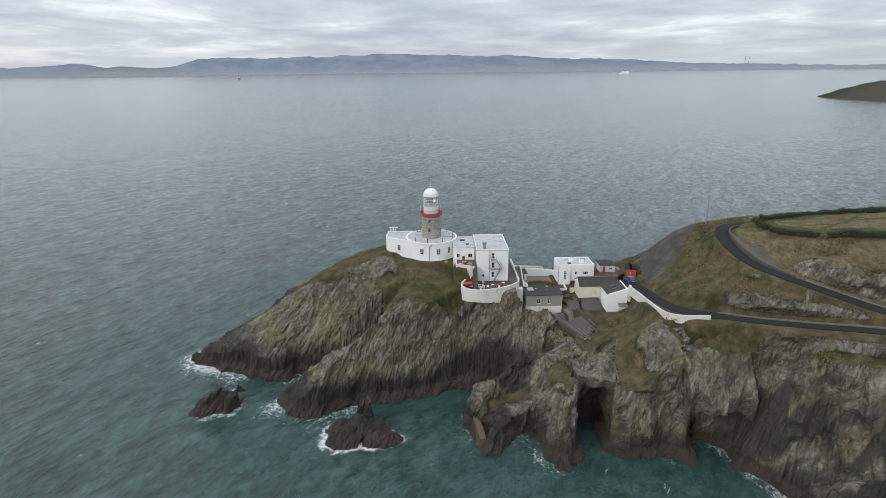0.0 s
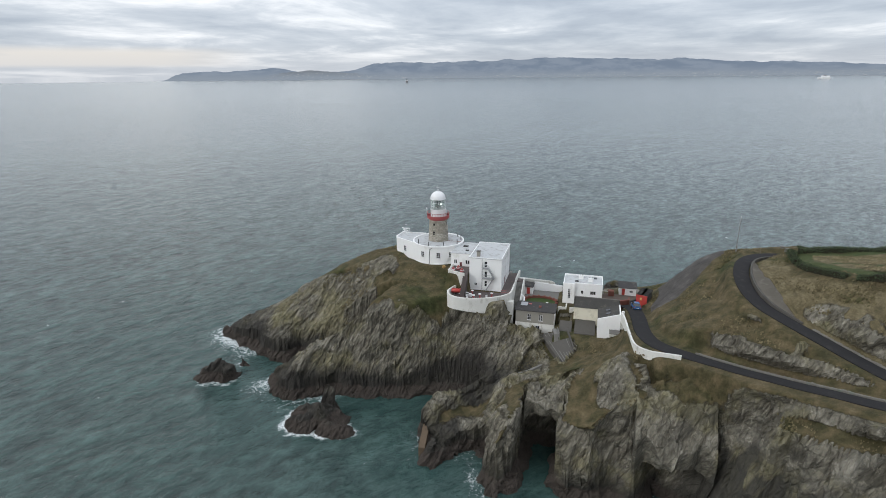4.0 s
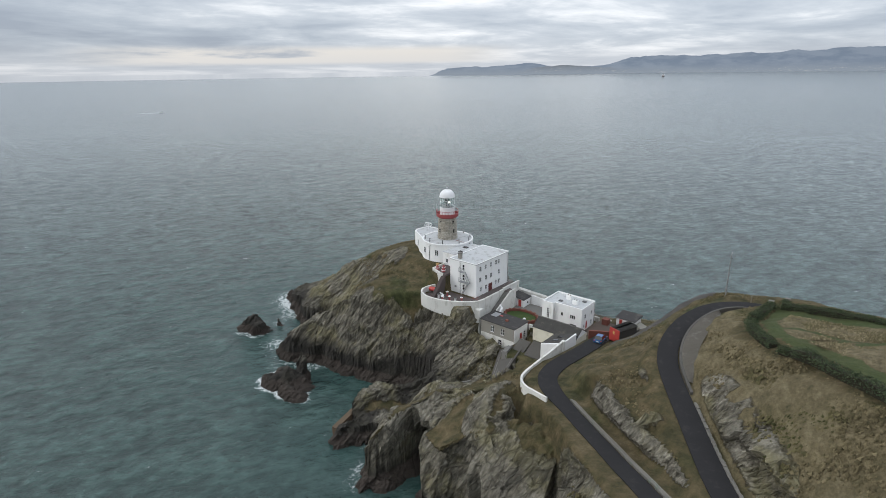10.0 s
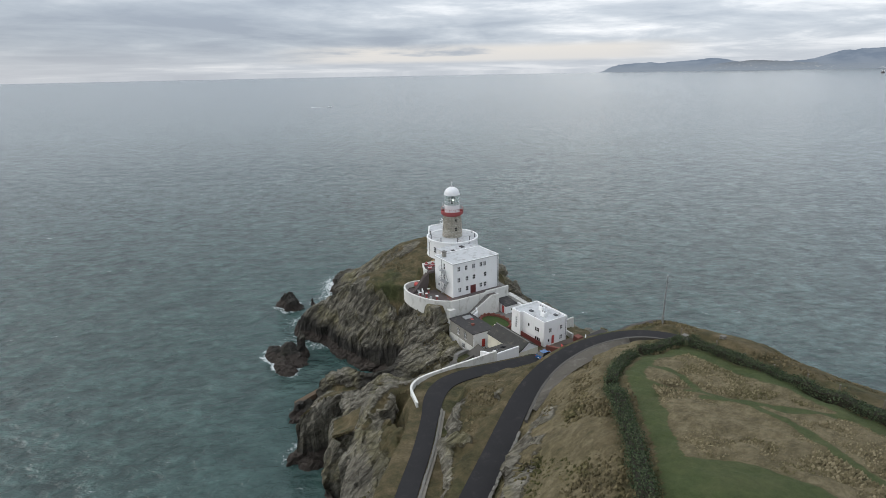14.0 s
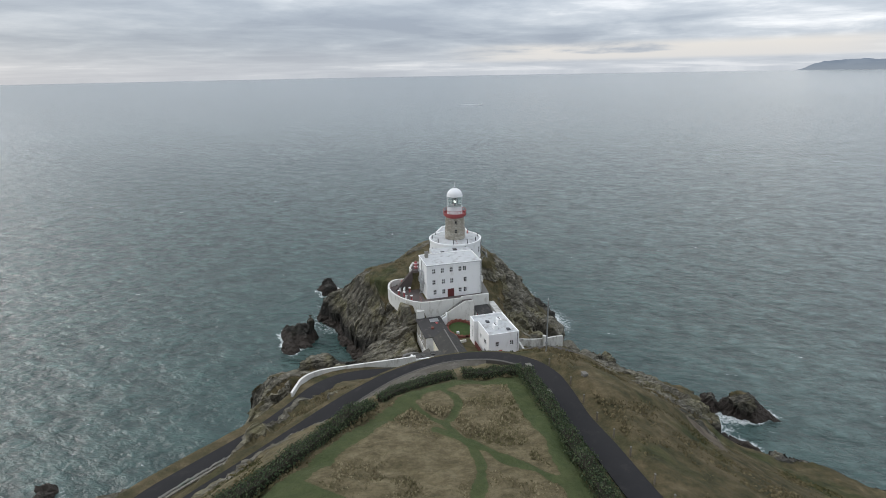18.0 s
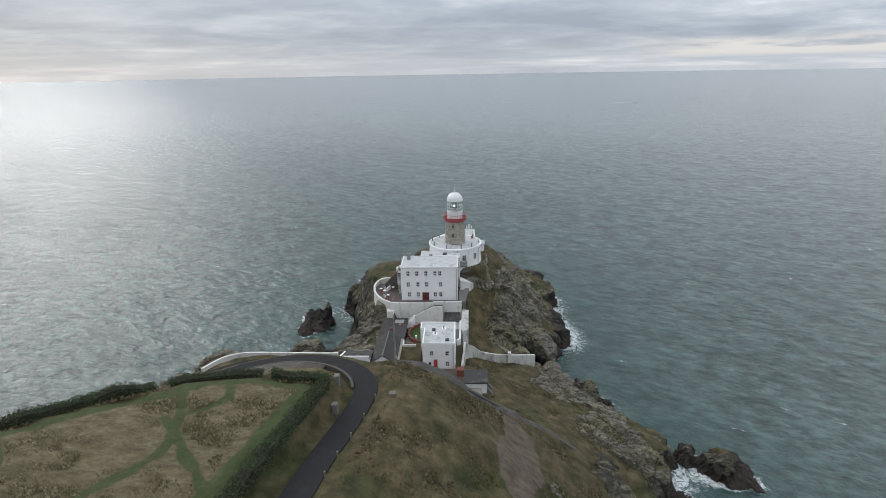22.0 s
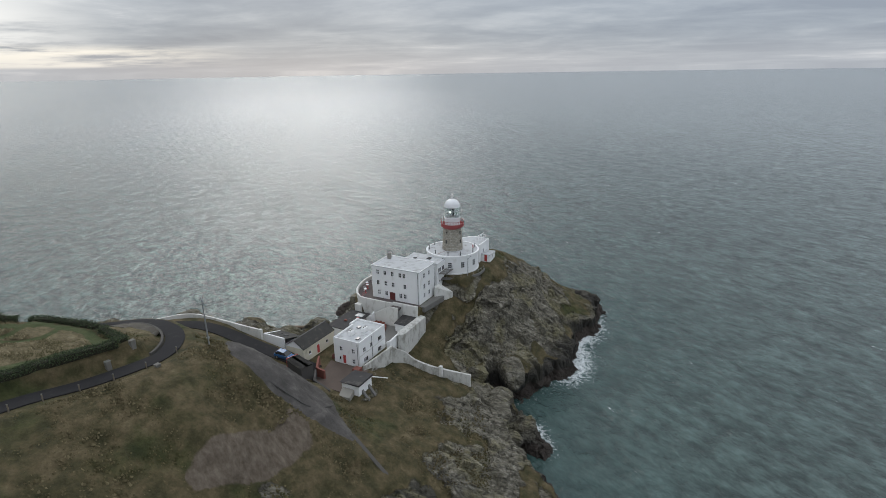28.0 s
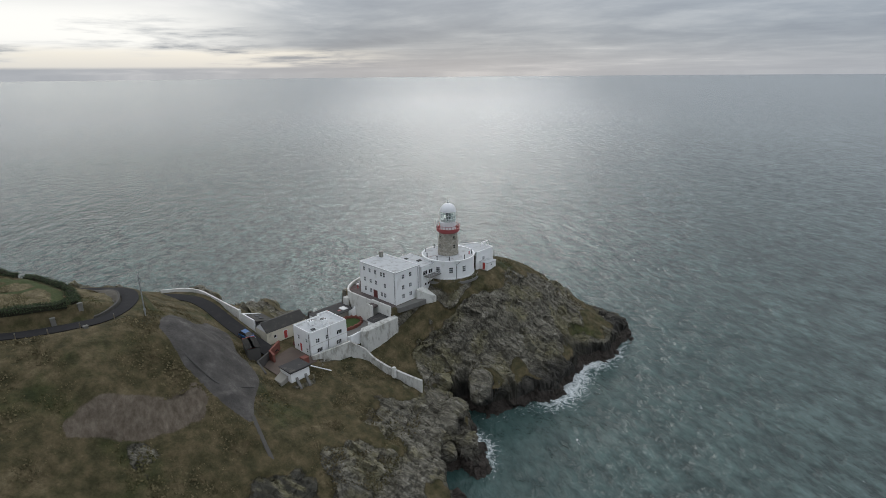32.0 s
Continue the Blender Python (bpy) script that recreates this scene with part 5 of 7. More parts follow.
# path round the seaward side
path_line = [(TX + 8.4 * math.cos(radians(a)), TY + 8.4 * math.sin(radians(a)), 26.15) for a in range(-20, 112, 6)]
solid("path_kerb", ribbon_wall(path_line, 0.35, -0.6), CONCRETE, "low concrete kerb beside the path", "kerb", kind="structure")
fence = thing("path_railing", path_line[0], "thin grey railing along the path", "railing")
bm = bmesh.new()
for a, b in zip(path_line[:-1], path_line[1:]):
    bar((a[0], a[1], 27.1), (b[0], b[1], 27.1), 0.03, bm)
part("top_rail", bm, GALVANISED, fence)
for p in path_line[::2]:
    part("post", bar((p[0], p[1], 26.1), (p[0], p[1], 27.1), 0.035), GALVANISED, fence)
buoy = thing("old_buoy", (7.4, 137.6, 26.4), "old yellow buoy lying on the grass", "buoy")
part("float", lathe([(0.001, -0.75), (0.5, -0.65), (0.72, -0.2), (0.72, 0.2), (0.5, 0.65), (0.001, 0.75)], 16), ORANGE, buoy, "", True, pose(7.4, 137.6, 26.55, 0, 80, 25) @ Matrix.Scale(0.62, 4))
part("ring_bolt", lathe([(0.1, 0.7), (0.16, 0.75), (0.1, 0.85), (0.05, 0.75), (0.1, 0.7)], 10), DARK_METAL, buoy, m=pose(7.4, 137.6, 26.55, 0, 80, 25) @ Matrix.Scale(0.62, 4))

# ---- the three-storey keepers' house ----
main = thing("main_house", (19, 140, 22.8), "white three-storey flat-roofed house with an outside iron stair", "house")
W3 = [(u, v) for v, us in ((6.25, (1.65, 3.7, 5.8, 7.9, 9.0)), (3.55, (1.65, 3.9, 5.9, 9.15)), (1.05, (1.85, 3.95, 7.9, 9.15))) for u in us]
wins = {
    "east": [(u, v, 0.8, 1.15, 2, 2) for u, v in W3] + [(5.65, 0.1, 1.75, 2.15, RED_DARK, "dark red double door in a deep porch", 0)],
    "south": [(4.1, v, 0.7, 1.5, 1, 2) for v in (6.0, 3.5, 1.0)] + [(1.6, 1.1, 0.7, 0.75, 2, 1)],
    "north": [(u, v, 0.85, 1.15, 2, 2) for v in (6.2, 3.5, 1.2) for u in (2.5, 4.9)],
}
house_shell(main, 15.0, 133.6, 22.7, 22.95, 146.7, 30.85, wins, WHITE)
part("roof", box(14.9, 133.5, 30.85, 23.05, 146.8, 31.0, 0.03), ROOF_FELT, main, "pale weathered flat roof")
part("roof_edge", ribbon_wall([(15.0, 133.6, 31.12), (22.95, 133.6, 31.12), (22.95, 146.7, 31.12), (15.0, 146.7, 31.12), (15.0, 133.6, 31.12)], 0.22, -0.125), WHITE, main)
ch = part("chimney", box(16.6, 134.6, 31.0, 17.4, 135.4, 32.3, 0.04), GREY_RENDER, main, "dark rendered chimney")
part("chimney_cap", box(16.5, 134.5, 32.3, 17.5, 135.5, 32.42), CONCRETE, ch)
for x, y, f in ((18.2, 133.48, 0), (15.6, 146.82, 0), (23.05, 146.4, 1)):
    part("drainpipe", bar((x, y, 22.8), (x, y, 30.8), 0.05), DARK_METAL, main)
# rear wing with its sea window and balcony
wing = thing("rear_wing", (12.2, 142, 25), "white rear wing with a balcony facing the sea", "house")
house_shell(wing, 9.3, 137.6, 22.7, 14.7, 147.2, 30.4, {"north": [(1.3, 5.3, 1.5, 1.2, 2, 1), (3.2, 5.3, 1.4, 1.2, 2, 1), (4.7, 4.6, 0.75, 1.9, 1, 2), (1.4, 2.6, 0.7, 0.7, 1, 1), (2.4, 2.6, 0.7, 0.7, 1, 1)],
                                                      "west": [(2.0, 5.0, 0.9, 1.2, 2, 1), (6.6, 5.0, 0.9, 1.2, 2, 1)], "south": [(1.2, 5.0, 0.8, 1.1, 2, 1), (2.6, 3.4, 0.8, 2.1, RED_DARK, "dark panelled door", 0), (4.3, 5.0, 1.1, 1.1, 2, 1)]}, WHITE)
part("roof", box(9.2, 137.5, 30.4, 14.88, 147.3, 30.52, 0.03), ROOF_FELT, wing, "stained flat roof")
part("skylight", box(11.2, 143.0, 30.52, 12.5, 144.0, 30.7, 0.03), ROOF_DARK, wing)
part("skylight", box(12.6, 139.6, 30.52, 13.4, 140.5, 30.68, 0.03), ROOF_DARK, wing)
bal = part("balcony", box(9.0, 147.2, 27.75, 13.9, 149.1, 27.95), CONCRETE, wing, "thin cantilevered slab")
bm = bmesh.new()
for z in (28.35, 28.85):
    bar((9.05, 149.05, z), (13.85, 149.05, z), 0.03, bm)
    bar((13.85, 147.2, z), (13.85, 149.05, z), 0.03, bm)
    bar((9.05, 147.2, z), (9.05, 149.05, z), 0.03, bm)
for k in range(7):
    bar((9.05 + 0.8 * k, 149.05, 27.95), (9.05 + 0.8 * k, 149.05, 28.9), 0.03, bm)
part("balcony_rail", bm, GALVANISED, bal)
bm = prism([(9.6, 147.2), (9.9, 147.2), (9.9, 148.8), (9.6, 148.8)], [26.4, 26.4, 27.7, 27.7], 27.76)
prism([(12.9, 147.2), (13.2, 147.2), (13.2, 148.8), (12.9, 148.8)], [26.4, 26.4, 27.7, 27.7], 27.76, bm)
part("bracket", bm, WHITE, bal)
solid("buttress_wall", prism([(14.2, 147.3), (16.8, 147.3), (16.8, 147.7), (13.2, 150.6), (12.8, 150.3)], 20.5, [25.4, 25.4, 25.2, 23.2, 23.2]), WHITE_WORN, "low white buttress wall below the balcony", "wall")
solid("side_path", prism([(15.5, 147.0), (23.6, 147.0), (23.6, 148.4), (15.5, 149.4)], 21.6, 22.85), CONCRETE, "narrow concrete path along the house's north side", "path", kind="structure")
# outside iron stair
stair = thing("fire_escape", (19.8, 133.0, 22.8), "galvanised zigzag fire escape on the house wall", "stair")
for z, x0, x1 in ((28.55, 18.4, 19.9), (26.05, 18.4, 21.3)):
    lan = part("landing", box(x0, 132.55, z, x1, 133.55, z + 0.06), GALVANISED, stair)
    bm = bmesh.new()
    for h in (0.5, 1.0):
        bar((x0, 132.58, z + h), (x1, 132.58, z + h), 0.03, bm)
        bar((x0, 132.58, z + h), (x0, 133.5, z + h), 0.03, bm)
    for k in range(4):
        x = x0 + (x1 - x0) * k / 3
        bar((x, 132.58, z), (x, 132.58, z + 1.0), 0.03, bm)
    part("landing_rail", bm, GALVANISED, lan)
for (xa, za), (xb, zb) in (((19.9, 28.55), (21.3, 26.1)), ((21.0, 26.05), (19.2, 22.9))):
    bm = bmesh.new()
    for y in (132.6, 133.4):
        bar((xa, y, za), (xb, y, zb), 0.05, bm)
    bar((xa, 132.58, za + 1), (xb, 132.58, zb + 1), 0.03, bm)
    fl = part("flight", bm, GALVANISED, stair)
    n = 11
    tread_me = mesh_of("tread", box(-0.12, 132.6, -0.02, 0.12, 133.4, 0.02), GALVANISED)
    for k in range(1, n):
        part("tread", tread_me, None, fl, m=Matrix.Translation((xa + (xb - xa) * k / n, 0, za + (zb - za) * k / n)))

# ---- terrace, court and forecourt ----
terrace_line = smooth_line([(12.2, 131.8, 24.2), (11.0, 129.4, 24.0), (11.2, 127.4, 23.8), (13.2, 126.2, 23.5), (16.5, 126.2, 23.4), (20.5, 127.4, 23.4), (23.6, 129.4, 23.4), (25.3, 131.4, 23.4)], 0.8)
solid("terrace_wall", ribbon_wall([(x, y, z, 20.3 - 0.12 * max(0, x - 14)) for x, y, z in terrace_line], 0.42, -3), WHITE_WORN, "weathered white curved retaining wall of the terrace", "wall", kind="structure")
solid("terrace_floor", prism([(x, y) for x, y, z in terrace_line][::3] + [(25.2, 133.2), (12.4, 133.2)], 21.5, 22.5), TERRACE, "dark paved terrace floor", "floor", kind="structure")
solid("court_floor", prism([(10.0, 133.1), (13.2, 131.7), (14.7, 131.8), (14.7, 137.6), (10.0, 137.6)], 25.2, 27.1), TERRACE, "dark paved upper court", "floor", kind="structure")
solid("court_wall", ribbon_wall([(9.9, 137.4, 27.6, 24.2), (9.9, 133.1, 27.6, 22.6), (13.3, 131.6, 27.6, 22.0), (14.2, 131.8, 27.4, 22.0)], 0.35, -3), WHITE_WORN, "white retaining wall of the upper court", "wall", kind="structure")
solid("terrace_low_wall", ribbon_wall([(11.6, 131.2, 23.6, 22.4), (16.6, 129.2, 23.3, 22.4)], 0.3, -1), WHITE, "low white wall across the terrace", "wall", kind="structure")
st = thing("terrace_steps", (14.2, 131.8, 22.5), "dark stone steps up to the court", "stair")
step_me = mesh_of("step", box(-0.55, -0.15, -0.16, 0.55, 0.18, 0.0, 0.015), TERRACE)
for k in range(23):
    part("step", step_me, None, st, m=Matrix.Translation((14.4, 127.6 + 0.19 * k, 22.6 + 0.2 * k)))
part("stair_mass", prism([(13.85, 127.5), (14.95, 127.5), (14.95, 131.9), (13.85, 131.9)], 22.0, [22.4, 22.4, 26.9, 26.9]), TERRACE, st)
tank = thing("red_tank", (12.6, 129.6, 22.5), "red cylindrical tank lying on a low cradle", "tank")
tm = pose(13.0, 130.4, 23.35, 0, 90, 12)
part("shell", lathe([(0.001, -1.75), (0.42, -1.7), (0.55, -1.5), (0.55, 1.5), (0.42, 1.7), (0.001, 1.75)], 20), RED, tank, "", True, tm)
for s in (-1, 1):
    part("saddle", box(-0.15, -0.5, -0.9, 0.15, 0.5, -0.35), CONCRETE, tank, m=pose(13.0, 130.4, 23.35, 0, 0, 12) @ Matrix.Translation((s, 0, 0)))
part("filler_cap", bar((0, 0, 0.5), (0, 0, 0.7), 0.14), RED_DARK, tank, m=pose(13.0, 130.4, 23.35))
pot_me = mesh_of("bollard", lathe([(0.3, 0), (0.3, 0.08), (0.18, 0.2), (0.16, 0.7), (0.3, 0.82), (0.3, 0.95), (0.001, 1.0)], 14), RAIL_RED, True)
pot2_me = mesh_of("bollard", lathe([(0.26, 0), (0.24, 0.7), (0.3, 0.75), (0.3, 0.85), (0.001, 0.9)], 14), WHITE_METAL, True)
for k, (x, y) in enumerate(((15.6, 128.6), (17.3, 128.0), (18.6, 129.0), (20.2, 129.2), (21.3, 130.2), (16.4, 130.8))):
    b = thing("old_capstan", (x, y, 22.5), "red-painted old iron capstan on the terrace" if k % 3 else "white-painted old iron bollard on the terrace", "capstan", "old ironwork on the terrace")
    part("barrel", pot_me if k % 3 else pot2_me, None, b, m=Matrix.Translation((x, y, 22.5)))
    part("head", lathe([(0.001, 0.98), (0.36, 1.0), (0.36, 1.1), (0.001, 1.14)], 12), WHITE_METAL if k % 3 else DARK_METAL, b, m=Matrix.Translation((x, y, 22.5)))
for x, y in ((10.9, 133.6), (11.9, 134.8), (13.2, 133.2)):
    b = thing("old_buoy", (x, y, 27.1), "faded red buoy standing on the court", "buoy", "buoys on the court")
    part("float", lathe([(0.001, 0), (0.45, 0.1), (0.5, 0.5), (0.28, 0.9), (0.08, 1.2), (0.001, 1.22)], 14), RAIL_RED, b, "", True, Matrix.Translation((x, y, 27.1)))
    part("band", lathe([(0.46, 0.5), (0.53, 0.52), (0.53, 0.62), (0.46, 0.64)], 14), WHITE_METAL, b, m=Matrix.Translation((x, y, 27.1)))
# forecourt, its retaining wall and the stair down to the garden
solid("forecourt", box(23.0, 131.5, 21.5, 25.4, 146.9, 22.9), TERRACE, "dark paved forecourt before the house door", "floor", kind="structure")
solid("forecourt_wall", ribbon_wall([(25.3, 131.4, 23.4, 15.5), (25.6, 133, 23.4, 16), (25.6, 140.9, 23.4, 17.8), (25.6, 141.0, 23.7, 17.8), (25.6, 147.6, 23.7, 15.0)], 0.4, -5), WHITE_WORN, "tall stained white retaining wall", "wall", kind="structure")
solid("wall_pier", box(25.0, 130.4, 15.2, 26.4, 132.0, 21.6), WHITE_WORN, "white masonry pier under the terrace corner", "wall", kind="structure")
gs = thing("garden_stair", (26.6, 138, 18.6), "stone stair with a sloping white parapet", "stair")
gstep_me = mesh_of("step", box(-0.75, -0.17, -0.19, 0.75, 0.17, 0.0, 0.015), CONCRETE)
for k in range(22):
    part("step", gstep_me, None, gs, m=Matrix.Translation((26.6, 134.6 + 0.3 * k, 18.8 + 0.19 * k)))
part("parapet", ribbon_wall([(27.5, 133.8, 19.9, 17.8), (27.5, 134.6, 19.7, 17.8), (27.5, 141.2, 23.3, 17.8), (27.5, 143.4, 23.3, 17.8)], 0.3, -4), WHITE_WORN, gs, "sloping white parapet")
part("landing", box(25.8, 141.1, 22.5, 27.4, 143.3, 22.95), TERRACE, gs)
solid("stair_cheek", ribbon_wall([(28.4, 134.6, 19.6, 18.2), (28.4, 136.6, 20.7, 18.2), (27.6, 136.8, 21.3, 18.2)], 0.3, -2), WHITE, "white stepped cheek wall beside the stair", "wall", kind="structure")
bm = bmesh.new()
for h in (0.5, 1.0):
    bar((23.1, 131.7, 22.9 + h), (25.2, 131.7, 22.9 + h), 0.03, bm)
solid("handrail", bm, RAIL_RED, "thin red handrail at the forecourt's end", "railing")
# lean-to store in the corner
lean = thing("lean_to_store", (26.9, 145.8, 18.6), "white lean-to store with a dark roof and red door", "shed")
house_shell(lean, 25.9, 143.9, 18.2, 29.6, 147.1, 20.5, {"east": [(1.9, 0.9, 0.7, 0.6, 1, 1)], "south": [(2.6, 0.35, 1.0, 1.95, RED, "red-painted door", 0)]}, WHITE, 0.2)
part("roof", prism([(25.85, 143.7), (29.8, 143.7), (29.8, 147.2), (25.85, 147.2)], [21.0, 20.5, 20.5, 21.0], [21.14, 20.64, 20.64, 21.14]), ROOF_DARK, lean, "dark felt pent roof")
solid("north_wall", prism([(24.6, 147.7), (34.3, 147.4), (35.0, 147.9), (34.0, 149.0), (24.8, 149.2)], [14.0, 13.6, 13.0, 12.4, 13.2], [21.3, 21.3, 20.9, 20.9, 21.2]), PEELING, "tall battered white buttress wall above the cliff", "wall", kind="structure")
solid("garden_wall", ribbon_wall([(29.7, 147.3, 20.9, 17.6), (37.3, 147.2, 20.4, 17.4), (37.6, 146.6, 20.2, 17.4)], 0.35, -3), WHITE, "white garden wall", "wall", kind="structure")
# the round garden
ring = thing("garden_ring", (32.2, 138.9, 18.6), "oval red-painted kerb wall round a small lawn", "planter")
bm = bmesh.new()
ov = [(32.2 + 4.1 * math.cos(radians(a)), 138.9 + 2.9 * math.sin(radians(a)), 19.25, 18.3) for a in range(0, 361, 10)]
part("kerb_wall", ribbon_wall(ov, 0.35, -1), BRICK_RED, ring, "red-brown painted kerb")
for p in ov[::2]:
    part("pier", box(p[0] - 0.24, p[1] - 0.24, 18.4, p[0] + 0.24, p[1] + 0.24, 19.42, 0.03), BRICK_RED, ring)
LAWN = plain("lawn_grass", (0.055, 0.085, 0.028), 0.95, 0.3, 2.0, (0.09, 0.085, 0.04))
part("lawn", prism([(p[0] * 0.94 + 32.2 * 0.06, p[1] * 0.94 + 138.9 * 0.06) for p in ov[:-1]], 18.3, 18.75), LAWN, ring)
part("white_box", box(33.6, 137.4, 18.7, 34.2, 137.9, 19.3, 0.03), WHITE_METAL, ring)
solid("garden_floor", box(25.95, 135.5, 18.0, 37.4, 147.0, 18.6), CONCRETE, "worn concrete yard round the garden", "floor", kind="structure")

# ---- grey store above the cove ----
hut = thing("store_building", (31.7, 132.6, 16), "grey-rendered store with a white base and dark flat roof", "building")
house_shell(hut, 27.2, 130.0, 17.0, 36.2, 135.2, 20.0, {"south": [(3.2, 0.7, 0.9, 1.5, 2, 2), (5.9, 0.7, 0.9, 1.5, 2, 2)]}, GREY_RENDER)
house_shell(hut, 27.15, 129.95, 14.6, 36.25, 135.25, 16.98, {"south": [(5.3, 0.6, 1.0, 1.2, 2, 2)]}, WHITE_WORN)
part("east_face", pierced((36.3, 130.0, 16.2), (0, 1), 5.2, 3.8, 0.09, [(2.1, 0.15, 3.1, 2.2), (3.7, 0.5, 4.5, 2.2)]), WHITE, hut, "white end wall")
door(hut, (36.3, 132.6, 16.35), 0, 0.9, 1.95, RED, "red-painted door")
window(hut, (36.3, 134.1, 16.7), 0, 0.75, 1.6, 1, 3)
part("roof", box(26.9, 129.75, 20.0, 36.5, 135.5, 20.16, 0.03), ROOF_DARK, hut, "dark felt roof")
part("roof_box", box(32.4, 132.0, 20.16, 33.0, 132.6, 20.55, 0.03), BRICK_RED, hut)
part("roof_hatch", box(28.0, 132.6, 20.16, 29.6, 134.6, 20.3, 0.03), GALVANISED, hut, "pale sheet over the corner")
part("roof_patch", box(29.8, 133.6, 20.16, 30.6, 134.1, 20.24), RAIL_RED, hut)

# ---- slate-roofed workshop with its south wing ----
shop = thing("workshop", (45.6, 132.8, 19), "cream and white workshop with a mottled slate roof", "building")
house_shell(shop, 40.6, 130.5, 17.0, 50.6, 135.1, 22.05, {"north": [(4.6, 2.2, 1.0, 2.0, RED, "red-painted door", 0), (2.0, 3.2, 0.7, 0.7, 1, 1), (7.5, 3.2, 0.7, 0.7, 1, 1)]}, CREAM)
for x0, x1 in ((40.6, 40.85), (50.35, 50.6)):
    bm = bmesh.new()
    v = [bm.verts.new(p) for p in ((x0, 130.5, 22.05), (x0, 135.1, 22.05), (x0, 132.8, 23.55), (x1, 130.5, 22.05), (x1, 135.1, 22.05), (x1, 132.8, 23.55))]
    for f in ((0, 1, 2), (3, 5, 4), (0, 2, 5, 3), (1, 4, 5, 2), (0, 3, 4, 1)):
        bm.faces.new([v[i] for i in f])
    part("gable", bm, WHITE, shop)
for side in (-1, 1):
    y0, y1 = 132.8, 132.8 + side * 2.5
    bm = bmesh.new()
    rows = [bm.verts.new(p) for p in ((40.5, y0, 23.62), (50.7, y0, 23.62), (50.7, y1, 21.98), (40.5, y1, 21.98))]
    bm.faces.new(rows)
    bmesh.ops.solidify(bm, geom=bm.faces[:], thickness=0.08)
    rf = part("roof_slope", bm, SLATE, shop)
    sl_me = mesh_of("slate", box(-0.245, -0.205, 0.0, 0.245, 0.205, 0.028), SLATE)
    tilt = math.degrees(math.atan2(1.64, 2.5))
    for j in range(8):
        for i in range(20):
            d = 0.2 + j * 0.37
            x = 40.75 + i * 0.51 + (0.255 if j % 2 else 0)
            if x > 50.6:
                continue
            part("slate", sl_me, None, rf, m=pose(x, y0 + side * d * math.cos(radians(tilt)), 23.68 - d * math.sin(radians(tilt)) + 0.01 * ((i * 7 + j * 3) % 3), -side * tilt, 0, 0.8 * ((i * 5 + j) % 3 - 1)))
part("ridge", bar((40.5, 132.8, 23.7), (50.7, 132.8, 23.7), 0.11), CONCRETE, shop)
swing = thing("workshop_wing", (48.4, 127.5, 18), "white pent-roofed wing of the workshop", "building")
house_shell(swing, 46.0, 124.7, 17.2, 50.7, 130.3, 22.0, {"south": [(3.9, 2.0, 0.7, 0.8, 1, 1)]}, WHITE)
bm = prism([(46.0, 124.7), (50.7, 124.7), (50.7, 125.0), (46.0, 125.0)], 22.0, [22.15, 23.65, 23.65, 22.15])
part("gable", bm, WHITE, swing, "white sloping parapet")
part("gable", prism([(50.45, 125.0), (50.7, 125.0), (50.7, 130.3), (50.45, 130.3)], 22.0, 23.6), WHITE, swing)
part("roof", prism([(45.9, 125.0), (50.45, 125.0), (50.45, 130.45), (45.9, 130.45)], [22.02, 23.3, 23.3, 22.02], [22.12, 23.42, 23.42, 22.12]), SLATE, swing, "dark slate pent roof")
for y in (126.4, 128.2):
    part("skylight", prism([(47.6, y), (48.6, y), (48.6, y + 0.7), (47.6, y + 0.7)], [22.5, 22.8, 22.8, 22.5], [22.72, 23.0, 23.0, 22.72]), WINDOW, swing)
porch = thing("fuel_hutch", (47.6, 123.9, 18), "small white hutch with a tiny window against the wing", "hutch")
house_shell(porch, 48.6, 123.3, 17.2, 50.6, 124.65, 19.5, {"south": [(1.3, 1.2, 0.5, 0.5, 1, 1)]}, WHITE_WORN, 0.15)
part("roof", prism([(48.5, 123.2), (50.7, 123.2), (50.7, 124.68), (48.5, 124.68)], [19.5, 19.5, 19.8, 19.8], [19.6, 19.6, 19.9, 19.9]), CONCRETE, porch)
for k, (x0, y0, x1, y1, za, zb) in enumerate(((37.6, 126.0, 40.4, 130.2, 16.2, 18.2), (41.0, 126.6, 45.6, 130.2, 17.0, 18.8))):
    sh = thing("sunken_shed", (x0, y0, 16), "old concrete-roofed shed cut into the yard", "shed")
    part("roof", prism([(x0, y0), (x1, y0), (x1, y1), (x0, y1)], [za, za, zb, zb], [za + 0.18, za + 0.18, zb + 0.18, zb + 0.18]), OLD_CONCRETE, sh)
    part("wall", prism([(x0 + 0.2, y0 + 0.2), (x1 - 0.2, y0 + 0.2), (x1 - 0.2, y1), (x0 + 0.2, y1)], 14.5, [za, za, zb, zb]), GREY_RENDER, sh)
solid("yard_wall", ribbon_wall([(36.7, 135.3, 19.6, 16), (38.6, 135.3, 19.6, 16), (38.6, 138, 19.6, 17)], 0.3, -3), WHITE_WORN, "white yard wall with a gap", "wall", kind="structure")
solid("yard_gate_wall", ribbon_wall([(39.4, 135.0, 19.8, 16.5), (40.6, 135.0, 19.8, 16.5)], 0.3, -3), WHITE_WORN, "short white yard wall", "wall", kind="structure")

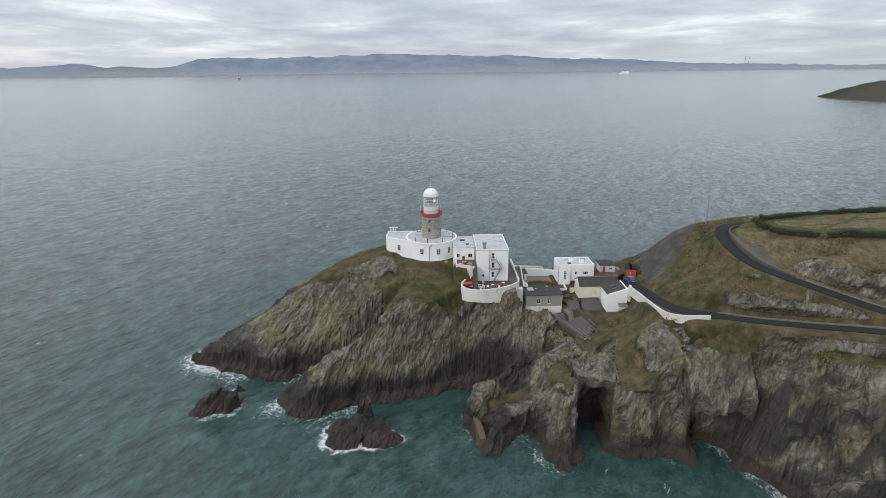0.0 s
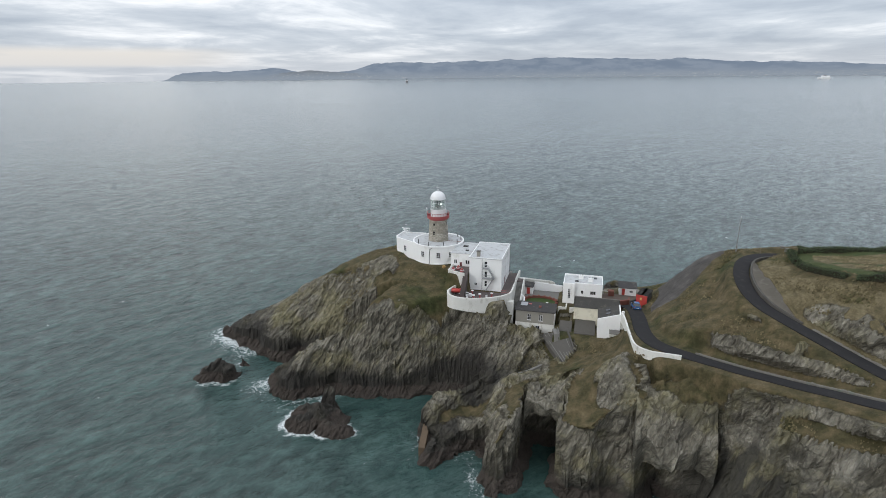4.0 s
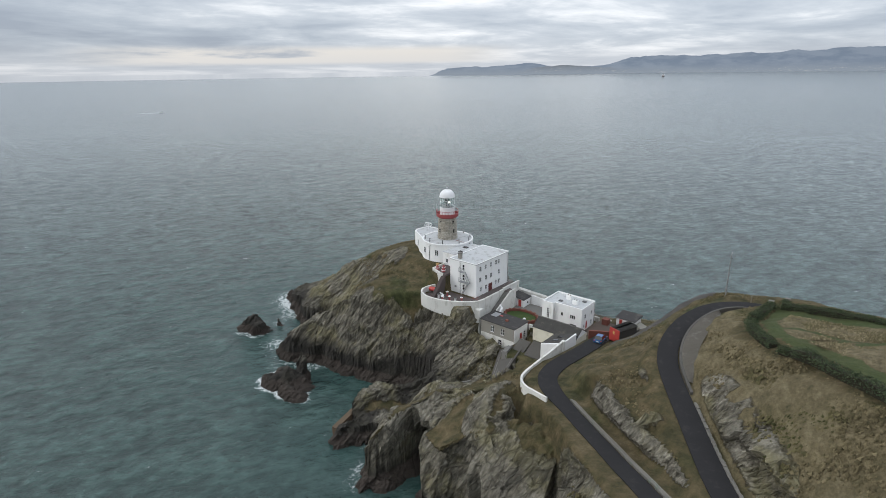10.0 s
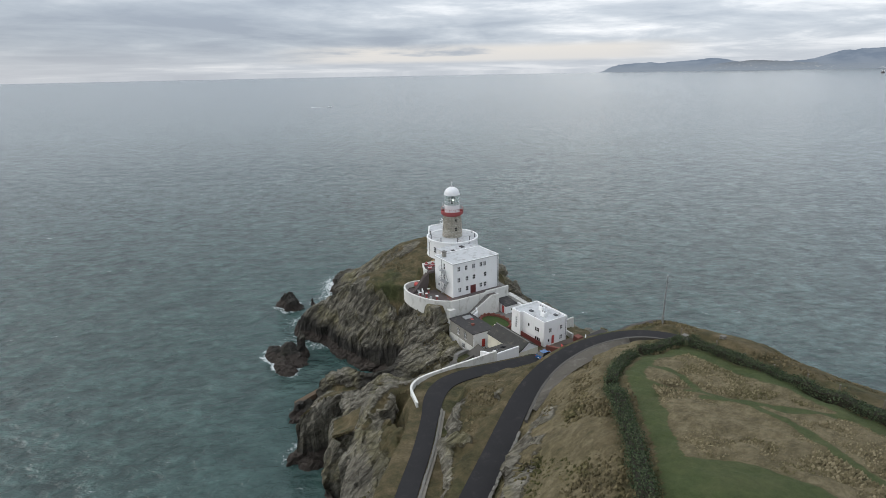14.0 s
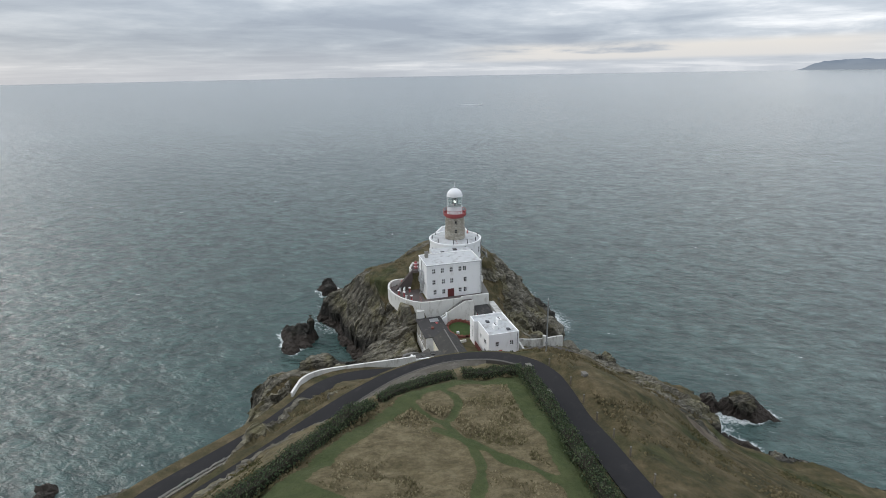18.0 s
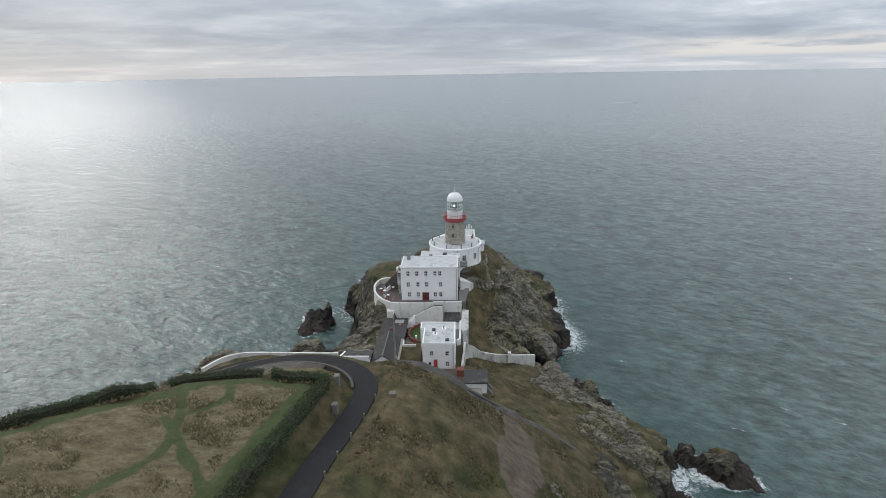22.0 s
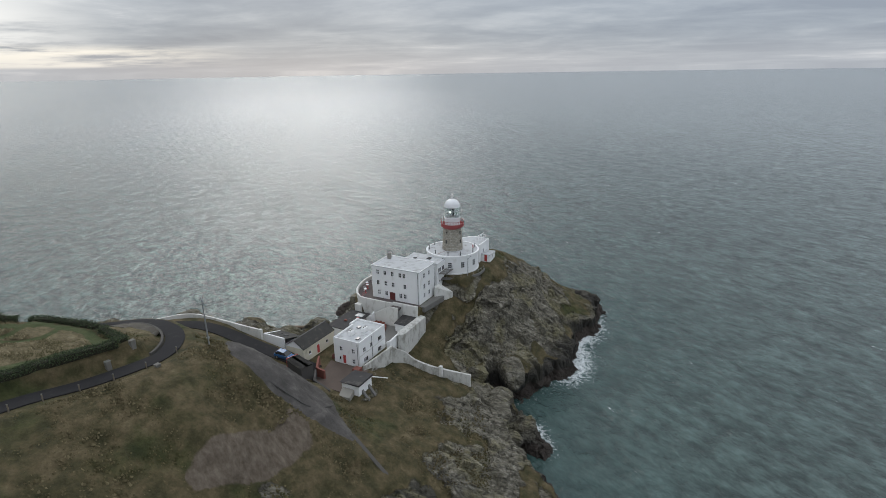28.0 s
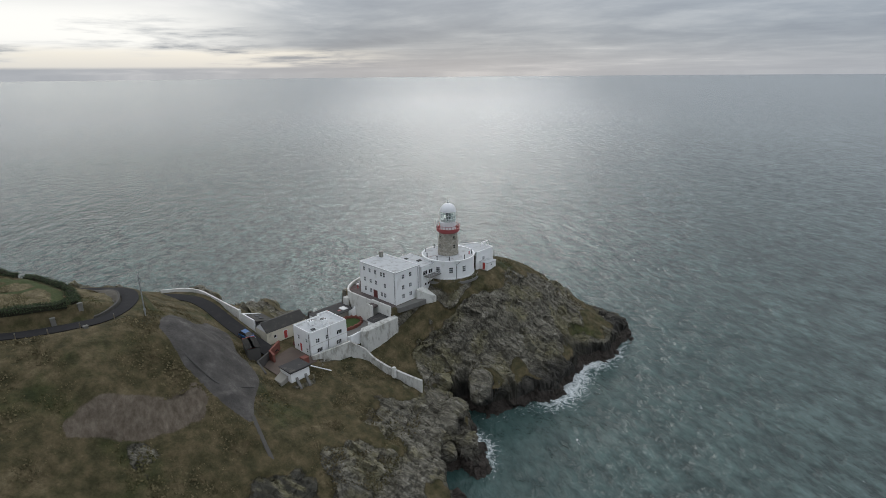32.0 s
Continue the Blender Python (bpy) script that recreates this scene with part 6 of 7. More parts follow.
# ---- two-storey house ----
hb = thing("white_house", (42, 142.8, 18.9), "white two-storey flat-roofed house with a red door", "house")
house_shell(hb, 37.5, 140.0, 18.6, 46.9, 146.3, 23.9, {
    "south": [(4.6, 2.9, 0.6, 0.9, 1, 1), (7.2, 2.85, 1.35, 0.95, 3, 1), (7.4, 0.8, 1.6, 0.9, 3, 1)],
    "east": [(1.75, 3.0, 0.75, 1.0, 2, 2), (4.75, 3.0, 0.75, 1.0, 2, 2), (2.5, 0.35, 0.9, 1.95, RED, "red-painted door", 0), (1.4, 0.9, 0.5, 0.8, 1, 1), (4.75, 0.7, 0.75, 1.05, 2, 2)],
    "north": [(1.8, 2.9, 0.9, 1.0, 2, 2), (4.2, 2.9, 0.8, 1.0, 2, 2), (7.4, 2.9, 1.4, 1.0, 3, 1), (2.2, 0.6, 1.4, 1.0, 3, 1), (7.2, 0.6, 1.4, 1.0, 3, 1)],
    "west": [(2.0, 2.9, 0.8, 1.0, 2, 2)]}, WHITE)
bay = part("bay", pierced((37.5, 139.2, 18.6), (1, 0), 2.8, 5.3, 0.25, [(1.2, 1.8, 1.85, 4.3)]), WHITE, hb, "projecting stair bay")
part("bay_side", box(37.5, 139.45, 18.6, 37.75, 140.0, 23.9), WHITE, hb)
part("bay_side", box(40.05, 139.45, 18.6, 40.3, 140.0, 23.9), WHITE, hb)
window(hb, (39.02, 139.2, 20.4), -90, 0.64, 2.49, 2, 5)
part("roof", prism([(37.6, 139.3), (40.2, 139.3), (40.2, 140.1), (46.8, 140.1), (46.8, 146.2), (37.6, 146.2)], 23.85, 24.0), ROOF_FELT, hb, "grey felt roof")
part("parapet", ribbon_wall([(37.6, 139.3, 24.32), (40.2, 139.3, 24.32), (40.2, 140.1, 24.32), (46.8, 140.1, 24.32), (46.8, 146.2, 24.32), (37.6, 146.2, 24.32), (37.6, 139.3, 24.32)], 0.24, -0.415), WHITE, hb)
part("string_course", box(37.48, 146.3, 21.15, 46.95, 146.36, 21.28), WHITE_WORN, hb)
for x0, y0 in ((41.0, 143.6), (43.4, 142.0)):
    c = part("chimney", box(x0, y0, 24.0, x0 + 1.2, y0 + 0.8, 24.95, 0.03), WHITE, hb, "squat white chimney stack")
    for k in (0.3, 0.9):
        part("chimney_pot", bar((x0 + k, y0 + 0.4, 24.95), (x0 + k, y0 + 0.4, 25.2), 0.13), CONCRETE, c)
for x0, y0 in ((40.2, 141.6), (44.6, 144.4)):
    part("skylight", box(x0, y0, 24.0, x0 + 0.9, y0 + 0.7, 24.25, 0.03), WINDOW, hb)
for x, y in ((42.6, 146.42), (47.0, 145.9), (37.4, 139.9)):
    part("drainpipe", bar((x, y, 18.8), (x, y, 24.0), 0.05), DARK_METAL, hb)
part("area_railing", ribbon_wall([(40.6, 139.3, 20.1, 19.0), (46.8, 139.3, 20.1, 19.0)], 0.1, -1), RED_DARK, hb, "dark red fence along the south side")

# ---- yard, outhouse, red-fronted shed, wall remains ----
solid("yard_floor", prism([(47.2, 139.2), (55.8, 141.5), (55.8, 148.0), (47.2, 148.6)], 18.0, 18.95), plain("brick_rubble", (0.135, 0.105, 0.088), 0.95, 0.35, 1.2, (0.10, 0.095, 0.08)), "worn red-brown yard floor", "floor", kind="structure")
out = thing("outhouse", (53.3, 150.1, 18.9), "white outhouse with a mossy dark roof and red door", "outbuilding")
house_shell(out, 51.3, 148.2, 18.4, 55.4, 152.0, 20.9, {"south": [(1.0, 0.5, 0.9, 1.85, RED, "red-painted door", 0), (2.9, 1.3, 0.9, 0.6, 2, 1)]}, WHITE, 0.22)
part("roof", prism([(51.05, 147.95), (55.65, 147.95), (55.65, 152.25), (51.05, 152.25)], 20.9, [21.0, 21.0, 21.25, 21.25]), ROOF_DARK, out, "dark flat roof")
for x in (52.0, 54.0):
    part("buttress", prism([(x, 152.0), (x + 0.5, 152.0), (x + 0.5, 153.4), (x, 153.4)], 17.0, [19.6, 19.6, 17.8, 17.8]), CONCRETE, out)
solid("outhouse_lean_to", prism([(55.5, 148.4), (57.4, 148.9), (57.2, 151.2), (55.5, 151.0)], 18.2, [20.0, 19.3, 19.3, 20.0]), GREY_RENDER, "low grey lean-to beside the outhouse", "outbuilding")
shed = thing("red_fronted_shed", (56.6, 136.6, 21.4), "dark-roofed shed with a bright red front", "shed")
fx = Vector((2.4, -0.75, 0)).normalized()
gx_ = Vector((-fx.y, fx.x, 0))
o_ = Vector((54.5, 137.3, 0))
def shed_pt(u, v):
    q = o_ + fx * u + gx_ * v
    return (q.x, q.y)
part("front", prism([shed_pt(0, 0), shed_pt(2.5, 0), shed_pt(2.5, 0.12), shed_pt(0, 0.12)], 20.9, [23.7, 23.7, 23.7, 23.7]), RED, shed, "bright red board front")
part("notice", prism([shed_pt(0.9, -0.02), shed_pt(1.3, -0.02), shed_pt(1.3, 0.0), shed_pt(0.9, 0.0)], 22.5, 23.1), plain("yellow_notice", (0.6, 0.45, 0.15), 0.6), shed)
part("side", prism([shed_pt(0, 0.12), shed_pt(0.12, 0.12), shed_pt(0.12, 5.2), shed_pt(0, 5.2)], 20.0, 23.4), RIM_GREY, shed)
part("side", prism([shed_pt(2.38, 0.12), shed_pt(2.5, 0.12), shed_pt(2.5, 5.2), shed_pt(2.38, 5.2)], 20.4, 23.4), RIM_GREY, shed)
part("back", prism([shed_pt(0.12, 5.08), shed_pt(2.38, 5.08), shed_pt(2.38, 5.2), shed_pt(0.12, 5.2)], 20.0, 23.4), RIM_GREY, shed)
bm = bmesh.new()
arch = [(1.25 - 1.42 * math.cos(radians(a)), 23.4 + 0.3 * math.sin(radians(a))) for a in range(0, 181, 20)]
prev = None
for u, z in arch:
    row = [bm.verts.new((*shed_pt(u, v), z)) for v in (0.14, 5.3)]
    if prev:
        bm.faces.new((prev[0], prev[1], row[1], row[0]))
    prev = row
bmesh.ops.solidify(bm, geom=bm.faces[:], thickness=0.08)
part("roof", bm, SLATE, shed, "dark curved felt roof", True)
solid("yard_ruin", ribbon_wall([(49.6, 138.2, 21.0, 18.6), (53.2, 140.6, 20.9, 18.6), (53.4, 142.6, 20.7, 18.6)], 0.4, -2), BRICK_RED, "broken red-brown brick yard wall", "wall", kind="structure")
solid("yard_pier", box(48.6, 146.6, 17.6, 50.0, 148.0, 20.3, 0.05), BRICK_RED, "brown brick pier at the yard's edge", "wall", kind="structure")
solid("tarred_wall", ribbon_wall([(53.6, 140.6, 20.6, 18.6), (57.6, 143.6, 21.4, 18.6), (58.2, 147.6, 20.6, 18.4)], 0.35, -2), RIM_GREY, "dark tarred yard wall", "wall", kind="structure")
# long white wall running down to the cliff
lw = smooth_line([(38.0, 148.2, 19.6), (35.6, 150.2, 17.6), (34.9, 151.7, 16.0), (34.2, 155.5, 14.9), (33.0, 159.6, 14.1), (31.8, 163.8, 13.5)], 0.7)
solid("cliff_wall", ribbon_wall([(x, y, z, z - 3.6) for x, y, z in lw], 0.5, -3), PEELING, "peeling white wall running down the cliff top", "wall", kind="structure")
solid("yard_edge_wall", ribbon_wall([(38.0, 148.2, 19.9, 16.2), (42.5, 148.0, 19.9, 16.5), (47.6, 147.6, 19.9, 17)], 0.4, -3), PEELING, "weathered white wall behind the house", "wall", kind="structure")
solid("white_pipe", bar((49.8, 149.0, 19.3), (46.5, 152.5, 17.9), 0.12), WHITE_METAL, "white pipe lying down the grass slope", "pipe")
solid("gate_post", box(34.0, 157.6, 13.0, 34.7, 158.3, 15.5, 0.04), WHITE_WORN, "white stone post by the cliff wall", "post")

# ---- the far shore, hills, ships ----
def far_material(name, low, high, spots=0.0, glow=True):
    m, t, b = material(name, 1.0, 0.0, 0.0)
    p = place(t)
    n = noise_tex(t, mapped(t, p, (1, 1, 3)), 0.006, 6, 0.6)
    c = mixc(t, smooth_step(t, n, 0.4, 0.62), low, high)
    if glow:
        # haze painted into the colour: paler towards the foot of the far land
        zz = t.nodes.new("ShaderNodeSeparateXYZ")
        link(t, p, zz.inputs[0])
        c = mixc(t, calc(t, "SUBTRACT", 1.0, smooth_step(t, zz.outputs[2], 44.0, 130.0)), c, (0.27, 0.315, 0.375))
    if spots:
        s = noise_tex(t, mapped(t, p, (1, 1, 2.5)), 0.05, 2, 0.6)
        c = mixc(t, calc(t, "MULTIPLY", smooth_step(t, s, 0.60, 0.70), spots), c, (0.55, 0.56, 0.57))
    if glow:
        # the painted colour glows by itself instead of being lit
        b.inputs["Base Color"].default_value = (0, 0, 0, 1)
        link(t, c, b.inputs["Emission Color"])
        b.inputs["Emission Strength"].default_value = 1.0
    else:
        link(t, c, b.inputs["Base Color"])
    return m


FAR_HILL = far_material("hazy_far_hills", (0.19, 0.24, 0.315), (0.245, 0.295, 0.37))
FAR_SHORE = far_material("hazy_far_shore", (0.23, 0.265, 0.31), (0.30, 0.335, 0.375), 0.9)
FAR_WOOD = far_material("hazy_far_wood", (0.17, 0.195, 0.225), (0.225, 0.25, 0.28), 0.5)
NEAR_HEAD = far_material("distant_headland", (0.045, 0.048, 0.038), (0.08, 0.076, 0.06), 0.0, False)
HILLS = [(42.4, 50), (41.5, 92), (40, 104), (37.5, 112), (35.4, 118), (33.3, 128), (32.2, 138), (31, 120), (28.3, 102), (26, 104), (24.5, 116), (22.5, 165), (19, 180), (16.4, 167), (14, 178), (11.6, 182), (7.1, 193), (4.2, 204),
         (1.4, 194), (-2.1, 187), (-6.7, 178), (-8.9, 177), (-13.4, 146), (-17.8, 140), (-21.9, 122), (-26.4, 98), (-33.2, 84), (-39.5, 72), (-47, 66), (-60, 60)]


def ridge(name, radius, heights, foot, mat, label, rough, seed, deep=260):
    """A hill range as a solid ring sector: steep seaward face, rounded top."""
    azs = np.arange(heights[-1][0], heights[0][0], 0.12)
    hs = np.interp(azs, [h[0] for h in heights][::-1], [h[1] for h in heights][::-1])
    hs = hs + rough * fractal(azs * 0.9, azs * 0, azs * 0 + seed, 4, 3)
    edge_fade = np.clip(np.minimum(azs - azs[0], azs[-1] - azs) / 1.2, 0, 1)
    hs = foot + (hs - foot) * edge_fade
    rows = []
    for dr, f in ((0, 0.0), (20, 0.18), (70, 0.5), (130, 0.8), (200, 1.0), (deep, 0.85)):
        r = radius + dr
        z = foot - 6 * (f == 0) + (hs - foot) * f + (rough * 0.6 * fractal(azs * 2.0, azs * 0 + f * 9, azs * 0 + seed, 3, 5) if 0 < f < 1 else 0)
        rows.append(np.stack([15 - r * np.sin(np.radians(azs)), 142 + r * np.cos(np.radians(azs)), z], -1))
    v = np.stack(rows, 0)
    n = len(azs)
    ids = np.arange(v.shape[0] * n).reshape(v.shape[0], n)
    q = np.stack([ids[:-1, :-1], ids[1:, :-1], ids[1:, 1:], ids[:-1, 1:]], -1).reshape(-1, 4)
    me = fast_mesh(name, v.reshape(-1, 3), q)
    me.materials.append(mat)
    return tagged(new(name, me), label, "hills", kind="structure")


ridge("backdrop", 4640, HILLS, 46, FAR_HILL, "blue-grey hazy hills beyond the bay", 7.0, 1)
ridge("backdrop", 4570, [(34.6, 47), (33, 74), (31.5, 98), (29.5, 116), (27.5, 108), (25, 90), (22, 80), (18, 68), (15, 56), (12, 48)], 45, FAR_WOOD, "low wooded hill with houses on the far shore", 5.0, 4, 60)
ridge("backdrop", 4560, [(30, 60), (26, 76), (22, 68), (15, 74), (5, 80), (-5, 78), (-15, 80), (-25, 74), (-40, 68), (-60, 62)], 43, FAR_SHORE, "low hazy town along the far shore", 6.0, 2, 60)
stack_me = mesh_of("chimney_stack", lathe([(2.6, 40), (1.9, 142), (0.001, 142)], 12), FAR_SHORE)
for az in (-29.6, -29.9):
    t = thing("far_chimney", (15 - 4550 * math.sin(radians(az)), 142 + 4550 * math.cos(radians(az)), 45), "tall thin power station chimney across the bay", "chimney", "power station chimneys")
    part("stack", stack_me, None, t, m=Matrix.Translation((15 - 4550 * math.sin(radians(az)), 142 + 4550 * math.cos(radians(az)), 0)))


def sea_level(x, y):
    return 50.0 * max(0.0, min(1.0, (math.hypot(x - 15, y - 142) - 900) / 3900)) ** 1.7


def ship(name, x, y, length, turn, hull_mat, label, tower_at, house):
    s = thing(name, (x, y, sea_level(x, y)), label, "ship", turn=turn)
    m = pose(x, y, sea_level(x, y), 0, 0, turn)
    L, B, D = length / 2, length * 0.085, length * 0.075
    bm = prism([(-L, -B), (L * 0.75, -B), (L, 0), (L * 0.75, B), (-L, B)], -1, [D, D, D * 1.35, D, D])
    part("hull", bm, hull_mat, s, m=m)
    part("superstructure", box(L * tower_at - house, -B * 0.8, D, L * tower_at + house, B * 0.8, D + length * 0.10, 0.3), WHITE_METAL, s, m=m)
    part("funnel", box(L * tower_at - house * 0.5, -B * 0.25, D + length * 0.10, L * tower_at, B * 0.25, D + length * 0.15, 0.2), DARK_METAL, s, m=m)
    part("mast", bar((L * 0.5, 0, D), (L * 0.5, 0, D + length * 0.14), 0.5), DARK_METAL, s, m=m)


HULL = plain("dark_hull", (0.12, 0.10, 0.10), 0.6, 0.1, 0.1)
HULL_WHITE = plain("white_hull", (0.7, 0.7, 0.7), 0.6, 0.1, 0.1)
ship("cargo_ship", -1180, 3560, 82, -72, HULL, "dark low cargo ship at anchor in the bay", -0.75, 5)
ship("ferry", 1287, 3761, 92, -70, HULL_WHITE, "white ferry far out in the bay", 0.1, 26)
wake = thing("speed_boat", (-1105, 531, sea_level(-1105, 531)), "tiny speed boat trailing a white wake", "boat")
wm = pose(-1105, 531, sea_level(-1105, 531), 0, 0, 70)
part("hull", prism([(-4, -1.3), (3, -1.3), (5, 0), (3, 1.3), (-4, 1.3)], -0.3, [1.2, 1.2, 1.7, 1.2, 1.2]), HULL_WHITE, wake, m=wm)
FOAM = plain("wake_foam", (0.75, 0.78, 0.78), 0.9, 0.2, 0.3)
part("wake", prism([(-42, -1.6), (-4, -0.6), (-4, 0.6), (-42, 1.6)], -0.3, 0.12), FOAM, wake, m=wm)
# the next headland along the coast
hx, hy = np.meshgrid(np.linspace(-1, 1, 90), np.linspace(-1, 1, 60))
q = np.hypot(hx, hy)
hz = 40 * np.clip(1 - q**3.2, -0.2, 1) * (0.75 + 0.5 * fractal(hx * 2.2, hy * 2.2, hx * 0, 5, 13)) - 2
c, s = math.cos(radians(-66)), math.sin(radians(-66))
ux, uy = hx * 330, hy * 150
hv = np.stack([1090 + ux * c - uy * s, 1075 + ux * s + uy * c, hz], -1).reshape(-1, 3)
hid = np.arange(hv.shape[0]).reshape(hx.shape)
hq = np.stack([hid[:-1, :-1], hid[:-1, 1:], hid[1:, 1:], hid[1:, :-1]], -1).reshape(-1, 4)
me = fast_mesh("far_headland", hv, hq)
me.materials.append(NEAR_HEAD)
tagged(new("far_headland", me), "dark low headland farther along the coast", "headland", kind="structure")

# ---- roads ----
def ground_z(x, y):
    return float(land_height(np.array([float(x)]), np.array([float(y)]))[0][0])


def strip(line, half, lift=0.0, bm=None, thick=0.25):
    """A paved band along x, y, z with its own thickness; half: half its width, one number or one a point."""
    bm = bm or bmesh.new()
    prev = None
    for i, (x, y, z) in enumerate(line):
        a, b = line[max(i - 1, 0)], line[min(i + 1, len(line) - 1)]
        n = Vector((-(b[1] - a[1]), b[0] - a[0], 0)).normalized()
        w = half[i] if isinstance(half, list) else half
        row = [bm.verts.new((x + n.x * w * s, y + n.y * w * s, z + lift + 0.05 * (abs(s) < 1))) for s in (-1, -0.5, 0, 0.5, 1)]
        low = [bm.verts.new((x + n.x * w * s, y + n.y * w * s, z + lift - thick)) for s in (-1, 1)]
        row = [low[0], *row, low[1]]
        if prev:
            for k in range(6):
                bm.faces.new((prev[k], prev[k + 1], row[k + 1], row[k]))
        prev = row
    return bm


tagged(part("road", strip(ROAD_LOW, [1.2 + 0.4 * float(step01(y, 102, 108)) for x, y, z in ROAD_LOW], 0.02), ASPHALT, smooth=True), "narrow dark asphalt road down to the lighthouse gate", "road", kind="structure")
tagged(part("road", strip(ROAD_HIGH, 1.42, 0.03), ASPHALT, smooth=True), "dark asphalt road bending round the hill in a hairpin", "road", kind="structure")
kerb_line = [(x, y, z) for x, y, z in ROAD_LOW if y < 104.5]


def offset(line, d, dz=0.0):
    out = []
    for i, (x, y, z) in enumerate(line):
        a, b = line[max(i - 1, 0)], line[min(i + 1, len(line) - 1)]
        n = Vector((-(b[1] - a[1]), b[0] - a[0], 0)).normalized()
        out.append((x + n.x * d, y + n.y * d, z + dz))
    return out


boundary = smooth_line([(50.8, 124.6, 24.3), (51.3, 120, 24.6), (51.7, 114, 24.9), (52.2, 109, 25.2), (53.0, 106.8, 25.4), (54.8, 105.0, 25.7), (57.2, 104.1, 26.0), (59.8, 103.3, 26.3)], 0.8)
bw = thing("boundary_wall", boundary[0], "white rendered boundary wall curving along the road", "wall", kind="structure")
part("wall", ribbon_wall([(x, y, z, z - 2.1) for x, y, z in boundary], 0.3, -2), WHITE_WORN, bw)
part("coping", ribbon_wall([(x, y, z + 0.09, z) for x, y, z in boundary], 0.36, -0.1), WHITE_WORN, bw)
part("end_pier", box(50.72, 124.0, 20.5, 51.3, 124.66, 24.6, 0.04), WHITE_WORN, bw)
# sloping concrete face that carries the seaward edge of the road
solid("road_retaining_wall", ribbon_wall([(x, y, z + 0.06, z - 2.3) for x, y, z in offset(kerb_line, 1.75)], 0.6, -3), TAN_CONCRETE, "tan concrete retaining wall under the road edge", "retaining wall", kind="structure")
# loose stone edging along the seaward side of the lower road
STONE = plain("edging_stone", (0.19, 0.18, 0.16), 0.9, 0.25, 2.0, (0.11, 0.16, 0.12))
edge = tagged(new("road_edging"), "low rubble edging wall of the road", "kerb", kind="structure")
adopt(edge, None, Matrix.Translation(kerb_line[0]))
rng = random.Random(5)
STONE_MESHES = []
for lot in range(6):
    bm = box(-0.34, -0.16, -0.3, 0.34, 0.16, 0.12, 0.05)
    for v in bm.verts:
        v.co += Vector((rng.uniform(-0.06, 0.06), rng.uniform(-0.06, 0.06), rng.uniform(-0.05, 0.05)))
    STONE_MESHES.append(mesh_of("stone", bm, STONE))
for line, d, stepn in ((kerb_line, 1.55, 1), (ROAD_HIGH[8:30], -1.6, 1)):
    dense = smooth_line(offset(line, d, 0.1), 0.72)
    for i, (x, y, z) in enumerate(dense):
        b = dense[min(i + 1, len(dense) - 1)]
        a = dense[max(i - 1, 0)]
        part("stone", STONE_MESHES[i % 6], None, edge, m=pose(x, y, z + rng.uniform(-0.05, 0.08), 0, 0, math.degrees(math.atan2(b[1] - a[1], b[0] - a[0])) + rng.uniform(-8, 8)))
# retaining wall on the inside of the hairpin, and the bank above it
inner = [(x, y, z + 0.25 + 0.5 * math.sin(math.pi * k / 31.0), z - 0.6) for k, (x, y, z) in enumerate(offset(ROAD_HIGH[31:62], -1.75))]
solid("bend_wall", ribbon_wall(inner, 0.35, -1), OLD_CONCRETE, "grey concrete retaining wall inside the bend", "wall", kind="structure")
bm = bmesh.new()
prev = None
for k, (x, y, z, f) in enumerate(inner[2:24]):
    i = k + 33
    a, b = ROAD_HIGH[i - 1], ROAD_HIGH[i + 1]
    n = Vector((-(b[1] - a[1]), b[0] - a[0], 0)).normalized()
    wide = 0.4 + 2.3 * math.sin(math.pi * (k + 1) / 23.0)
    hz = float(land_height(np.array([x - n.x * wide]), np.array([y - n.y * wide]))[0][0])
    row = [bm.verts.new((x - n.x * 0.15, y - n.y * 0.15, z - 0.02)), bm.verts.new((x - n.x * wide, y - n.y * wide, hz + 0.12))]
    if prev:
        bm.faces.new((prev[0], prev[1], row[1], row[0]))
    prev = row
bmesh.ops.solidify(bm, geom=bm.faces[:], thickness=0.3)
solid("bend_apron", bm, TAN_CONCRETE, "sloping tan concrete facing above the bend wall", "retaining wall", kind="structure")
# concrete drain running down from the slope
drain = smooth_line([(67.3, 159.2, 20.9), (67.9, 163, 18.2), (68.3, 167, 15.6)], 0.8)
drain = [(x, y, float(land_height(np.array([x]), np.array([y]))[0][0]) + 0.25) for x, y, z in drain]
solid("drain_channel", strip(drain, 0.32, -0.12), OLD_CONCRETE, "narrow concrete drain running down the slope", "drain", kind="structure")

joint = smooth_line([(73.7, 143.4), (72, 148.8), (69.3, 153.2), (65, 152.6), (61.5, 151.1)], 0.8)
solid("slab_joint", strip([(x, y, ground_z(x, y) + 0.05) for x, y in joint], 0.12, 0.0), RIM_GREY, "dark tarred joint across the concrete apron", "joint", kind="structure")

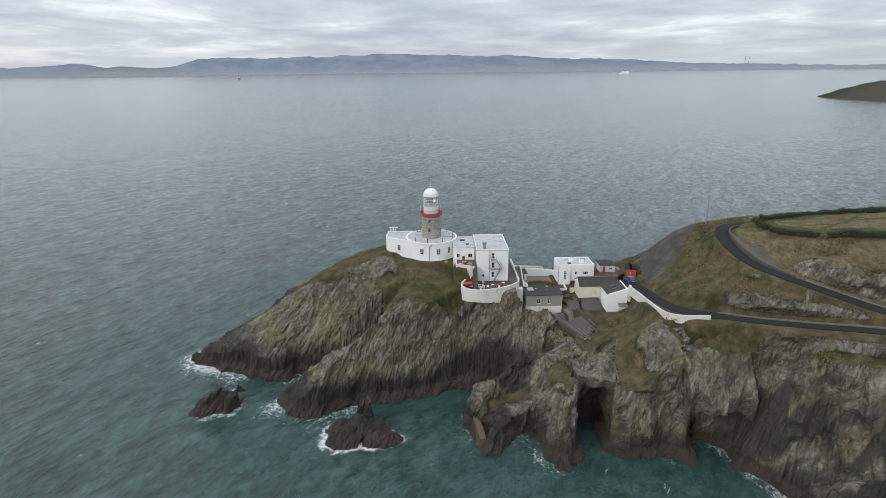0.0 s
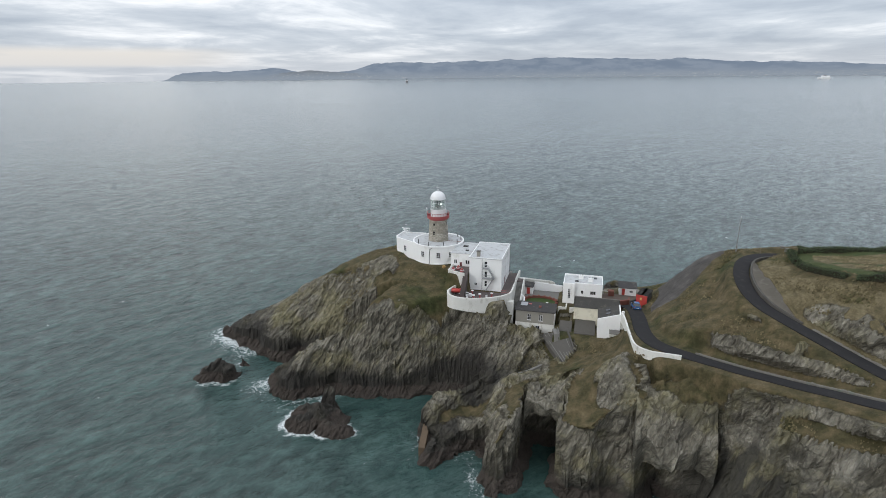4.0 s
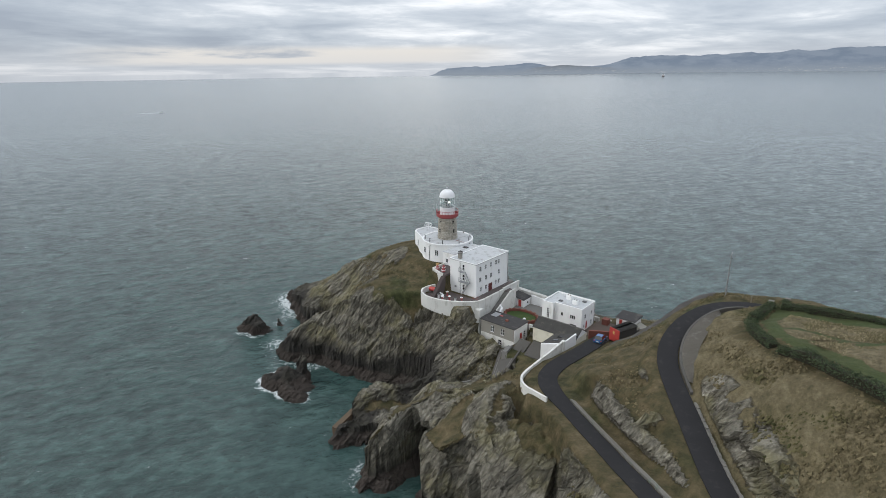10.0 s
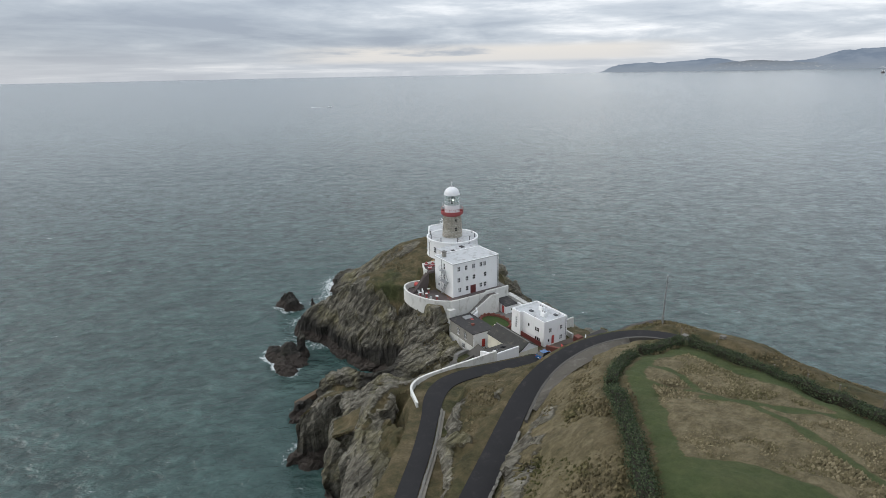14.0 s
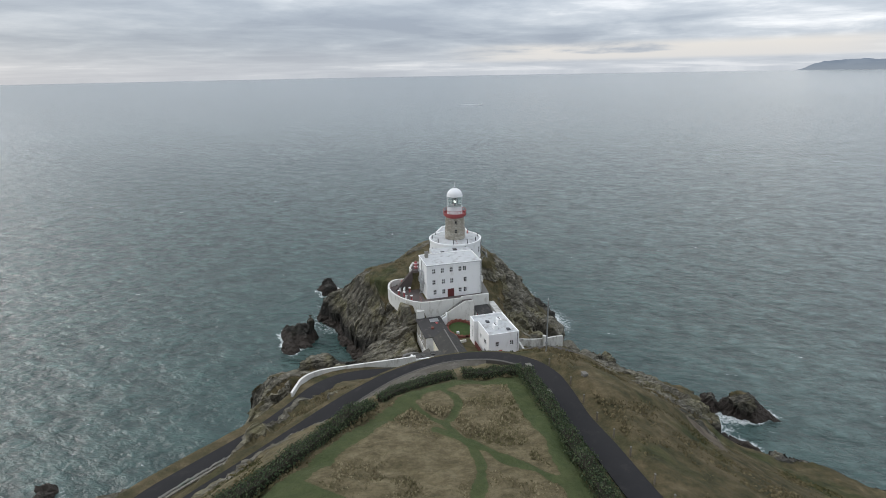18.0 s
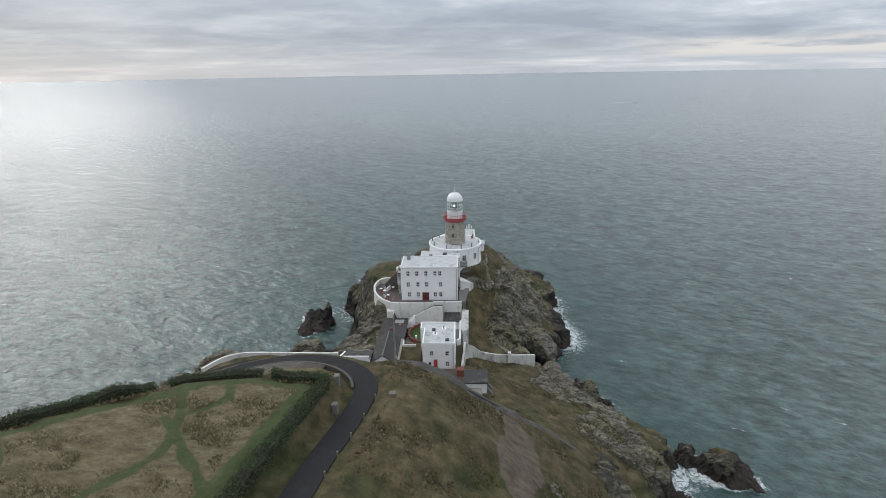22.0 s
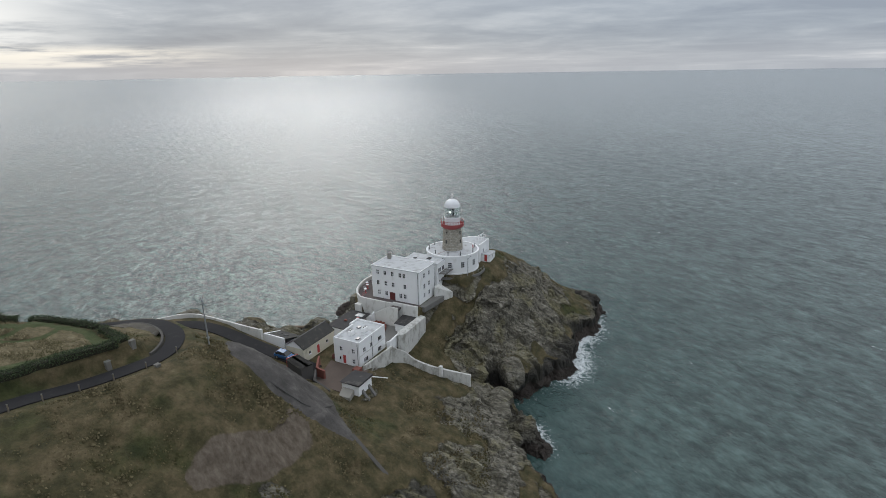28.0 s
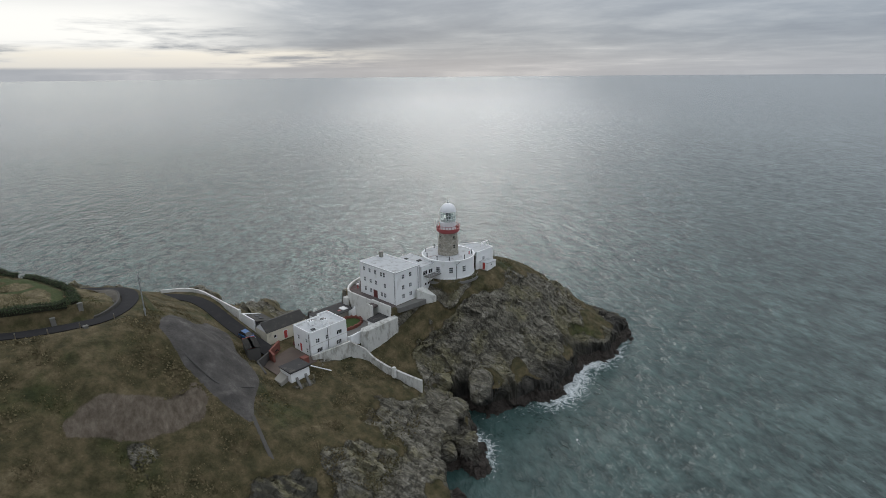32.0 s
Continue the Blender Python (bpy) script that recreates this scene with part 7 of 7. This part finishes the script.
# ---- parked car ----
car = thing("parked_car", (54.3, 133.6, 21.95), "blue hatchback parked on the road", "car")
cm = pose(54.3, 133.6, 21.75, -6.5, 0, 8)
SECT = [(-2.02, 0.45, 0.62, 0.76), (-1.95, 0.32, 0.92, 0.84), (-1.2, 0.28, 0.98, 0.88), (0.0, 0.28, 0.98, 0.88), (0.9, 0.28, 0.96, 0.87), (1.75, 0.30, 0.80, 0.82), (2.02, 0.42, 0.62, 0.70)]
bm = bmesh.new()
prev = None
for y, z0, z1, hw in SECT:
    row = [bm.verts.new((x, y, z)) for x, z in ((-hw * 0.92, z0), (-hw, (z0 + z1) / 2), (-hw * 0.93, z1), (hw * 0.93, z1), (hw, (z0 + z1) / 2), (hw * 0.92, z0))]
    if prev:
        for k in range(6):
            bm.faces.new((prev[k], prev[(k + 1) % 6], row[(k + 1) % 6], row[k]))
    else:
        bm.faces.new(row)
    prev = row
bm.faces.new(prev[::-1])
body = part("body", bm, BLUE, car, "glossy blue body", True, cm)
bm = bmesh.new()
prev = None
for y, z, hw in ((-1.85, 0.97, 0.78), (-1.35, 1.5, 0.6), (0.15, 1.53, 0.6), (1.0, 0.97, 0.76)):
    row = [bm.verts.new((s * hw, y, z)) for s in (-1, 1)]
    lo = [bm.verts.new((s * 0.8, y, 0.95)) for s in (-1, 1)]
    if prev:
        bm.faces.new((prev[0], prev[1], row[1], row[0]))
        bm.faces.new((prev[2], prev[0], row[0], lo[0]))
        bm.faces.new((prev[1], prev[3], lo[1], row[1]))
    prev = row + lo
part("glasshouse", bm, WINDOW, car, "dark tinted windows", False, cm)
part("roof_panel", box(-0.6, -1.35, 1.515, 0.6, 0.15, 1.56, 0.02), BLUE, car, m=cm)
for s in (-1, 1):
    for y in (-1.25, 1.3):
        wm = cm @ pose(s * 0.84, y, 0.32, 0, 90, 0)
        wh = part("wheel", lathe([(0.19, -0.1), (0.31, -0.1), (0.33, 0), (0.31, 0.1), (0.19, 0.1), (0.19, -0.1)], 16), BLACK, car, m=wm)
        part("rim", lathe([(0.001, -0.07), (0.19, -0.07), (0.19, 0.07), (0.001, 0.07)], 12), GALVANISED, wh, m=wm)
    part("headlight", box(s * 0.6 - 0.16, 1.86, 0.62, s * 0.6 + 0.16, 1.97, 0.76, 0.02), WHITE_METAL, car, m=cm)
    part("tail_light", box(s * 0.66 - 0.12, -2.01, 0.66, s * 0.66 + 0.12, -1.93, 0.86, 0.02), RED, car, m=cm)
    part("door_mirror", box(s * 0.95 - 0.1, 0.7, 0.95, s * 0.95 + 0.1, 0.82, 1.08, 0.02), BLUE, car, m=cm)
part("number_plate", box(-0.26, 2.0, 0.45, 0.26, 2.04, 0.56), WHITE_METAL, car, m=cm)
part("number_plate", box(-0.26, -2.06, 0.55, 0.26, -2.0, 0.66), WHITE_METAL, car, m=cm)

# ---- utility pole, fence posts, gate pillars ----
pole = thing("utility_pole", (74.4, 138.5, 35.4), "tall thin grey utility pole on the grass", "pole")
part("shaft", lathe([(0.12, 35.0), (0.075, 43.2), (0.001, 43.25)], 10, (74.4, 138.5, 0)), GALVANISED, pole)
part("bracket", box(74.1, 138.44, 42.4, 74.7, 138.56, 42.52), DARK_METAL, pole)
part("insulator", bar((74.4, 138.5, 43.2), (74.4, 138.5, 43.5), 0.05), WHITE_METAL, pole)
part("stay_plate", box(74.24, 138.34, 36.6, 74.56, 138.66, 36.9), GALVANISED, pole)


post_a = mesh_of("post", box(-0.07, -0.07, -0.3, 0.07, 0.07, 1.05, 0.01), TIMBER)
cap_a = mesh_of("cap", box(-0.085, -0.085, 1.05, 0.085, 0.085, 1.1), STONE)
for line, d in ((ROAD_HIGH[60:104], 1.75),):
    for i, (x, y, z) in enumerate(offset(line, d)[::4]):
        p = thing("fence_post", (x, y, ground_z(x, y)), "short weathered timber post beside the road", "post", "posts along the road")
        part("post", post_a, None, p, m=Matrix.Translation((x, y, ground_z(x, y))))
        part("cap", cap_a, None, p, m=Matrix.Translation((x, y, ground_z(x, y))))
for x, y, s in ((82.3, 132.3, 1.3), (86.6, 132.9, 1.2), (83.6, 139.2, 0.4)):
    p = thing("gate_pillar", (x, y, ground_z(x, y)), "rough white-grey stone pillar by the field gate", "pillar", "stone pillars by the road")
    z = ground_z(x, y)
    bm = box(x - 0.35, y - 0.3, z - 0.3, x + 0.35, y + 0.3, z + s, 0.06)
    for v in bm.verts:
        v.co += Vector((rng.uniform(-0.05, 0.05), rng.uniform(-0.05, 0.05), rng.uniform(-0.04, 0.04)))
    part("pillar", bm, STONE, p)
    part("cap_stone", box(x - 0.38, y - 0.34, z + s, x + 0.38, y + 0.34, z + s + 0.12, 0.03), STONE, p)

# ---- hedges round the field ----
LEAF, _t, _b = material("hedge_leaves", 0.75, 0.0, 0.3)
_v = _t.nodes.new("ShaderNodeNewGeometry").outputs["Random Per Island"]
link(_t, ramp(_t, _v, [(0.0, (0.026, 0.044, 0.020)), (0.5, (0.050, 0.075, 0.034)), (1.0, (0.095, 0.115, 0.055))]), _b.inputs["Base Color"])
TWIG = plain("hedge_wood", (0.035, 0.032, 0.022), 0.95, 0.3, 2.0)


def hedge(line, half, tall, label, seed):
    r = random.Random(seed)
    pts = smooth_line(line, 0.5)
    h = thing("hedge", (pts[0][0], pts[0][1], ground_z(*pts[0][:2])), label, "hedge", "hedges round the field")
    vs, fs = [], []
    core = []
    for i, p in enumerate(pts):
        x, y = p[0], p[1]
        z = ground_z(x, y)
        top = tall * (0.85 + 0.25 * float(fractal(np.array([x * 0.5]), np.array([y * 0.5]), np.array([seed * 1.0]), 2, 3)[0]))
        core.append((x, y, z + top * 0.75, z - 0.2))
        a, b = pts[max(i - 1, 0)], pts[min(i + 1, len(pts) - 1)]
        n = Vector((-(b[1] - a[1]), b[0] - a[0], 0)).normalized()
        for _ in range(int(150 * half * tall)):
            ang = r.uniform(0, math.pi)
            q = r.uniform(0.72, 1.12)
            s = math.cos(ang) * half * q
            c = Vector((x + n.x * s + r.uniform(-0.3, 0.3), y + n.y * s + r.uniform(-0.3, 0.3), z + max(0.05, math.sin(ang) ** 0.6 * top * q)))
            d = Vector((r.uniform(-1, 1), r.uniform(-1, 1), r.uniform(-0.4, 1))).normalized()
            e = d.orthogonal().normalized() * r.uniform(0.04, 0.10)
            g = d.cross(e).normalized() * r.uniform(0.04, 0.10)
            k = len(vs)
            vs += [(c + e)[:], (c + g)[:], (c - e)[:], (c - g)[:]]
            fs.append((k, k + 1, k + 2, k + 3))
    me = bpy.data.meshes.new("foliage")
    me.from_pydata(vs, [], fs)
    me.materials.append(LEAF)
    f = adopt(new("foliage", me), h)
    part("inner_mass", ribbon_wall(core, half * 1.3, -1), TWIG, h)
    return h


hedge([(103.5, 97.6), (97.2, 103.8), (91.5, 108.8), (87.2, 112.5)], 0.85, 1.25, "thick dark green hedge along the field's seaward edge", 3)
hedge([(86.0, 113.7), (83.6, 117.4), (82.2, 120.6), (81.7, 122.8)], 0.8, 1.25, "dark green hedge along the brow of the field", 4)
hedge([(81.7, 124.2), (82.0, 127.5), (82.7, 131.0)], 0.8, 1.2, "dark green hedge by the gate pillar", 5)
hedge([(84.0, 131.2), (89, 130.6), (94, 129.9), (103.5, 128.7), (122, 126.2)], 0.9, 1.25, "long dark green hedge between field and road", 6)

# ---- boulders and the cove walkway ----
def boulder(x, y, z, a, b, c, seed, label):
    bm = bmesh.new()
    bmesh.ops.create_icosphere(bm, subdivisions=4, radius=1.0)
    r = random.Random(seed)
    planes = [(Vector((r.gauss(0, 1), r.gauss(0, 1), r.gauss(0, 0.8))).normalized(), r.uniform(0.66, 0.92)) for _ in range(14)]
    for v in bm.verts:
        p = v.co.copy()
        for n, d in planes:
            over = p.dot(n) - d
            if over > 0:
                p -= n * over * 0.9
        p *= 1 + 0.07 * noise.noise(p * 2.1 + Vector((seed, 0, 0))) + 0.05 * noise.noise(p * 5 + Vector((0, seed, 0)))
        q = abs((p.x * 1.7 + p.y * 0.6 + p.z * 0.8 + seed) % 0.7 - 0.35)
        p *= 1 - 0.06 * (q < 0.04)
        v.co = Vector((p.x * a * 1.12, p.y * b * 1.12, p.z * c * 1.12))
    return solid("boulder", bm, GROUND, label, "boulder", "boulders at the cliff foot", smooth=False, m=pose(x, y, z, 0, 0, seed * 37))


for k, (x, y, z, a, b, c) in enumerate(((17.0, 168.0, 6.5, 4.0, 3.4, 4.0), (11.5, 169.6, 4.6, 2.6, 2.2, 2.4), (22.5, 161.5, 8.0, 2.4, 2.0, 2.0), (27.5, 168.5, 5.8, 3.6, 2.6, 2.6), (31.5, 170.5, 5.5, 3.2, 2.4, 2.4), (5.0, 172.5, 3.6, 2.8, 2.0, 2.2), (-10, 174.6, 2.6, 2.6, 1.8, 2.2), (36, 174.5, 3.4, 2.6, 2.0, 1.8))):
    boulder(x, y, z, a, b, c, k + 1, "big rounded grey boulder wedged at the cliff foot")
cw = thing("cove_stair", (34, 126, 14), "old concrete ramp and steps down to the cove", "stair")
ramp_line = [(36.6, 128.0, 16.2), (37.4, 124, 15.2), (38.2, 119.5, 13.8), (36.2, 118.6, 12.6), (33.2, 118.2, 10.8), (30, 116.9, 9.4)]
rl = [(x, y, ground_z(x, y) + 0.3) for x, y, z in smooth_line(ramp_line, 0.8)]
part("ramp", strip(rl, 0.5, 0.0, thick=0.7), CONCRETE, cw)
part("side_wall", ribbon_wall([(x, y, z + 0.35, z - 0.6) for x, y, z in offset(rl, 0.6)], 0.2, -1), CONCRETE, cw)
slip = thing("sloping_slab", (36.5, 122, 14), "blackened ribbed concrete slab sloping below the store", "slab")
SLAB = [Vector(p) for p in ((33.4, 128.7, 15.0), (39.4, 127.6, 17.0), (41.3, 119.5, 16.4), (39.4, 116.3, 14.2))]
part("slab", prism([(p.x, p.y) for p in SLAB], [p.z - 2.5 for p in SLAB], [p.z for p in SLAB]), OLD_CONCRETE, slip)
for k in range(1, 7):
    a, b = SLAB[0].lerp(SLAB[1], k / 7), SLAB[3].lerp(SLAB[2], k / 7)
    part("rib", bar((a.x, a.y, a.z + 0.02), (b.x, b.y, b.z + 0.02), 0.09), CONCRETE, slip)
part("side_wall", ribbon_wall([(39.5, 127.6, 17.5, 14.5), (41.4, 119.5, 16.9, 14), (39.4, 116.1, 14.7, 11.5)], 0.35, -3), OLD_CONCRETE, slip, "low side wall of the slab")
ledge = thing("landing_ledge", (14.5, 103, 3), "crumbling concrete landing ledge on the rocks", "ledge")
part("slab", ribbon_wall([(12.4, 110, 4.4, 0.5), (12.6, 104, 3.8, 0.2), (13.6, 97.2, 2.8, -0.2)], 1.3, -3), plain("weedy_concrete", (0.13, 0.095, 0.065), 0.95, 0.3, 0.8, (0.07, 0.05, 0.035)), ledge)

# ---- tussocks: too many to count ----
def tufts(name, label, count, zone, tall, colours, seed):
    r = np.random.RandomState(seed)
    x = r.uniform(zone[0], zone[2], count)
    y = r.uniform(zone[1], zone[3], count)
    h, made, d = land_height(x, y)
    e = 0.4
    sl = np.hypot(land_height(x + e, y)[0] - h, land_height(x, y + e)[0] - h) / e
    dens = fractal(x * 0.13, y * 0.13, x * 0, 3, 71)
    blockn = inside(x, y, APRON) | inside(x, y, SCAR) | (hay_only(x, y) if zone[4] else inside(x, y, FIELD))
    ok = (made < 0.05) & (sl < 0.95) & (h > 9) & (d > 1.5) & ~blockn & (dens > -0.55)
    x, y, h, dens = x[ok], y[ok], h[ok], dens[ok]
    n = len(x)
    t = tall * r.uniform(0.5, 1.3, n) * (1 + 0.5 * dens)
    w = t * r.uniform(1.0, 1.7, n)
    lean = r.normal(0, 0.35, (n, 2)) * t[:, None] + np.array([0.25, 0.1]) * t[:, None]
    a0 = r.uniform(0, 2 * np.pi, n)
    verts = np.zeros((n, 6, 3))
    for k in range(5):
        a = a0 + k * 2 * np.pi / 5
        rad = w * r.uniform(0.6, 1.1, n)
        verts[:, k] = np.stack([x + rad * np.cos(a), y + rad * np.sin(a), h - 0.12], -1)
    verts[:, 5] = np.stack([x + lean[:, 0], y + lean[:, 1], h + t], -1)
    base = (np.arange(n) * 6)[:, None]
    tris = np.concatenate([base + np.array([[k, (k + 1) % 5, 5]]) for k in range(5)], 0)
    me = fast_mesh(name, verts.reshape(-1, 3), tris, False)
    m, tr, b = material(name, 0.95, 0.0, 0.1)
    v = tr.nodes.new("ShaderNodeNewGeometry").outputs["Random Per Island"]
    wide = noise_tex(tr, place(tr), 0.075, 4, 0.6)
    c = mixc(tr, smooth_step(tr, wide, 0.50, 0.66), ramp(tr, v, colours[0]), ramp(tr, v, colours[1]))
    link(tr, c, b.inputs["Base Color"])
    me.materials.append(m)
    return tagged(new(name, me), label, "grass", kind="stuff")


def hay_only(x, y):
    rim, _ = line_distance(x, y, FIELD + FIELD[:1])
    shut = ~inside(x, y, FIELD) | (rim < 2.3) | (np.hypot(x - 108, (y - 103) * 1.1) < 8.2)
    for ride in RIDES:
        away, _ = line_distance(x, y, smooth_line(ride, 1.0))
        shut |= away < 0.6
    return shut


DRY = [(0.0, (0.075, 0.064, 0.035)), (0.6, (0.125, 0.103, 0.058)), (1.0, (0.19, 0.157, 0.092))]
FRESH = [(0.0, (0.048, 0.050, 0.021)), (0.6, (0.085, 0.080, 0.036)), (1.0, (0.14, 0.120, 0.060))]
tufts("rough_grass", "tussocky olive and straw-coloured grass on the slopes", 60000, (45, 70, 112, 190, 0), 0.13, (DRY, FRESH), 1)
STRAW = [(0.0, (0.125, 0.108, 0.062)), (0.6, (0.185, 0.155, 0.092)), (1.0, (0.30, 0.258, 0.165))]
OLIVE = [(0.0, (0.090, 0.085, 0.042)), (0.6, (0.125, 0.112, 0.058)), (1.0, (0.22, 0.190, 0.110))]
tufts("meadow_grass", "dry straw-coloured meadow grass in the field", 42000, (82, 82, 125, 132, 1), 0.10, (STRAW, OLIVE), 3)
tufts("headland_grass", "short wind-bent turf tussocks on the headland", 16000, (-45, 115, 48, 175, 0), 0.13, (DRY, FRESH), 2)
